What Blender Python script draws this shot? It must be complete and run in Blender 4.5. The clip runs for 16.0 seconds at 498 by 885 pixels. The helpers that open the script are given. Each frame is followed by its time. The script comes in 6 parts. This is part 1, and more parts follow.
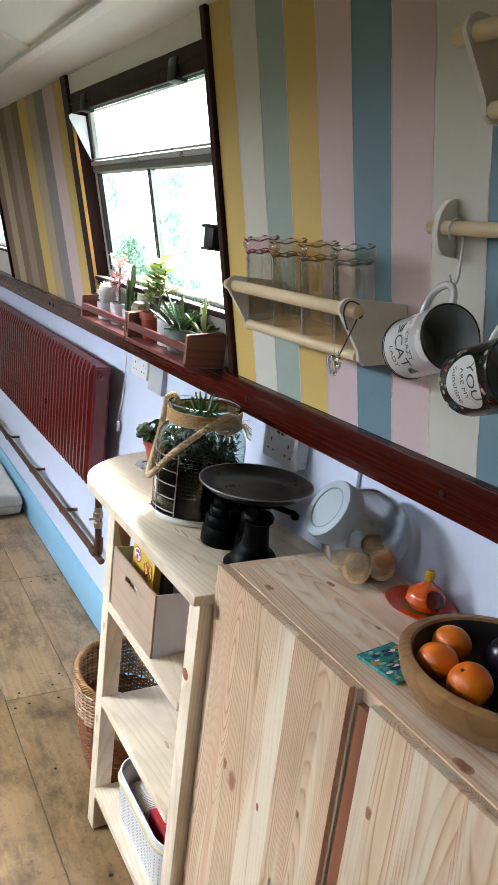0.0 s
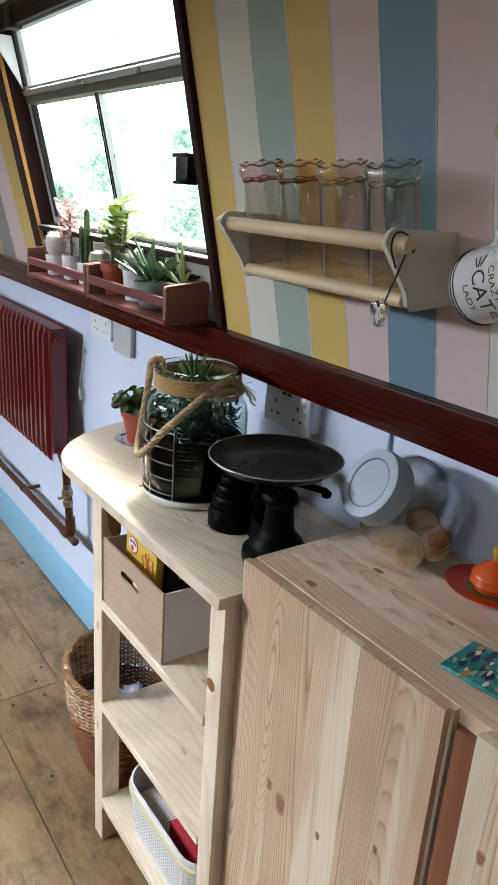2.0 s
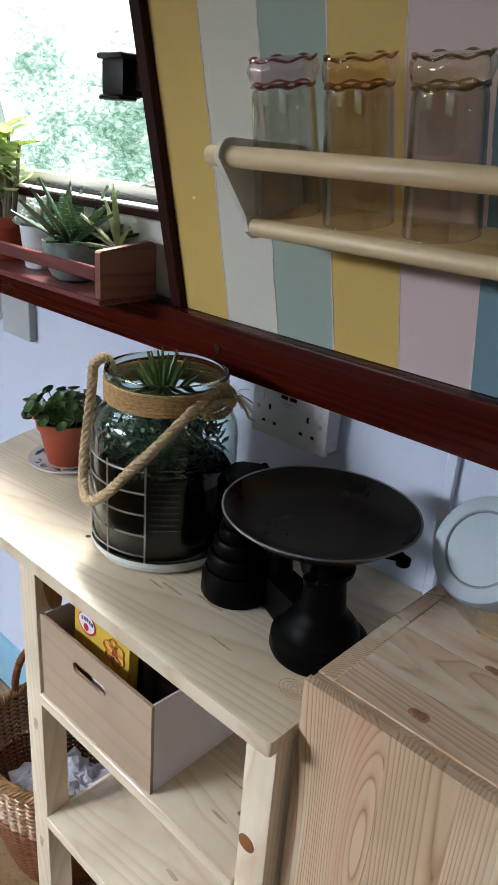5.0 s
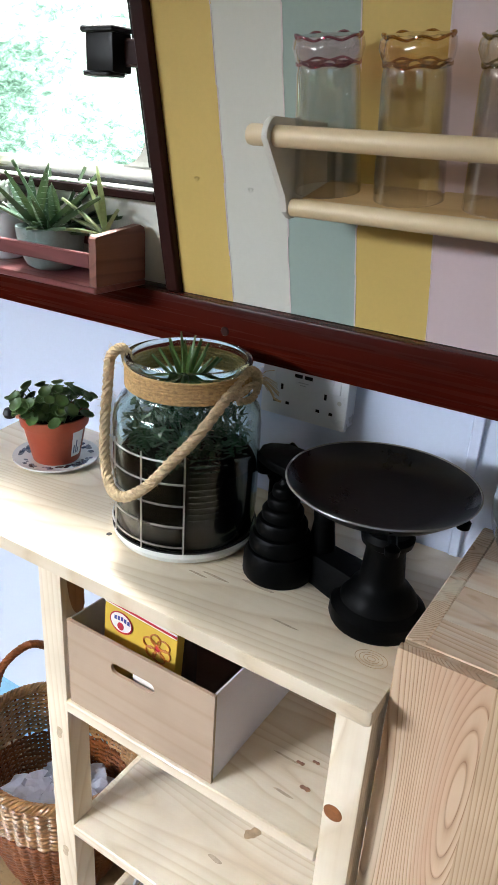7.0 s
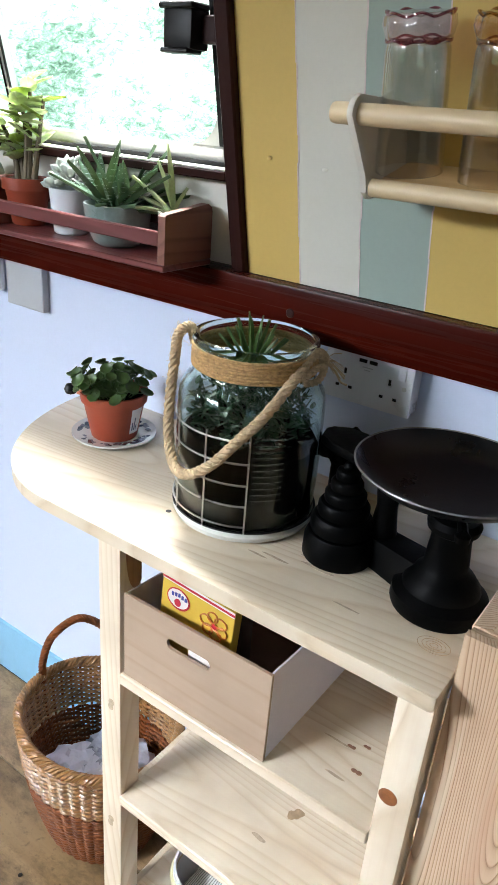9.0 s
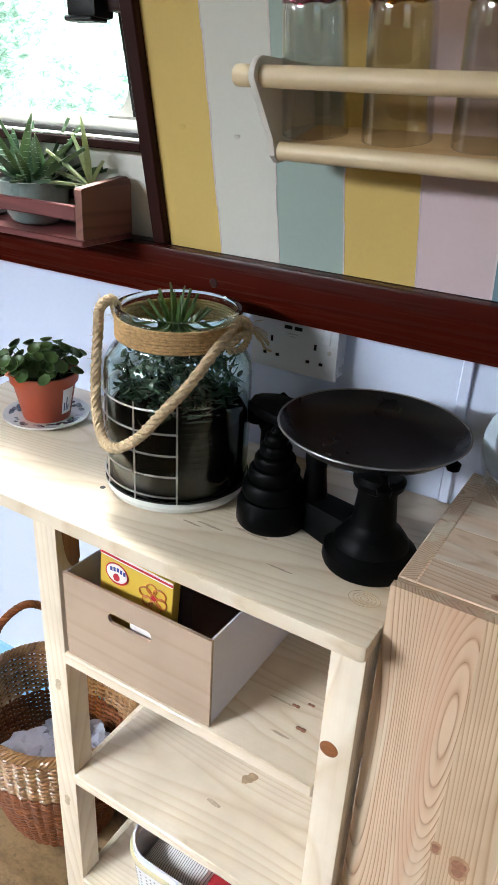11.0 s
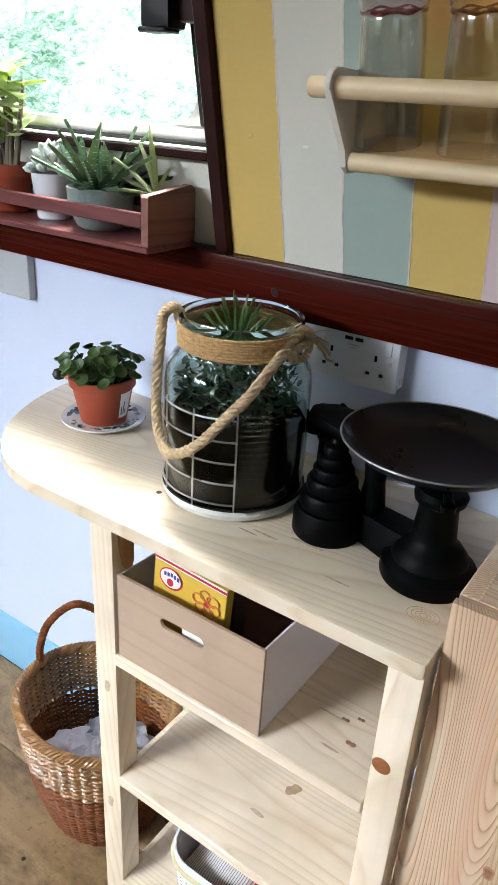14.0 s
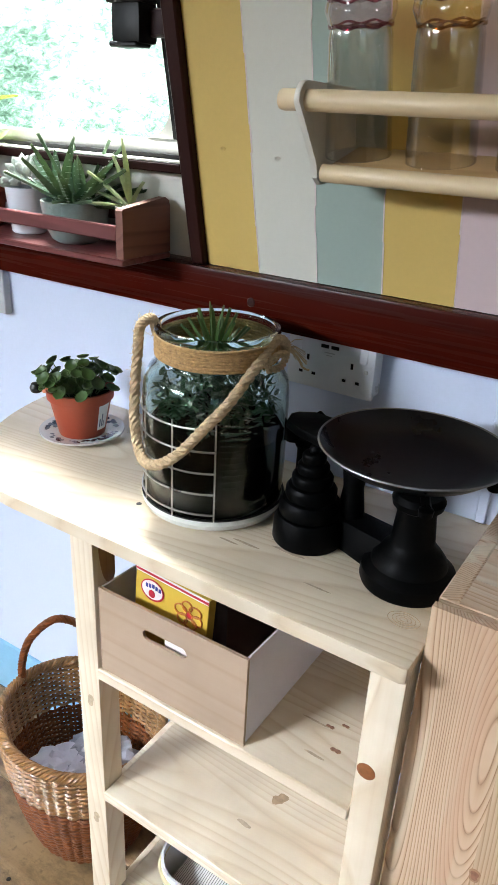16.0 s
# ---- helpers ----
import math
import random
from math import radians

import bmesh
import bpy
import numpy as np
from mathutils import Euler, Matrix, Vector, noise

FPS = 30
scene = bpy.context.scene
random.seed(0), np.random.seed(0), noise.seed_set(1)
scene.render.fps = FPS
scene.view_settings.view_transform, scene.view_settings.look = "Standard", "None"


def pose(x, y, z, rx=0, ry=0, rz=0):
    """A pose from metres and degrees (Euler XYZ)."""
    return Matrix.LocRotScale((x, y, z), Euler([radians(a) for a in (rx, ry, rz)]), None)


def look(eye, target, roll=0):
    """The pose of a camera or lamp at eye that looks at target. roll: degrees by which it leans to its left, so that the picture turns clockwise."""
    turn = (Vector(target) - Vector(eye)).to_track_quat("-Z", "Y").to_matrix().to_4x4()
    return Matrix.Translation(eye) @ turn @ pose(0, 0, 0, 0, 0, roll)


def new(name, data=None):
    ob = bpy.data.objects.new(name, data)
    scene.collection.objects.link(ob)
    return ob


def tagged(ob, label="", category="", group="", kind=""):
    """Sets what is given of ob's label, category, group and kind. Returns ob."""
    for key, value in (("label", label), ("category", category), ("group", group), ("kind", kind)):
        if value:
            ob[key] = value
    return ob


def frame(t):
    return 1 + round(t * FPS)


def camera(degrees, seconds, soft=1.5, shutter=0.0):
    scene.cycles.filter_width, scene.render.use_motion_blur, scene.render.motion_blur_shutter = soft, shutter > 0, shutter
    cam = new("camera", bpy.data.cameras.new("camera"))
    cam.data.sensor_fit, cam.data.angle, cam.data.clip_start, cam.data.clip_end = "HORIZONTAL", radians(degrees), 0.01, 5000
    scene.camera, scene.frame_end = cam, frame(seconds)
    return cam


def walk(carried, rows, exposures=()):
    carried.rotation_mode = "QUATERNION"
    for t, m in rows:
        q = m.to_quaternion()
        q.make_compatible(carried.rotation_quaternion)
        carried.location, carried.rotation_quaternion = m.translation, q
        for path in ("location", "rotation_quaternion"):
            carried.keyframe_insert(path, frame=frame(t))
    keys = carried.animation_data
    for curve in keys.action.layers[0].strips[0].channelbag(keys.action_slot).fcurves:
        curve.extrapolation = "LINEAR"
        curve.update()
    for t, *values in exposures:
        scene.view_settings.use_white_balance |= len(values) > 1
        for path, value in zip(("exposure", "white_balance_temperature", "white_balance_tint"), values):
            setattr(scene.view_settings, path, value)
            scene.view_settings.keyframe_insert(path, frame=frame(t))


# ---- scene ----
cam = camera(38.2, 16.0, soft=1.0)
PATH = [
    (0, (-0.031, -0.1, 1.594), (0.965, 1.554, 1.073), 6.9),
    (0.5, (-0.012, -0.082, 1.582), (0.952, 1.593, 1.067), 7.5),
    (1, (-0.007, -0.049, 1.58), (0.914, 1.642, 1.038), 7.1),
    (1.5, (-0.009, 0.047, 1.577), (0.986, 1.68, 0.99), 6.2),
    (2, (-0.019, 0.156, 1.562), (1.094, 1.686, 0.913), 3.9),
    (2.5, (-0.044, 0.243, 1.553), (1.087, 1.737, 0.852), 3.8),
    (3, (-0.017, 0.334, 1.543), (1.103, 1.84, 0.851), 3.8),
    (3.5, (0.044, 0.431, 1.533), (1.177, 1.888, 0.764), 3.0),
    (4, (0.079, 0.509, 1.528), (1.226, 1.942, 0.734), 3.8),
    (4.5, (0.088, 0.555, 1.526), (1.323, 1.93, 0.761), 4.6),
    (4.7, (0.09, 0.584, 1.53), (1.383, 1.906, 0.768), 4.5),
    (6.8, (-0.031, 0.775, 1.522), (1.541, 1.713, 0.715), 3.0),
    (7, (-0.041, 0.791, 1.523), (1.522, 1.745, 0.719), 3.6),
    (7.5, (-0.061, 0.815, 1.52), (1.466, 1.817, 0.704), 4.3),
    (8, (-0.071, 0.827, 1.521), (1.441, 1.837, 0.687), 4.7),
    (8.2, (-0.07, 0.827, 1.517), (1.432, 1.848, 0.679), 4.7),
    (10.3, (-0.069, 0.804, 1.507), (1.467, 1.759, 0.654), 3.6),
    (10.5, (-0.069, 0.798, 1.505), (1.477, 1.73, 0.645), 3.5),
    (11, (-0.059, 0.785, 1.498), (1.497, 1.689, 0.624), 3.1),
    (11.5, (-0.055, 0.769, 1.502), (1.525, 1.629, 0.626), 3.3),
    (12, (-0.06, 0.767, 1.5), (1.529, 1.616, 0.631), 3.7),
    (12.5, (-0.065, 0.778, 1.503), (1.503, 1.667, 0.635), 3.9),
    (13, (-0.067, 0.789, 1.502), (1.482, 1.709, 0.634), 3.8),
    (13.5, (-0.07, 0.804, 1.5), (1.452, 1.765, 0.626), 3.7),
    (14, (-0.072, 0.81, 1.5), (1.431, 1.807, 0.636), 3.4),
    (14.5, (-0.074, 0.815, 1.502), (1.425, 1.821, 0.641), 3.5),
    (15, (-0.076, 0.817, 1.502), (1.424, 1.823, 0.644), 3.4),
    (15.5, (-0.076, 0.811, 1.501), (1.434, 1.81, 0.65), 3.3),
    (16, (-0.074, 0.805, 1.501), (1.468, 1.766, 0.665), 2.9),
]
walk(cam, [(t, look(eye, target, roll)) for t, eye, target, roll in PATH], [(0, 0.1), (1.0, 0.06), (1.5, -0.1), (2.5, -0.4), (3.2, -0.55), (4.7, -0.55), (6.6, 0.0), (16, 0.02)])

# ---- daylight ----
world = bpy.data.worlds.new("sky")
scene.world = world
world.use_nodes = True
wn = world.node_tree.nodes
sky = wn.new("ShaderNodeTexSky")
sky.sky_type, sky.sun_disc = "NISHITA", False
sky.sun_elevation, sky.sun_rotation = radians(68), radians(70)
wn["Background"].inputs["Strength"].default_value = 0.15
world.node_tree.links.new(sky.outputs["Color"], wn["Background"].inputs["Color"])

sun_data = bpy.data.lights.new("sun", "SUN")
sun_data.energy, sun_data.angle, sun_data.color = 11.0, radians(16), (1.0, 0.98, 0.95)
sun = new("sun", sun_data)
sun.matrix_world = look((0.62 + 2.8, 4.6, 0.96 + 7), (0.62, 1.6, 0.96))

# sky light that falls in through the windows of the other side of the cabin
for wy, power in ((-0.1, 130.0), (2.45, 430.0), (4.5, 215.0)):
    data = bpy.data.lights.new("window_light", "AREA")
    data.shape, data.size, data.size_y, data.energy, data.color = "RECTANGLE", 1.5, 0.9, power, (0.83, 0.89, 0.98)
    lamp = new("window_light", data)
    lamp.matrix_world = look((-1.9, wy + 0.55, 2.45), (0.5, wy - 0.7, 0.75))
# bright sky high above the near window
data = bpy.data.lights.new("sky_light", "AREA")
data.shape, data.size, data.size_y, data.energy, data.color = "RECTANGLE", 1.8, 1.3, 260.0, (0.92, 0.96, 1.0)
new("sky_light", data).matrix_world = look((1.55, 2.9, 3.5), (0.64, 1.35, 0.96))


# ---- materials ----
def nodes_of(name):
    m = bpy.data.materials.new(name)
    m.use_nodes = True
    return m, m.node_tree.nodes, m.node_tree.links, m.node_tree.nodes["Principled BSDF"]


def mapped(n, l, scale, random=0.0):
    tc = n.new("ShaderNodeTexCoord")
    mp = n.new("ShaderNodeMapping")
    mp.inputs["Scale"].default_value = scale
    l.new(tc.outputs["Object"], mp.inputs["Vector"])
    if random:
        oi = n.new("ShaderNodeObjectInfo")
        mul = n.new("ShaderNodeMath")
        mul.operation = "MULTIPLY"
        mul.inputs[1].default_value = random
        l.new(oi.outputs["Random"], mul.inputs[0])
        l.new(mul.outputs[0], mp.inputs["Location"])
    return mp.outputs["Vector"]


def noise_node(n, l, vec, scale, detail=4.0, rough=0.55, distort=0.0):
    t = n.new("ShaderNodeTexNoise")
    t.inputs["Scale"].default_value, t.inputs["Detail"].default_value = scale, detail
    t.inputs["Roughness"].default_value, t.inputs["Distortion"].default_value = rough, distort
    l.new(vec, t.inputs["Vector"])
    return t.outputs["Fac"]


def ramp(n, l, fac, *stops):
    r = n.new("ShaderNodeValToRGB")
    while len(r.color_ramp.elements) < len(stops):
        r.color_ramp.elements.new(0.5)
    for e, (at, c) in zip(r.color_ramp.elements, stops):
        e.position, e.color = at, (*c, 1) if len(c) == 3 else c
    l.new(fac, r.inputs["Fac"])
    return r.outputs["Color"]


def mixed(n, l, a, b, fac, how="MIX"):
    m = n.new("ShaderNodeMix")
    m.data_type, m.blend_type = "RGBA", how
    for sock, v in ((m.inputs["Factor"], fac), (m.inputs["A"], a), (m.inputs["B"], b)):
        if isinstance(v, bpy.types.NodeSocket):
            l.new(v, sock)
        else:
            sock.default_value = v if isinstance(v, float) else (*v, 1)
    return m.outputs["Result"]


def calc(n, l, op, a, b=0.0, c=0.0):
    m = n.new("ShaderNodeMath")
    m.operation = op
    for sock, v in zip(m.inputs, (a, b, c)):
        if isinstance(v, bpy.types.NodeSocket):
            l.new(v, sock)
        else:
            sock.default_value = v
    return m.outputs[0]


def bumped(n, l, bsdf, height, strength, distance=0.002):
    b = n.new("ShaderNodeBump")
    b.inputs["Strength"].default_value, b.inputs["Distance"].default_value = strength, distance
    l.new(height, b.inputs["Height"])
    l.new(b.outputs["Normal"], bsdf.inputs["Normal"])


def shade(c, k):
    return tuple(min(1.0, v * k) for v in c)


def plain(name, color, rough=0.5, metal=0.0, vary=0.12, scale=14.0, bump=0.15, fine=160.0, coat=0.0, random=0.0):
    """Paint, metal, plastic, ceramic: broad stains and a fine grain."""
    m, n, l, b = nodes_of(name)
    vec = mapped(n, l, (1, 1, 1), 7.0)
    broad, grain = noise_node(n, l, vec, scale, 5), noise_node(n, l, vec, fine, 3)
    both = calc(n, l, "MULTIPLY_ADD", grain, 0.35, calc(n, l, "MULTIPLY", broad, 0.65))
    col = ramp(n, l, both, (0.25, shade(color, 1 - vary)), (0.75, shade(color, 1 + vary * 0.6)))
    if random:
        oi = n.new("ShaderNodeObjectInfo")
        k = calc(n, l, "MULTIPLY_ADD", oi.outputs["Random"], random, 1 - random / 2)
        hsv = n.new("ShaderNodeHueSaturation")
        l.new(k, hsv.inputs["Value"])
        l.new(col, hsv.inputs["Color"])
        col = hsv.outputs["Color"]
    l.new(col, b.inputs["Base Color"])
    l.new(calc(n, l, "MULTIPLY_ADD", broad, 0.25, rough - 0.12), b.inputs["Roughness"])
    b.inputs["Metallic"].default_value = metal
    b.inputs["Coat Weight"].default_value = coat
    b.inputs["Coat Roughness"].default_value = 0.12
    if bump:
        bumped(n, l, b, both, bump)
    return m


def wood(name, pale, mid, dark, axis, rough=0.5, rings=9.0, knots=True, spread=0.25, coat=0.0, across=1.0, stain=0.0, streak=None, ringdepth=0.85, stretch=0.42, shine=0.5):
    """Sawn timber with growth rings drawn out along one axis, knots, and boards that differ."""
    m, n, l, b = nodes_of(name)
    s = [9.0 * across] * 3
    s["xyz".index(axis)] = stretch
    vec = mapped(n, l, s, 23.0)
    field = noise_node(n, l, vec, 0.55, 1, 0.4, 0.1)
    kn = n.new("ShaderNodeTexVoronoi")
    kn.inputs["Scale"].default_value = 1.0
    ks = [8.0] * 3
    ks["xyz".index(axis)] = 4.2
    l.new(mapped(n, l, ks, 31.0), kn.inputs["Vector"])
    near = calc(n, l, "SUBTRACT", 1.0, calc(n, l, "MINIMUM", calc(n, l, "MULTIPLY", kn.outputs["Distance"], 4.6), 1.0))
    sep = n.new("ShaderNodeSeparateColor")
    l.new(kn.outputs["Color"], sep.inputs["Color"])
    rare = calc(n, l, "GREATER_THAN", sep.outputs["Red"], 0.74 if knots else 2.0)
    near = calc(n, l, "MULTIPLY", near, rare)
    near = calc(n, l, "POWER", near, 2.0)
    lines = calc(n, l, "FRACT", calc(n, l, "MULTIPLY_ADD", near, 2.6, calc(n, l, "MULTIPLY", field, rings * 2.6)))
    lines = calc(n, l, "MULTIPLY", calc(n, l, "POWER", lines, 2.8), calc(n, l, "MINIMUM", calc(n, l, "MULTIPLY", calc(n, l, "SUBTRACT", 1.0, lines), 7.0), 1.0))
    fs = [140.0] * 3
    fs["xyz".index(axis)] = 3.0
    fibre = noise_node(n, l, mapped(n, l, fs, 11.0), 1.0, 3, 0.6)
    broad = noise_node(n, l, mapped(n, l, (1, 1, 1), 5.0), 5.0, 4)
    both = calc(n, l, "MULTIPLY_ADD", fibre, 0.42, calc(n, l, "MULTIPLY", lines, ringdepth))
    col = ramp(n, l, both, (0.1, pale), (0.6, mid), (0.9, tuple(0.55 * u + 0.45 * v for u, v in zip(mid, dark))), (1.0, dark))
    col = mixed(n, l, col, shade(mid, 0.7), ramp(n, l, broad, (0.4, (0, 0, 0)), (0.75, (0.6, 0.6, 0.6))), "MIX")
    col = mixed(n, l, col, shade(dark, 0.55), ramp(n, l, near, (0.42, (0, 0, 0)), (0.6, (1, 1, 1))))
    if streak:
        ss = [16.0] * 3
        ss["xyz".index(axis)] = 0.9
        sk = noise_node(n, l, mapped(n, l, ss, 17.0), 1.0, 3, 0.6, 0.3)
        col = mixed(n, l, col, mixed(n, l, col, streak, 0.75), ramp(n, l, sk, (0.5, (0, 0, 0)), (0.58, (1, 1, 1))))
        warm = noise_node(n, l, mapped(n, l, ss, 41.0), 0.8, 3, 0.6, 0.3)
        col = mixed(n, l, col, (0.60, 0.36, 0.23), ramp(n, l, warm, (0.55, (0, 0, 0)), (0.66, (0.6, 0.6, 0.6))))
    if stain:
        st = noise_node(n, l, mapped(n, l, (1, 0.5, 1), 3.0), 7.0, 11, 0.8, 0.1)
        fleck = noise_node(n, l, mapped(n, l, (1, 1, 1), 3.0), 60, 4, 0.6)
        col = mixed(n, l, col, shade(dark, 0.5), ramp(n, l, fleck, (0.6, (0, 0, 0)), (0.74, (0.6, 0.6, 0.6))))
        col = mixed(n, l, col, shade(dark, 0.35), calc(n, l, "MULTIPLY", ramp(n, l, st, (0.46, (0, 0, 0)), (0.62, (1, 1, 1))), stain))
    oi = n.new("ShaderNodeObjectInfo")
    hsv = n.new("ShaderNodeHueSaturation")
    l.new(calc(n, l, "MULTIPLY_ADD", oi.outputs["Random"], spread, 1 - spread / 2), hsv.inputs["Value"])
    l.new(calc(n, l, "MULTIPLY_ADD", oi.outputs["Random"], -0.4 * spread, 1.0 + 0.2 * spread), hsv.inputs["Saturation"])
    l.new(calc(n, l, "MULTIPLY_ADD", calc(n, l, "FRACT", calc(n, l, "MULTIPLY", oi.outputs["Random"], 7.3)), 0.012 * min(1.0, 2 * spread), 0.5 - 0.007 * min(1.0, 2 * spread)), hsv.inputs["Hue"])
    l.new(col, hsv.inputs["Color"])
    l.new(hsv.outputs["Color"], b.inputs["Base Color"])
    l.new(calc(n, l, "MULTIPLY_ADD", fibre, 0.25, rough - 0.12), b.inputs["Roughness"])
    b.inputs["Coat Weight"].default_value = coat
    b.inputs["Coat Roughness"].default_value = 0.15
    b.inputs["Specular IOR Level"].default_value = shine
    bumped(n, l, b, both, 0.25, 0.0012)
    return m


def glassy(name, color=(1, 1, 1), rough=0.0, ior=1.45):
    m, n, l, b = nodes_of(name)
    b.inputs["Base Color"].default_value = (*color, 1)
    b.inputs["Roughness"].default_value, b.inputs["IOR"].default_value = rough, ior
    b.inputs["Transmission Weight"].default_value = 1.0
    return m


PINE = ((0.84, 0.74, 0.59), (0.735, 0.605, 0.435), (0.37, 0.235, 0.13))
pine_y = wood("pale_pine_long", *PINE, "y", 0.34, rings=15, spread=0.12, ringdepth=0.72, stretch=0.9, coat=0.12)
pine_z = wood("pale_pine_upright", *PINE, "z", 0.44, rings=16, spread=0.14, ringdepth=0.68, stretch=0.5)
CAB = ((0.74, 0.565, 0.40), (0.615, 0.42, 0.265), (0.25, 0.12, 0.055))
cab_z = wood("sanded_pine_upright", *CAB, "z", 0.5, rings=30, streak=(0.72, 0.64, 0.48), spread=0.22, across=1.25, stretch=0.6, ringdepth=1.1)
cab_flame = wood("flat_sawn_pine_upright", *CAB, "z", 0.5, rings=22, streak=(0.72, 0.64, 0.48), spread=0.2, across=1.3, stretch=2.1, ringdepth=1.25)
cab_y = wood("sanded_pine_long", *CAB, "y", 0.5, rings=40, streak=(0.72, 0.63, 0.5), spread=0.2, stretch=0.4, ringdepth=0.95)
post_red = wood("reddish_pine", (0.32, 0.135, 0.065), (0.24, 0.09, 0.042), (0.13, 0.045, 0.022), "z", 0.5, knots=False)
floor_wood = wood("old_floor_pine", (0.36, 0.24, 0.13), (0.285, 0.178, 0.088), (0.14, 0.076, 0.037), "y", 0.34, rings=9, spread=0.3, stain=0.75, across=0.7, ringdepth=0.55)
mahog_y = wood("mahogany_stain_long", (0.06, 0.006, 0.003), (0.045, 0.0045, 0.0024), (0.024, 0.0025, 0.0015), "y", 0.26, rings=6, knots=False, spread=0.1, shine=0.14)
mahog_z = wood("mahogany_stain_upright", (0.032, 0.007, 0.005), (0.022, 0.005, 0.004), (0.012, 0.003, 0.0025), "z", 0.5, rings=5, knots=False, spread=0.1, shine=0.2)
crate_y = wood("crate_wood_long", (0.21, 0.062, 0.06), (0.145, 0.038, 0.037), (0.07, 0.018, 0.017), "y", 0.36, rings=8, spread=0.25)
crate_x = wood("crate_wood_cross", (0.25, 0.105, 0.07), (0.185, 0.07, 0.046), (0.10, 0.034, 0.023), "x", 0.5, rings=8, spread=0.25)
birch_y = wood("lacquered_birch_long", (0.74, 0.59, 0.37), (0.68, 0.52, 0.30), (0.56, 0.40, 0.215), "y", 0.46, rings=4, knots=False, spread=0.1, coat=0.1)
# rack shelf birch, with the amber light through the glasses put into it
amber_tint_y = wood("amber_tinted_birch_long", (0.66, 0.45, 0.21), (0.58, 0.37, 0.16), (0.45, 0.27, 0.11), "y", 0.42, rings=6, knots=False, spread=0.1, coat=0.15)
# dark brown for the unseen walls, chosen to hold down fill and reflections
dark_lining = wood("dark_unseen_lining", (0.28, 0.21, 0.145), (0.215, 0.16, 0.105), (0.11, 0.075, 0.045), "y", 0.5, rings=10, knots=False, spread=0.1)
ply = plain("birch_ply_face", (0.68, 0.65, 0.58), 0.45, vary=0.08)
box_wood = wood("limed_box_board", (0.45, 0.335, 0.245), (0.42, 0.305, 0.215), (0.36, 0.25, 0.172), "y", 0.6, rings=5, knots=False, spread=0.05, across=2)
bowl_wood = wood("turned_bowl_wood", (0.42, 0.25, 0.11), (0.33, 0.18, 0.075), (0.2, 0.1, 0.04), "x", 0.4, rings=12, knots=False, coat=0.1)
dark_inside = plain("dark_stained_inside", (0.02, 0.017, 0.016), 0.4)

paint_yellow = plain("mustard_wall_paint", (0.64, 0.455, 0.135), 0.6, vary=0.07, scale=4, random=0.06)
paint_white = plain("warm_white_wall_paint", (0.66, 0.645, 0.57), 0.6, vary=0.05, scale=4, random=0.05)
paint_sage = plain("sage_wall_paint", (0.34, 0.42, 0.37), 0.6, vary=0.07, scale=4, random=0.06)
paint_pink = plain("pale_pink_wall_paint", (0.64, 0.5, 0.5), 0.6, vary=0.05, scale=4, random=0.06)
paint_blue = plain("grey_blue_wall_paint", (0.17, 0.28, 0.34), 0.6, vary=0.07, scale=4, random=0.06)
paint_lower = plain("pale_blue_white_wall_paint", (0.60, 0.67, 0.83), 0.55, vary=0.05, scale=3, bump=0.2)
paint_skirt = plain("sky_blue_gloss_paint", (0.24, 0.48, 0.66), 0.35, vary=0.1)
paint_ceiling = plain("white_ceiling_gloss", (0.86, 0.86, 0.82), 0.35, vary=0.04, scale=3, bump=0.0)
paint_panel = plain("white_panel_paint", (0.76, 0.75, 0.68), 0.45, vary=0.07)
alloy = plain("dull_aluminium", (0.60, 0.60, 0.57), 0.42, 0.25, vary=0.12)
alloy_dark = plain("weathered_bronze_bar", (0.16, 0.15, 0.13), 0.45, 0.3, vary=0.2)
alloy_bright = plain("bright_aluminium", (0.62, 0.65, 0.66), 0.3, 0.7, vary=0.1)
# varnished jamb edge; the daylight glowing on it is in this orange
amber_lit_trim = plain("orange_lit_varnish", (0.72, 0.36, 0.075), 0.4, vary=0.3, scale=20)
black_rubber = plain("black_rubber", (0.005, 0.005, 0.005), 0.55)
black_plastic = plain("black_plastic", (0.004, 0.004, 0.004), 0.4)
for m_ in (black_rubber, black_plastic):
    m_.node_tree.nodes["Principled BSDF"].inputs["Specular IOR Level"].default_value = 0.3
white_plastic = plain("white_plastic", (0.74, 0.76, 0.8), 0.3, vary=0.04, bump=0.03)
grey_plastic = plain("pale_grey_plastic", (0.45, 0.47, 0.49), 0.45, vary=0.05)
red_paint = plain("dark_red_radiator_paint", (0.14, 0.009, 0.012), 0.32, vary=0.18, coat=0.15)
copper = plain("tarnished_copper", (0.11, 0.05, 0.03), 0.45, 0.7, vary=0.4, scale=25)
brass = plain("dull_brass_valve", (0.34, 0.27, 0.18), 0.4, 0.8, vary=0.3)


def leafy(name, color, rough=0.4, vary=0.4, scale=50, through_=0.35):
    """Leaf flesh that also glows with light from behind."""
    m = plain(name, color, rough, vary=vary, scale=scale)
    n, l = m.node_tree.nodes, m.node_tree.links
    b = n["Principled BSDF"]
    col = b.inputs["Base Color"].links[0].from_socket
    back, mix = n.new("ShaderNodeBsdfTranslucent"), n.new("ShaderNodeMixShader")
    l.new(mixed(n, l, col, (1.0, 1.0, 0.55), 0.25), back.inputs["Color"])
    mix.inputs[0].default_value = through_
    l.new(b.outputs[0], mix.inputs[1])
    l.new(back.outputs[0], mix.inputs[2])
    l.new(mix.outputs[0], n["Material Output"].inputs["Surface"])
    return m


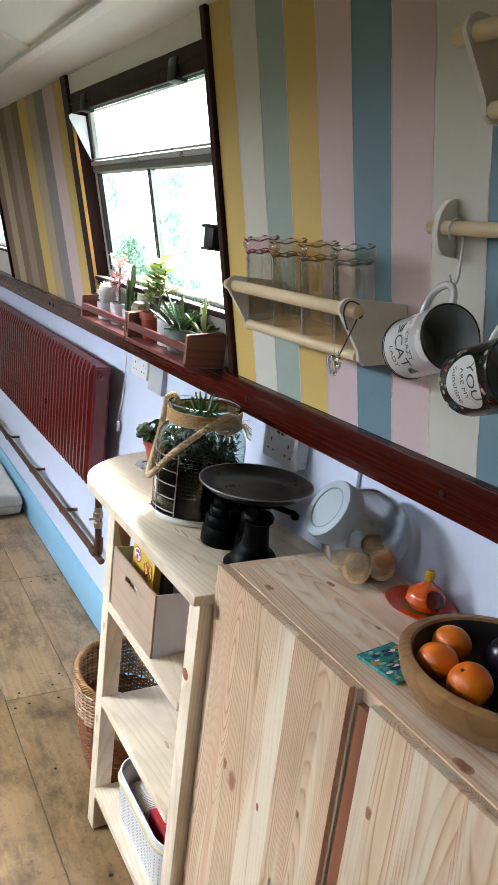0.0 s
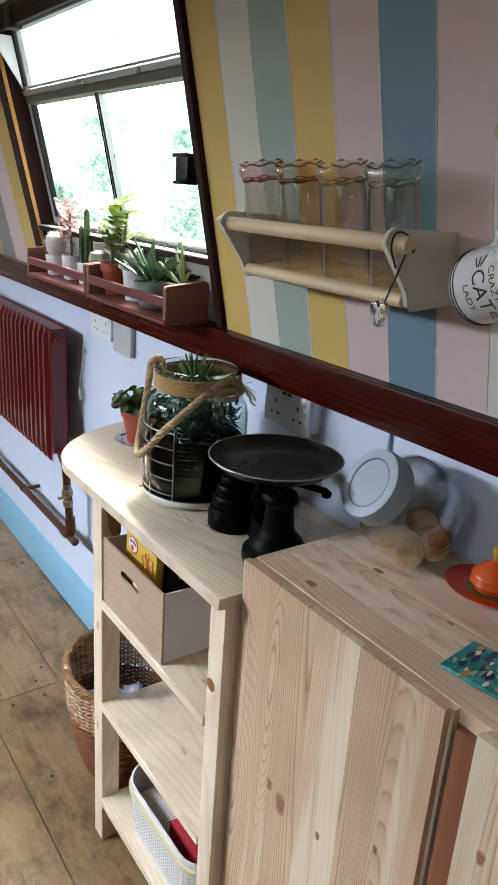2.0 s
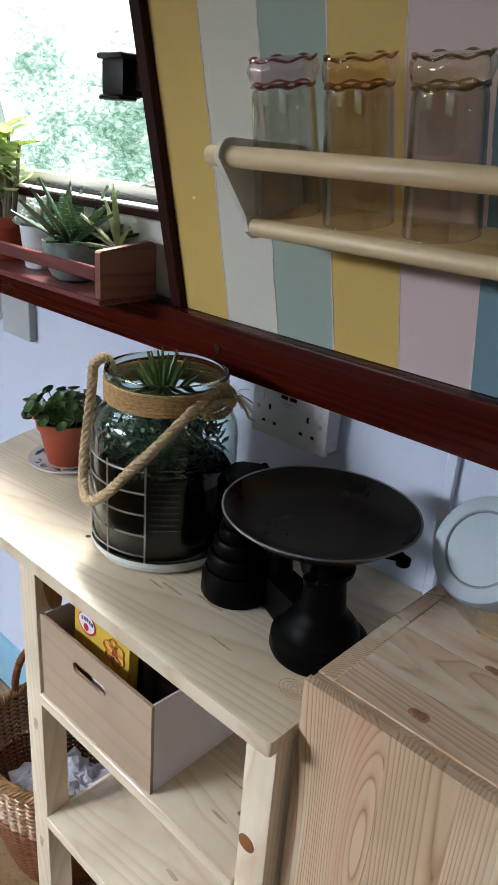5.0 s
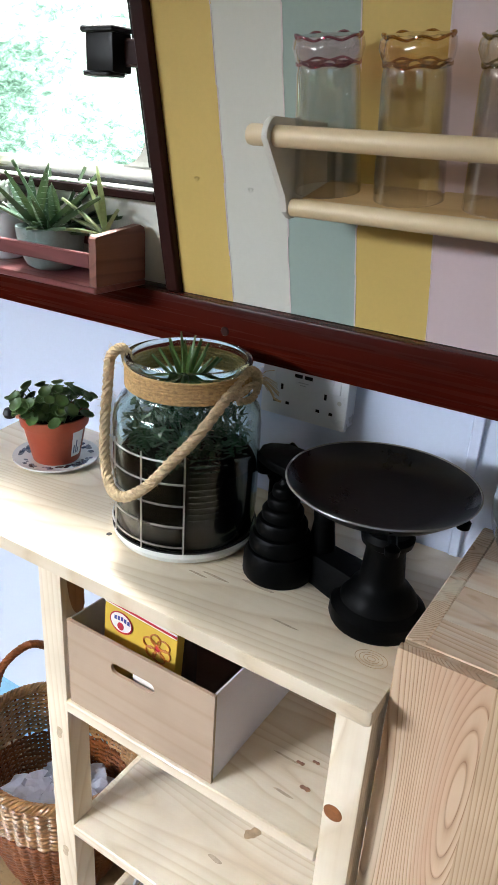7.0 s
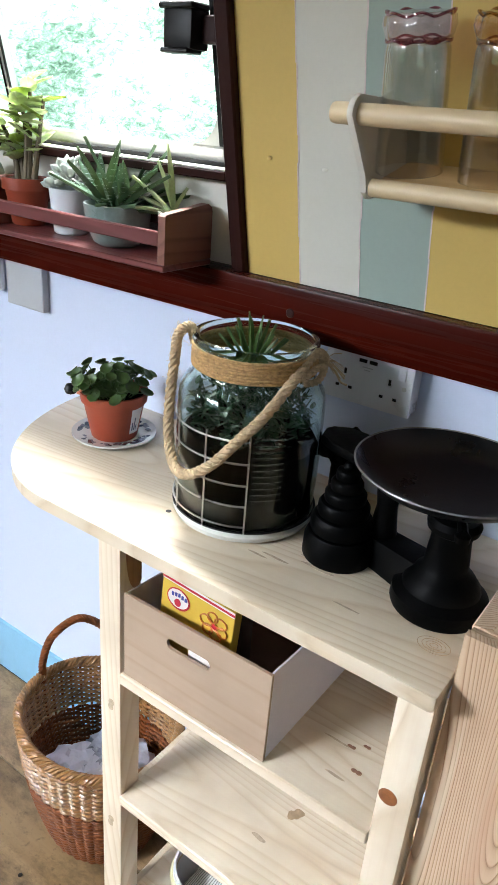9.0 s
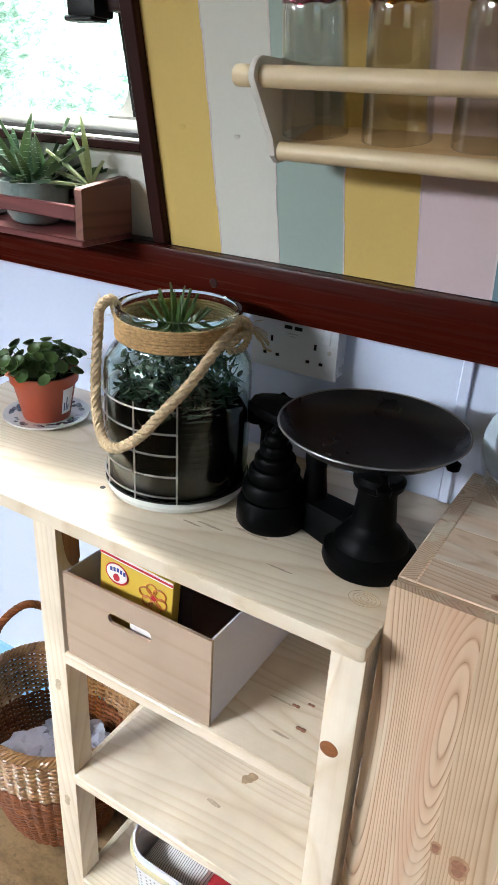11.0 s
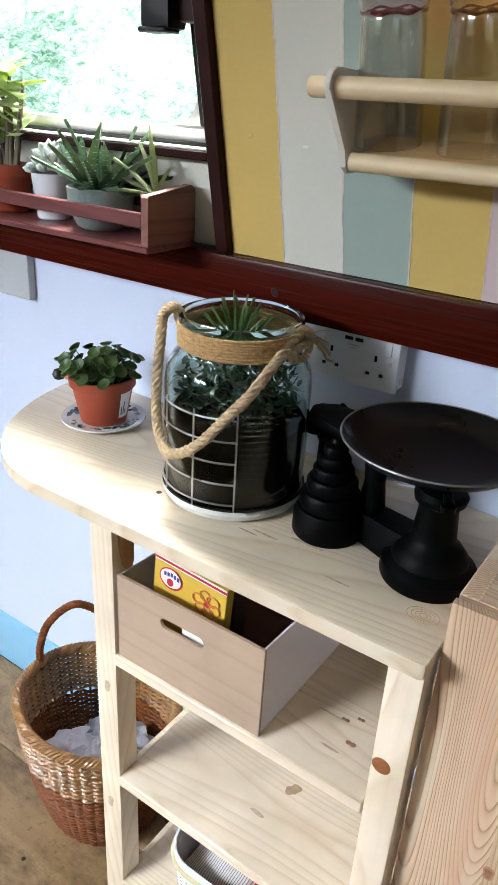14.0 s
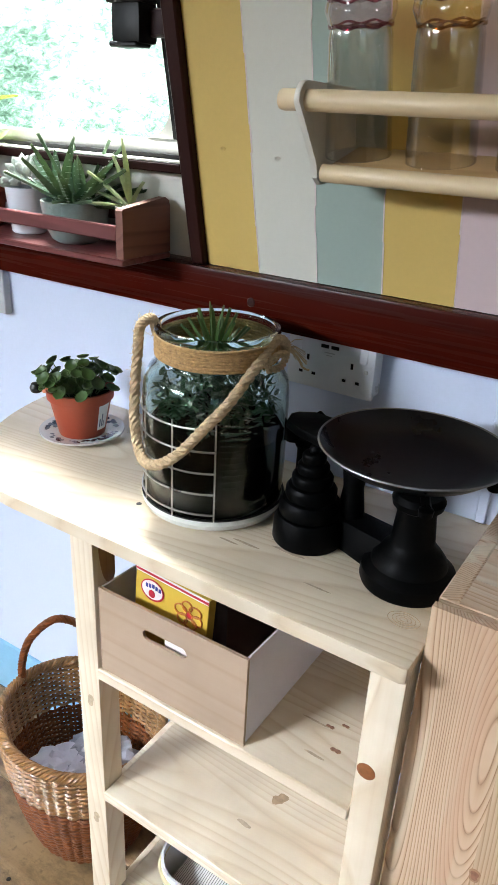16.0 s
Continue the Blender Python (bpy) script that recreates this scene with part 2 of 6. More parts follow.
def thin_glass(name, tint=(1, 1, 1), gloss=0.8):
    """Thin blown glass: clear, with a gloss that grows towards the edges."""
    m, n, l, b = nodes_of(name)
    n.remove(b)
    clear, shine, mix, edge_on = n.new("ShaderNodeBsdfTransparent"), n.new("ShaderNodeBsdfGlossy"), n.new("ShaderNodeMixShader"), n.new("ShaderNodeLayerWeight")
    clear.inputs["Color"].default_value = (*tint, 1)
    shine.inputs["Roughness"].default_value = 0.02
    edge_on.inputs["Blend"].default_value = 0.5
    l.new(calc(n, l, "MULTIPLY_ADD", calc(n, l, "POWER", edge_on.outputs["Facing"], 4.0), 0.85 * gloss, 0.065 * gloss), mix.inputs[0])
    l.new(clear.outputs[0], mix.inputs[1])
    l.new(shine.outputs[0], mix.inputs[2])
    l.new(mix.outputs[0], n["Material Output"].inputs["Surface"])
    return m


pane_glass = glassy("window_glass", (0.97, 1.0, 0.99), 0.0, 1.02)


# ---- mesh helpers ----
PLACE = {}


def thing(name, at, label, category, group="", kind=""):
    ob = new(name)
    ob.empty_display_size = 0.05
    ob.location = at
    PLACE[ob.name] = Vector(at)
    return tagged(ob, label, category, group, kind)


def mesh_of(bm, name, material, base, smooth=True):
    bm.transform(Matrix.Translation(-base))
    bmesh.ops.recalc_face_normals(bm, faces=bm.faces)
    me = bpy.data.meshes.new(name)
    for f in bm.faces:
        f.smooth = smooth
    bm.to_mesh(me)
    bm.free()
    for mt in (material if isinstance(material, (list, tuple)) else [material]):
        me.materials.append(mt)
    if smooth:
        me.set_sharp_from_angle(angle=radians(38))
    return me


def part(name, bm, material, parent, label="", smooth=True, kind=""):
    """Links a bmesh, in the place's own metres, as one mesh under a thing or a part."""
    base = PLACE[parent.name]
    ob = new(name, mesh_of(bm, name, material, base, smooth))
    ob.parent = parent
    PLACE[ob.name] = base
    return tagged(ob, label, kind=kind)


def single(name, bm, material, at, label, category, group="", kind="", smooth=True):
    at = Vector(at)
    ob = new(name, mesh_of(bm, name, material, at, smooth))
    ob.location = at
    PLACE[ob.name] = at
    return tagged(ob, label, category, group, kind)


def hexa(bm, corners, bevel=0.0, seg=1):
    v = [bm.verts.new(c) for c in corners]
    fs = [bm.faces.new([v[i] for i in f]) for f in ((0, 3, 2, 1), (4, 5, 6, 7), (0, 1, 5, 4), (1, 2, 6, 5), (2, 3, 7, 6), (3, 0, 4, 7))]
    if bevel:
        es = {e for f in fs for e in f.edges}
        bmesh.ops.bevel(bm, geom=list(es), offset=bevel, segments=seg, affect="EDGES", profile=0.6)
    return bm


def box(x0, x1, y0, y1, z0, z1, bevel=0.0, seg=1, bm=None):
    return hexa(bm or bmesh.new(), [(x0, y0, z0), (x1, y0, z0), (x1, y1, z0), (x0, y1, z0), (x0, y0, z1), (x1, y0, z1), (x1, y1, z1), (x0, y1, z1)], bevel, seg)


def wall_x(z):
    """The cabin side leans inwards above the rail."""
    return 0.866 - 0.218 * (z - 1.277)


def slope(y0, y1, z0, z1, o0, o1, bevel=0.0, bm=None):
    """A block on the leaning cabin side, from o0 to o1 metres in front of its face."""
    a, b, c, d = wall_x(z0) - o0, wall_x(z0) - o1, wall_x(z1) - o0, wall_x(z1) - o1
    a, b = max(a, b), min(a, b)
    c, d = max(c, d), min(c, d)
    return hexa(bm or bmesh.new(), [(b, y0, z0), (a, y0, z0), (a, y1, z0), (b, y1, z0), (d, y0, z1), (c, y0, z1), (c, y1, z1), (d, y1, z1)], bevel)


def lathe(profile, segs=40, at=(0, 0, 0), axis=None, bm=None, wobble=None):
    """Turns (radius, height) pairs round z, or round axis, from at."""
    bm = bm or bmesh.new()
    m = Matrix.Translation(at)
    if axis is not None:
        m = m @ Vector(axis).to_track_quat("Z", "Y").to_matrix().to_4x4()
    rings = []
    for r, h in profile:
        if r < 1e-6:
            rings.append([bm.verts.new(m @ Vector((0, 0, h)))])
        else:
            ring = []
            for i in range(segs):
                a = 2 * math.pi * i / segs
                k = wobble(a, h) if wobble else 1.0
                ring.append(bm.verts.new(m @ Vector((r * k * math.cos(a), r * k * math.sin(a), h))))
            rings.append(ring)
    for a, b in zip(rings, rings[1:]):
        for i in range(segs):
            j = (i + 1) % segs
            if len(a) == 1 and len(b) == 1:
                continue
            if len(a) == 1:
                bm.faces.new((a[0], b[j], b[i]))
            elif len(b) == 1:
                bm.faces.new((a[i], a[j], b[0]))
            else:
                bm.faces.new((a[i], a[j], b[j], b[i]))
    return bm


def smooth_path(points, n=8, closed=False):
    p = [Vector(q) for q in points]
    out = []
    k = len(p)
    for i in range(k if closed else k - 1):
        a, b, c, d = (p[(i + j) % k] if closed else p[min(max(i + j, 0), k - 1)] for j in (-1, 0, 1, 2))
        for s in range(n):
            t = s / n
            out.append(0.5 * ((2 * b) + (c - a) * t + (2 * a - 5 * b + 4 * c - d) * t * t + (3 * b - a - 3 * c + d) * t ** 3))
    if not closed:
        out.append(p[-1])
    return out


def tube(points, r, segs=8, bm=None, closed=False, cap=True, radii=None):
    bm = bm or bmesh.new()
    p = [Vector(q) for q in points]
    k = len(p)
    rings, ref = [], None
    for i in range(k):
        if closed:
            d = p[(i + 1) % k] - p[i - 1]
        else:
            d = p[min(i + 1, k - 1)] - p[max(i - 1, 0)]
        d = d.normalized() if d.length > 1e-9 else Vector((0, 0, 1))
        if ref is None:
            ref = d.orthogonal().normalized()
        ref = (ref - d * ref.dot(d)).normalized()
        side = d.cross(ref)
        rr = radii[i] if radii else r
        rings.append([bm.verts.new(p[i] + (ref * math.cos(2 * math.pi * j / segs) + side * math.sin(2 * math.pi * j / segs)) * rr) for j in range(segs)])
    pairs = list(zip(rings, rings[1:])) + ([(rings[-1], rings[0])] if closed else [])
    for a, b in pairs:
        for j in range(segs):
            q = (j + 1) % segs
            bm.faces.new((a[j], a[q], b[q], b[j]))
    if cap and not closed:
        bm.faces.new(rings[0][::-1])
        bm.faces.new(rings[-1])
    return bm


def rope(points, r, turns, strands=3, bm=None):
    """Twisted strands laid round a path."""
    bm = bm or bmesh.new()
    p = smooth_path(points, 14)
    for s in range(strands):
        q, ref = [], None
        for i, c in enumerate(p):
            d = (p[min(i + 1, len(p) - 1)] - p[max(i - 1, 0)]).normalized()
            if ref is None:
                ref = d.orthogonal().normalized()
            ref = (ref - d * ref.dot(d)).normalized()
            a = 2 * math.pi * (turns * i / len(p) + s / strands)
            q.append(c + (ref * math.cos(a) + d.cross(ref) * math.sin(a)) * r * 0.5)
        tube(q, r * 0.58, 6, bm)
    return bm


def extrude_outline(outline, axis, a, b, bm=None, bevel=0.0):
    """A flat outline of (u, v) pairs made solid from a to b along x (u = y), y (u = x) or z (u = x, v = y)."""
    bm = bm or bmesh.new()

    def spot(u, v, w):
        return {"x": (w, u, v), "y": (u, w, v), "z": (u, v, w)}[axis]
    lo = [bm.verts.new(spot(u, v, a)) for u, v in outline]
    hi = [bm.verts.new(spot(u, v, b)) for u, v in outline]
    f1, f2 = bm.faces.new(lo), bm.faces.new(hi[::-1])
    for i in range(len(lo)):
        j = (i + 1) % len(lo)
        bm.faces.new((lo[i], hi[i], hi[j], lo[j]))
    if bevel:
        bmesh.ops.bevel(bm, geom=list(f1.edges) + list(f2.edges), offset=bevel, segments=2, affect="EDGES", profile=0.5)
    return bm


def leaf(bm, root, tip, width, thick=0.0, droop=0.0, segs=4, side=None):
    """A pointed leaf with a fold, from root to tip."""
    root, tip = Vector(root), Vector(tip)
    d = tip - root
    s = side or d.cross(Vector((0, 0, 1)))
    s = s.normalized() if s.length > 1e-6 else Vector((1, 0, 0))
    up = s.cross(d).normalized()
    prev = None
    for i in range(segs + 1):
        t = i / segs
        w = width * math.sin(math.pi * min(0.12 + 0.88 * t, 1.0)) ** 0.7 if i < segs else 0.0006
        c = root + d * t - Vector((0, 0, 1)) * droop * t * t
        row = [bm.verts.new(c - s * w + up * (thick + 0.18 * w)), bm.verts.new(c - up * thick), bm.verts.new(c + s * w + up * (thick + 0.18 * w))]
        if thick:
            row.append(bm.verts.new(c + up * thick * 1.6))
        if prev:
            k = len(row)
            if thick:
                for j in range(4):
                    bm.faces.new((prev[j], prev[(j + 1) % 4], row[(j + 1) % 4], row[j]))
            else:
                for j in range(2):
                    bm.faces.new((prev[j], prev[j + 1], row[j + 1], row[j]))
        prev = row
    return bm


# ---- the cabin ----
Y0, Y1 = -1.6, 6.2
RAIL_Z0, RAIL_Z1 = 1.201, 1.277

floor = single("floor", box(-1.2, 0.93, Y0, Y1, -0.06, -0.012), dark_inside, (0, 0, -0.06), "worn pine floorboards on dark joists", "floor", kind="structure")
single("wall_lower", box(0.905, 0.95, Y0, Y1, -0.012, 1.24), paint_lower, (0.905, 2, 0), "pale blue-white painted lower cabin wall", "wall", kind="structure")
single("wall_end", box(-1.2, 0.95, Y1, Y1 + 0.05, -0.06, 2.3), paint_panel, (0, Y1, 0), "white painted end bulkhead", "wall", kind="structure")
single("wall_back", box(-1.2, 0.95, Y0 - 0.05, Y0, -0.06, 2.3), dark_lining, (0, Y0, 0), "unseen bulkhead behind, kept dark to cut stray light", "wall", kind="structure")

bm = bmesh.new()
for y0, y1 in ((Y0, -0.6), (0.4, 1.9), (2.9, 4.0), (5.0, Y1)):
    box(-1.2, -1.15, y0, y1, -0.06, 2.2, bm=bm)
for y0, y1 in ((-0.6, 0.4), (1.9, 2.9), (4.0, 5.0)):
    box(-1.2, -1.15, y0, y1, -0.06, 1.42, bm=bm)
    box(-1.2, -1.15, y0, y1, 2.02, 2.2, bm=bm)
single("wall_opposite", bm, dark_lining, (-1.15, 2, 0), "unseen cabin wall with window openings, kept dark to cut stray light", "wall", kind="structure")

# ceiling: a shallow arch of white boards
bm = bmesh.new()
rows = []
for i in range(25):
    x = -1.2 + (0.72 + 1.2) * i / 24
    z = 2.078 + 0.115 * (1 - ((x + 0.22) / 0.93) ** 2)
    rows.append((x, z))
for (xa, za), (xb, zb) in zip(rows, rows[1:]):
    q = [bm.verts.new(c) for c in ((xa, Y0, za), (xb, Y0, zb), (xb, Y1, zb), (xa, Y1, za), (xa, Y0, za + 0.03), (xb, Y0, zb + 0.03), (xb, Y1, zb + 0.03), (xa, Y1, za + 0.03))]
    for f in ((0, 1, 2, 3), (7, 6, 5, 4)):
        bm.faces.new([q[k] for k in f])
single("ceiling", bm, paint_ceiling, (0, 2, 2.12), "glossy white painted arched cabin ceiling", "ceiling", kind="structure")


def ceiling_z(x):
    return 2.078 + 0.115 * (1 - ((x + 0.22) / 0.93) ** 2)


bm = bmesh.new()
for x in (0.553, -0.04):
    z = ceiling_z(x)
    box(x - 0.022, x + 0.022, Y0, Y1, z - 0.014, z + 0.004, 0.004, bm=bm)
single("trim_ceiling", bm, paint_ceiling, (0.47, 2, 2.15), "white painted ceiling batten along the cabin", "trim", kind="structure")
for y in (2.45, 3.68, 4.9, 1.22):
    bm = bmesh.new()
    pts = [(-0.04 + 0.571 * i / 8, ceiling_z(-0.04 + 0.571 * i / 8)) for i in range(9)]
    for (xa, za), (xb, zb) in zip(pts, pts[1:]):
        hexa(bm, [(xa, y - 0.015, za - 0.008), (xb, y - 0.015, zb - 0.008), (xb, y + 0.015, zb - 0.008), (xa, y + 0.015, za - 0.008), (xa, y - 0.015, za), (xb, y - 0.015, zb), (xb, y + 0.015, zb), (xa, y + 0.015, za)])
    single("trim_ceiling_cross", bm, paint_ceiling, (0.2, y, 2.2), "white painted cross batten on the ceiling", "trim", kind="structure")

# leaning upper wall: backing with two window openings
WIN = ((1.506, 2.58), (4.14, 5.2))
TOP = 2.086
bm = bmesh.new()
for y0, y1 in ((Y0, WIN[0][0]), (WIN[0][1], WIN[1][0]), (WIN[1][1], Y1)):
    slope(y0, y1, 1.24, TOP, -0.014, -0.075, bm=bm)
for y0, y1 in WIN:
    slope(y0, y1, 2.022, TOP, -0.03, -0.075, bm=bm)
    slope(y0, y1, 1.24, 1.41, -0.03, -0.075, bm=bm)
wall_upper = single("wall_upper", bm, paint_panel, (0.8, 2, 1.28), "leaning upper cabin wall with striped painted boards", "wall", kind="structure")

skirt = extrude_outline([(0.9045, 0.0), (0.886, 0.0), (0.886, 0.115), (0.892, 0.13), (0.897, 0.15), (0.9045, 0.152)], "y", Y0, Y1)
single("baseboard", skirt, paint_skirt, (0.89, 2, 0), "sky-blue gloss painted skirting board", "skirting board", kind="structure")

rail = thing("trim_rail", (0.866, 2, RAIL_Z0), "dark red mahogany-stained rail along the cabin wall", "rail", kind="structure")
part("rail_board", box(0.842, 0.904, Y0, Y1, RAIL_Z0, RAIL_Z1, 0.004, 2), mahog_y, rail)
for y in (1.385, 0.71, 0.05, 2.1, 3.2, 3.27, 3.9, 4.5):
    part("screw_plug", lathe([(0, 0.0025), (0.006, 0.002), (0.0075, 0)], 14, (0.842, y, 1.237), (-1, 0, 0)), mahog_z, rail)

# ---- windows ----
def make_window(name, y0, y1, label, near):
    w = thing(name, (0.87, (y0 + y1) / 2, 1.28), label, "window", kind="structure")
    s = 0.022
    part("side_trim", slope(y0 - s, y0 + 0.004, RAIL_Z1 + 0.001, TOP - 0.003, 0.012, -0.07, 0.003), mahog_z, w)
    part("side_trim", slope(y1 - 0.004, y1 + 0.062, RAIL_Z1 + 0.001, TOP - 0.003, 0.012, -0.07, 0.003), mahog_z, w)
    part("head_board", slope(y0 + 0.005, y1 - 0.005, 1.966, 2.025, 0.004, -0.008, 0.002), mahog_z, w)
    part("jamb_edge", slope(y1 - 0.0075, y1 - 0.0042, RAIL_Z1 + 0.001, 1.95, 0.011, -0.001, 0.0005), amber_lit_trim, w, "varnished edge strip with its orange daylight painted in")
    part("head_strip", slope(y0 + 0.005, y1 - 0.005, 1.992, 1.997, 0.008, 0.0045), mahog_z, w)
    part("head_lining", slope(y0 + 0.005, y1 - 0.005, 1.99, 2.025, -0.009, -0.07, 0.002), mahog_z, w)
    part("head_panel", slope(y0 + 0.005, y1 - 0.005, 2.026, TOP - 0.002, 0.0, -0.028), paint_panel, w, "white painted panel")
    part("apron_panel", slope(y0 + 0.005, y1 - 0.005, RAIL_Z1 + 0.001, 1.41, -0.022, -0.029), paint_panel, w, "white painted panel")
    part("sub_sill", slope(y0 + 0.005, y1 - 0.005, 1.411, 1.425, 0.008, -0.07, 0.002), mahog_z, w)
    part("sill_top", slope(y0 + 0.006, y1 - 0.006, 1.4253, 1.4275, 0.005, -0.045), paint_panel, w, "white painted sill top")
    g0, g1, t0, t1 = y0 + 0.045, y1 - 0.045, 1.782, 1.816
    bm = bmesh.new()
    slope(g0 - 0.035, g0, 1.428, 1.989, -0.046, -0.066, 0.003, bm)
    slope(g1, g1 + 0.035, 1.428, 1.989, -0.046, -0.066, 0.003, bm)
    slope(g0, g1, 1.428, 1.455, -0.046, -0.066, 0.003, bm)
    slope(g0, g1, 1.978, 1.989, -0.046, -0.066, 0.003, bm)
    part("window_frame", bm, alloy, w, "dull aluminium frame")
    part("transom", slope(g0, g1, t0, t1 - 0.014, -0.03, -0.066, 0.002), alloy_dark, w, "dull bronze-brown bar")
    part("transom_edge", slope(g0, g1, t1 - 0.0135, t1, -0.026, -0.066, 0.002), alloy_bright, w, "bright aluminium bead")
    mid = (g0 + g1) / 2
    part("mullion", slope(mid - 0.003, mid + 0.006, 1.455, t0, -0.044, -0.066, 0.002), alloy_bright, w)
    part("gasket", slope(mid + 0.0063, mid + 0.0075, 1.455, t0, -0.042, -0.06), black_rubber, w)
    bm = bmesh.new()
    for a, b, deep in ((g0, g0 + 0.007, -0.058), (mid - 0.0055, mid - 0.0033, -0.047), (g1 - 0.012, g1, -0.058)):
        slope(a, b, 1.456, t0 - 0.001, -0.043, deep, bm=bm)
    part("gasket", bm, black_rubber, w, "black rubber seal")
    # corner fillets of the lower lights
    bm = bmesh.new()
    rr = 0.06
    for yc, d in ((g0 + 0.007, 1), (g1 - 0.012, -1)):
        pts = [(yc, 1.4555)] + [(yc + d * rr * (1 - math.sin(a)), 1.4555 + rr * (1 - math.cos(a))) for a in [math.pi / 2 * i / 6 for i in range(7)]]
        lo = [bm.verts.new((wall_x(z) + 0.047, y, z)) for y, z in pts]
        hi = [bm.verts.new((wall_x(z) + 0.06, y, z)) for y, z in pts]
        bm.faces.new(lo)
        bm.faces.new(hi[::-1])
        for i in range(len(lo)):
            j = (i + 1) % len(lo)
            bm.faces.new((lo[i], lo[j], hi[j], hi[i]))
    part("corner", bm, alloy, w)
    part("sill_gasket", slope(g0 - 0.034, g1 + 0.034, 1.4278, 1.4335, -0.034, -0.0455), black_rubber, w, "black rubber seal under the frame")
    for a, b in ((g0 + 0.004, mid - 0.01), (mid + 0.015, g1 - 0.006)):
        p = part("pane", slope(a, b, 1.452, t0 + 0.002, -0.054, -0.057), pane_glass, w)
        p.visible_shadow = False
    # hopper, hinged at the transom and leaning in
    hx0, hx1 = wall_x(t1) + 0.04, wall_x(1.98) + 0.04
    hz0, hz1 = t1 + 0.004, 1.98

    def hop(a, b, u0, u1, th, name_, mat_, lab=""):
        def at(u, o):
            return (hx0 + (hx1 - hx0) * u - o, hz0 + (hz1 - hz0) * u)
        (xa, za), (xb, zb), (xc, zc), (xd, zd) = at(u0, 0), at(u0, th), at(u1, 0), at(u1, th)
        bm_ = hexa(bmesh.new(), [(xb, a, zb), (xa, a, za), (xa, b, za), (xb, b, zb), (xd, a, zd), (xc, a, zc), (xc, b, zc), (xd, b, zd)], 0.0015)
        return part(name_, bm_, mat_, w, lab)
    hop(g0, g1, 0.0, 0.035, 0.012, "hopper_rail", alloy_bright)
    hop(g0, g1, 0.965, 1.0, 0.012, "hopper_rail", black_rubber)
    hop(g0, g0 + 0.004, 0.036, 0.964, 0.008, "hopper_stile", black_rubber)
    hop(g1 - 0.004, g1, 0.036, 0.964, 0.008, "hopper_stile", black_rubber)
    p = hop(g0 + 0.0045, g1 - 0.0045, 0.036, 0.964, 0.004, "hopper_pane", pane_glass)
    p.visible_shadow = False
    for ya in (g1 + 0.001,):
        top_x = wall_x(1.955) + 0.03
        o = [(wall_x(t1) + 0.03, t1 + 0.004), (top_x, 1.96), (top_x - 0.05, 1.96), (top_x - 0.058, 1.953), (top_x - 0.055, 1.943)]
        part("hopper_cheek", extrude_outline(o, "y", ya, ya + 0.004), white_plastic, w, "white draught cheek")
    for yc in (g0 + 0.13, g1 - 0.12):
        part("hopper_catch", box(hx1 - 0.055, hx1 - 0.019, yc - 0.026, yc + 0.026, 1.957, 2.012, 0.006, 2), black_plastic, w, "black catch")
    if near:
        bm = box(0.79, 0.832, g0 + 0.004, g0 + 0.057, 1.579, 1.634, 0.008, 2)
        clip = part("latch", bm, black_plastic, w, "black plastic sliding-window catch")
        part("latch_lip", box(0.785, 0.826, g0 + 0.0, g0 + 0.061, 1.629, 1.637, 0.002), black_plastic, clip)
        part("latch_lip", box(0.787, 0.821, g0 + 0.008, g0 + 0.059, 1.575, 1.582, 0.002), black_plastic, clip)
        part("latch_arm", box(0.812, 0.836, g0 - 0.05, g0 + 0.006, 1.589, 1.624, 0.003), mahog_z, clip)
    return w


make_window("window_1", *WIN[0], "dark-stained timber window with aluminium frame and top hopper", True)
make_window("window_2", *WIN[1], "far dark-stained timber window with top hopper", False)

# striped boards of the leaning wall
EDGES = (1.483, 1.388, 1.288, 1.186, 1.083, 0.982, 0.878, 0.782, 0.668, 0.565, 0.465, 0.365, 0.265, 0.165, 0.065, -0.035, -0.135)
PAINTS = (paint_yellow, paint_white, paint_sage, paint_yellow, paint_pink, paint_blue, paint_pink, paint_white, paint_blue, paint_yellow, paint_white, paint_sage, paint_pink, paint_blue, paint_yellow, paint_white)
for a, b, m in zip(EDGES, EDGES[1:], PAINTS):
    part("board", slope(b + 0.00002, a - 0.00002, RAIL_Z1 + 0.001, TOP - 0.001, 0.0, -0.013), m, wall_upper)
paint_ridge = plain("pale_paint_ridge", (0.72, 0.62, 0.6), 0.55, vary=0.25, scale=60)
g = random.Random(31)
for a in EDGES[1:9]:
    bm = bmesh.new()
    z = RAIL_Z1 + 0.002
    while z < TOP - 0.03:
        z1 = min(z + g.uniform(0.03, 0.09), TOP - 0.003)
        o = g.uniform(-0.0012, 0.0012)
        slope(a + o - g.uniform(0.0004, 0.0016), a + o + g.uniform(0.0003, 0.001), z, z1, 0.0007, -0.0002, bm=bm)
        z = z1
    part("paint_ridge", bm, paint_ridge, wall_upper, "uneven pale ridge of paint between stripes")
# far stripes: paint colours with the shade of that end mixed in
shaded_taupe = plain("shaded_taupe_wall_paint", (0.34, 0.25, 0.165), 0.6, vary=0.07, scale=4)
shaded_brown = plain("shaded_brown_wall_paint", (0.22, 0.145, 0.085), 0.6, vary=0.07, scale=4)
shaded_grey = plain("shaded_grey_wall_paint", (0.25, 0.235, 0.225), 0.6, vary=0.07, scale=4)
shaded_sand = plain("shaded_sand_wall_paint", (0.46, 0.36, 0.23), 0.6, vary=0.07, scale=4)
FAR = (paint_yellow, paint_pink, shaded_grey, shaded_sand, paint_yellow, shaded_brown, shaded_taupe, shaded_brown, shaded_sand, shaded_brown)
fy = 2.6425
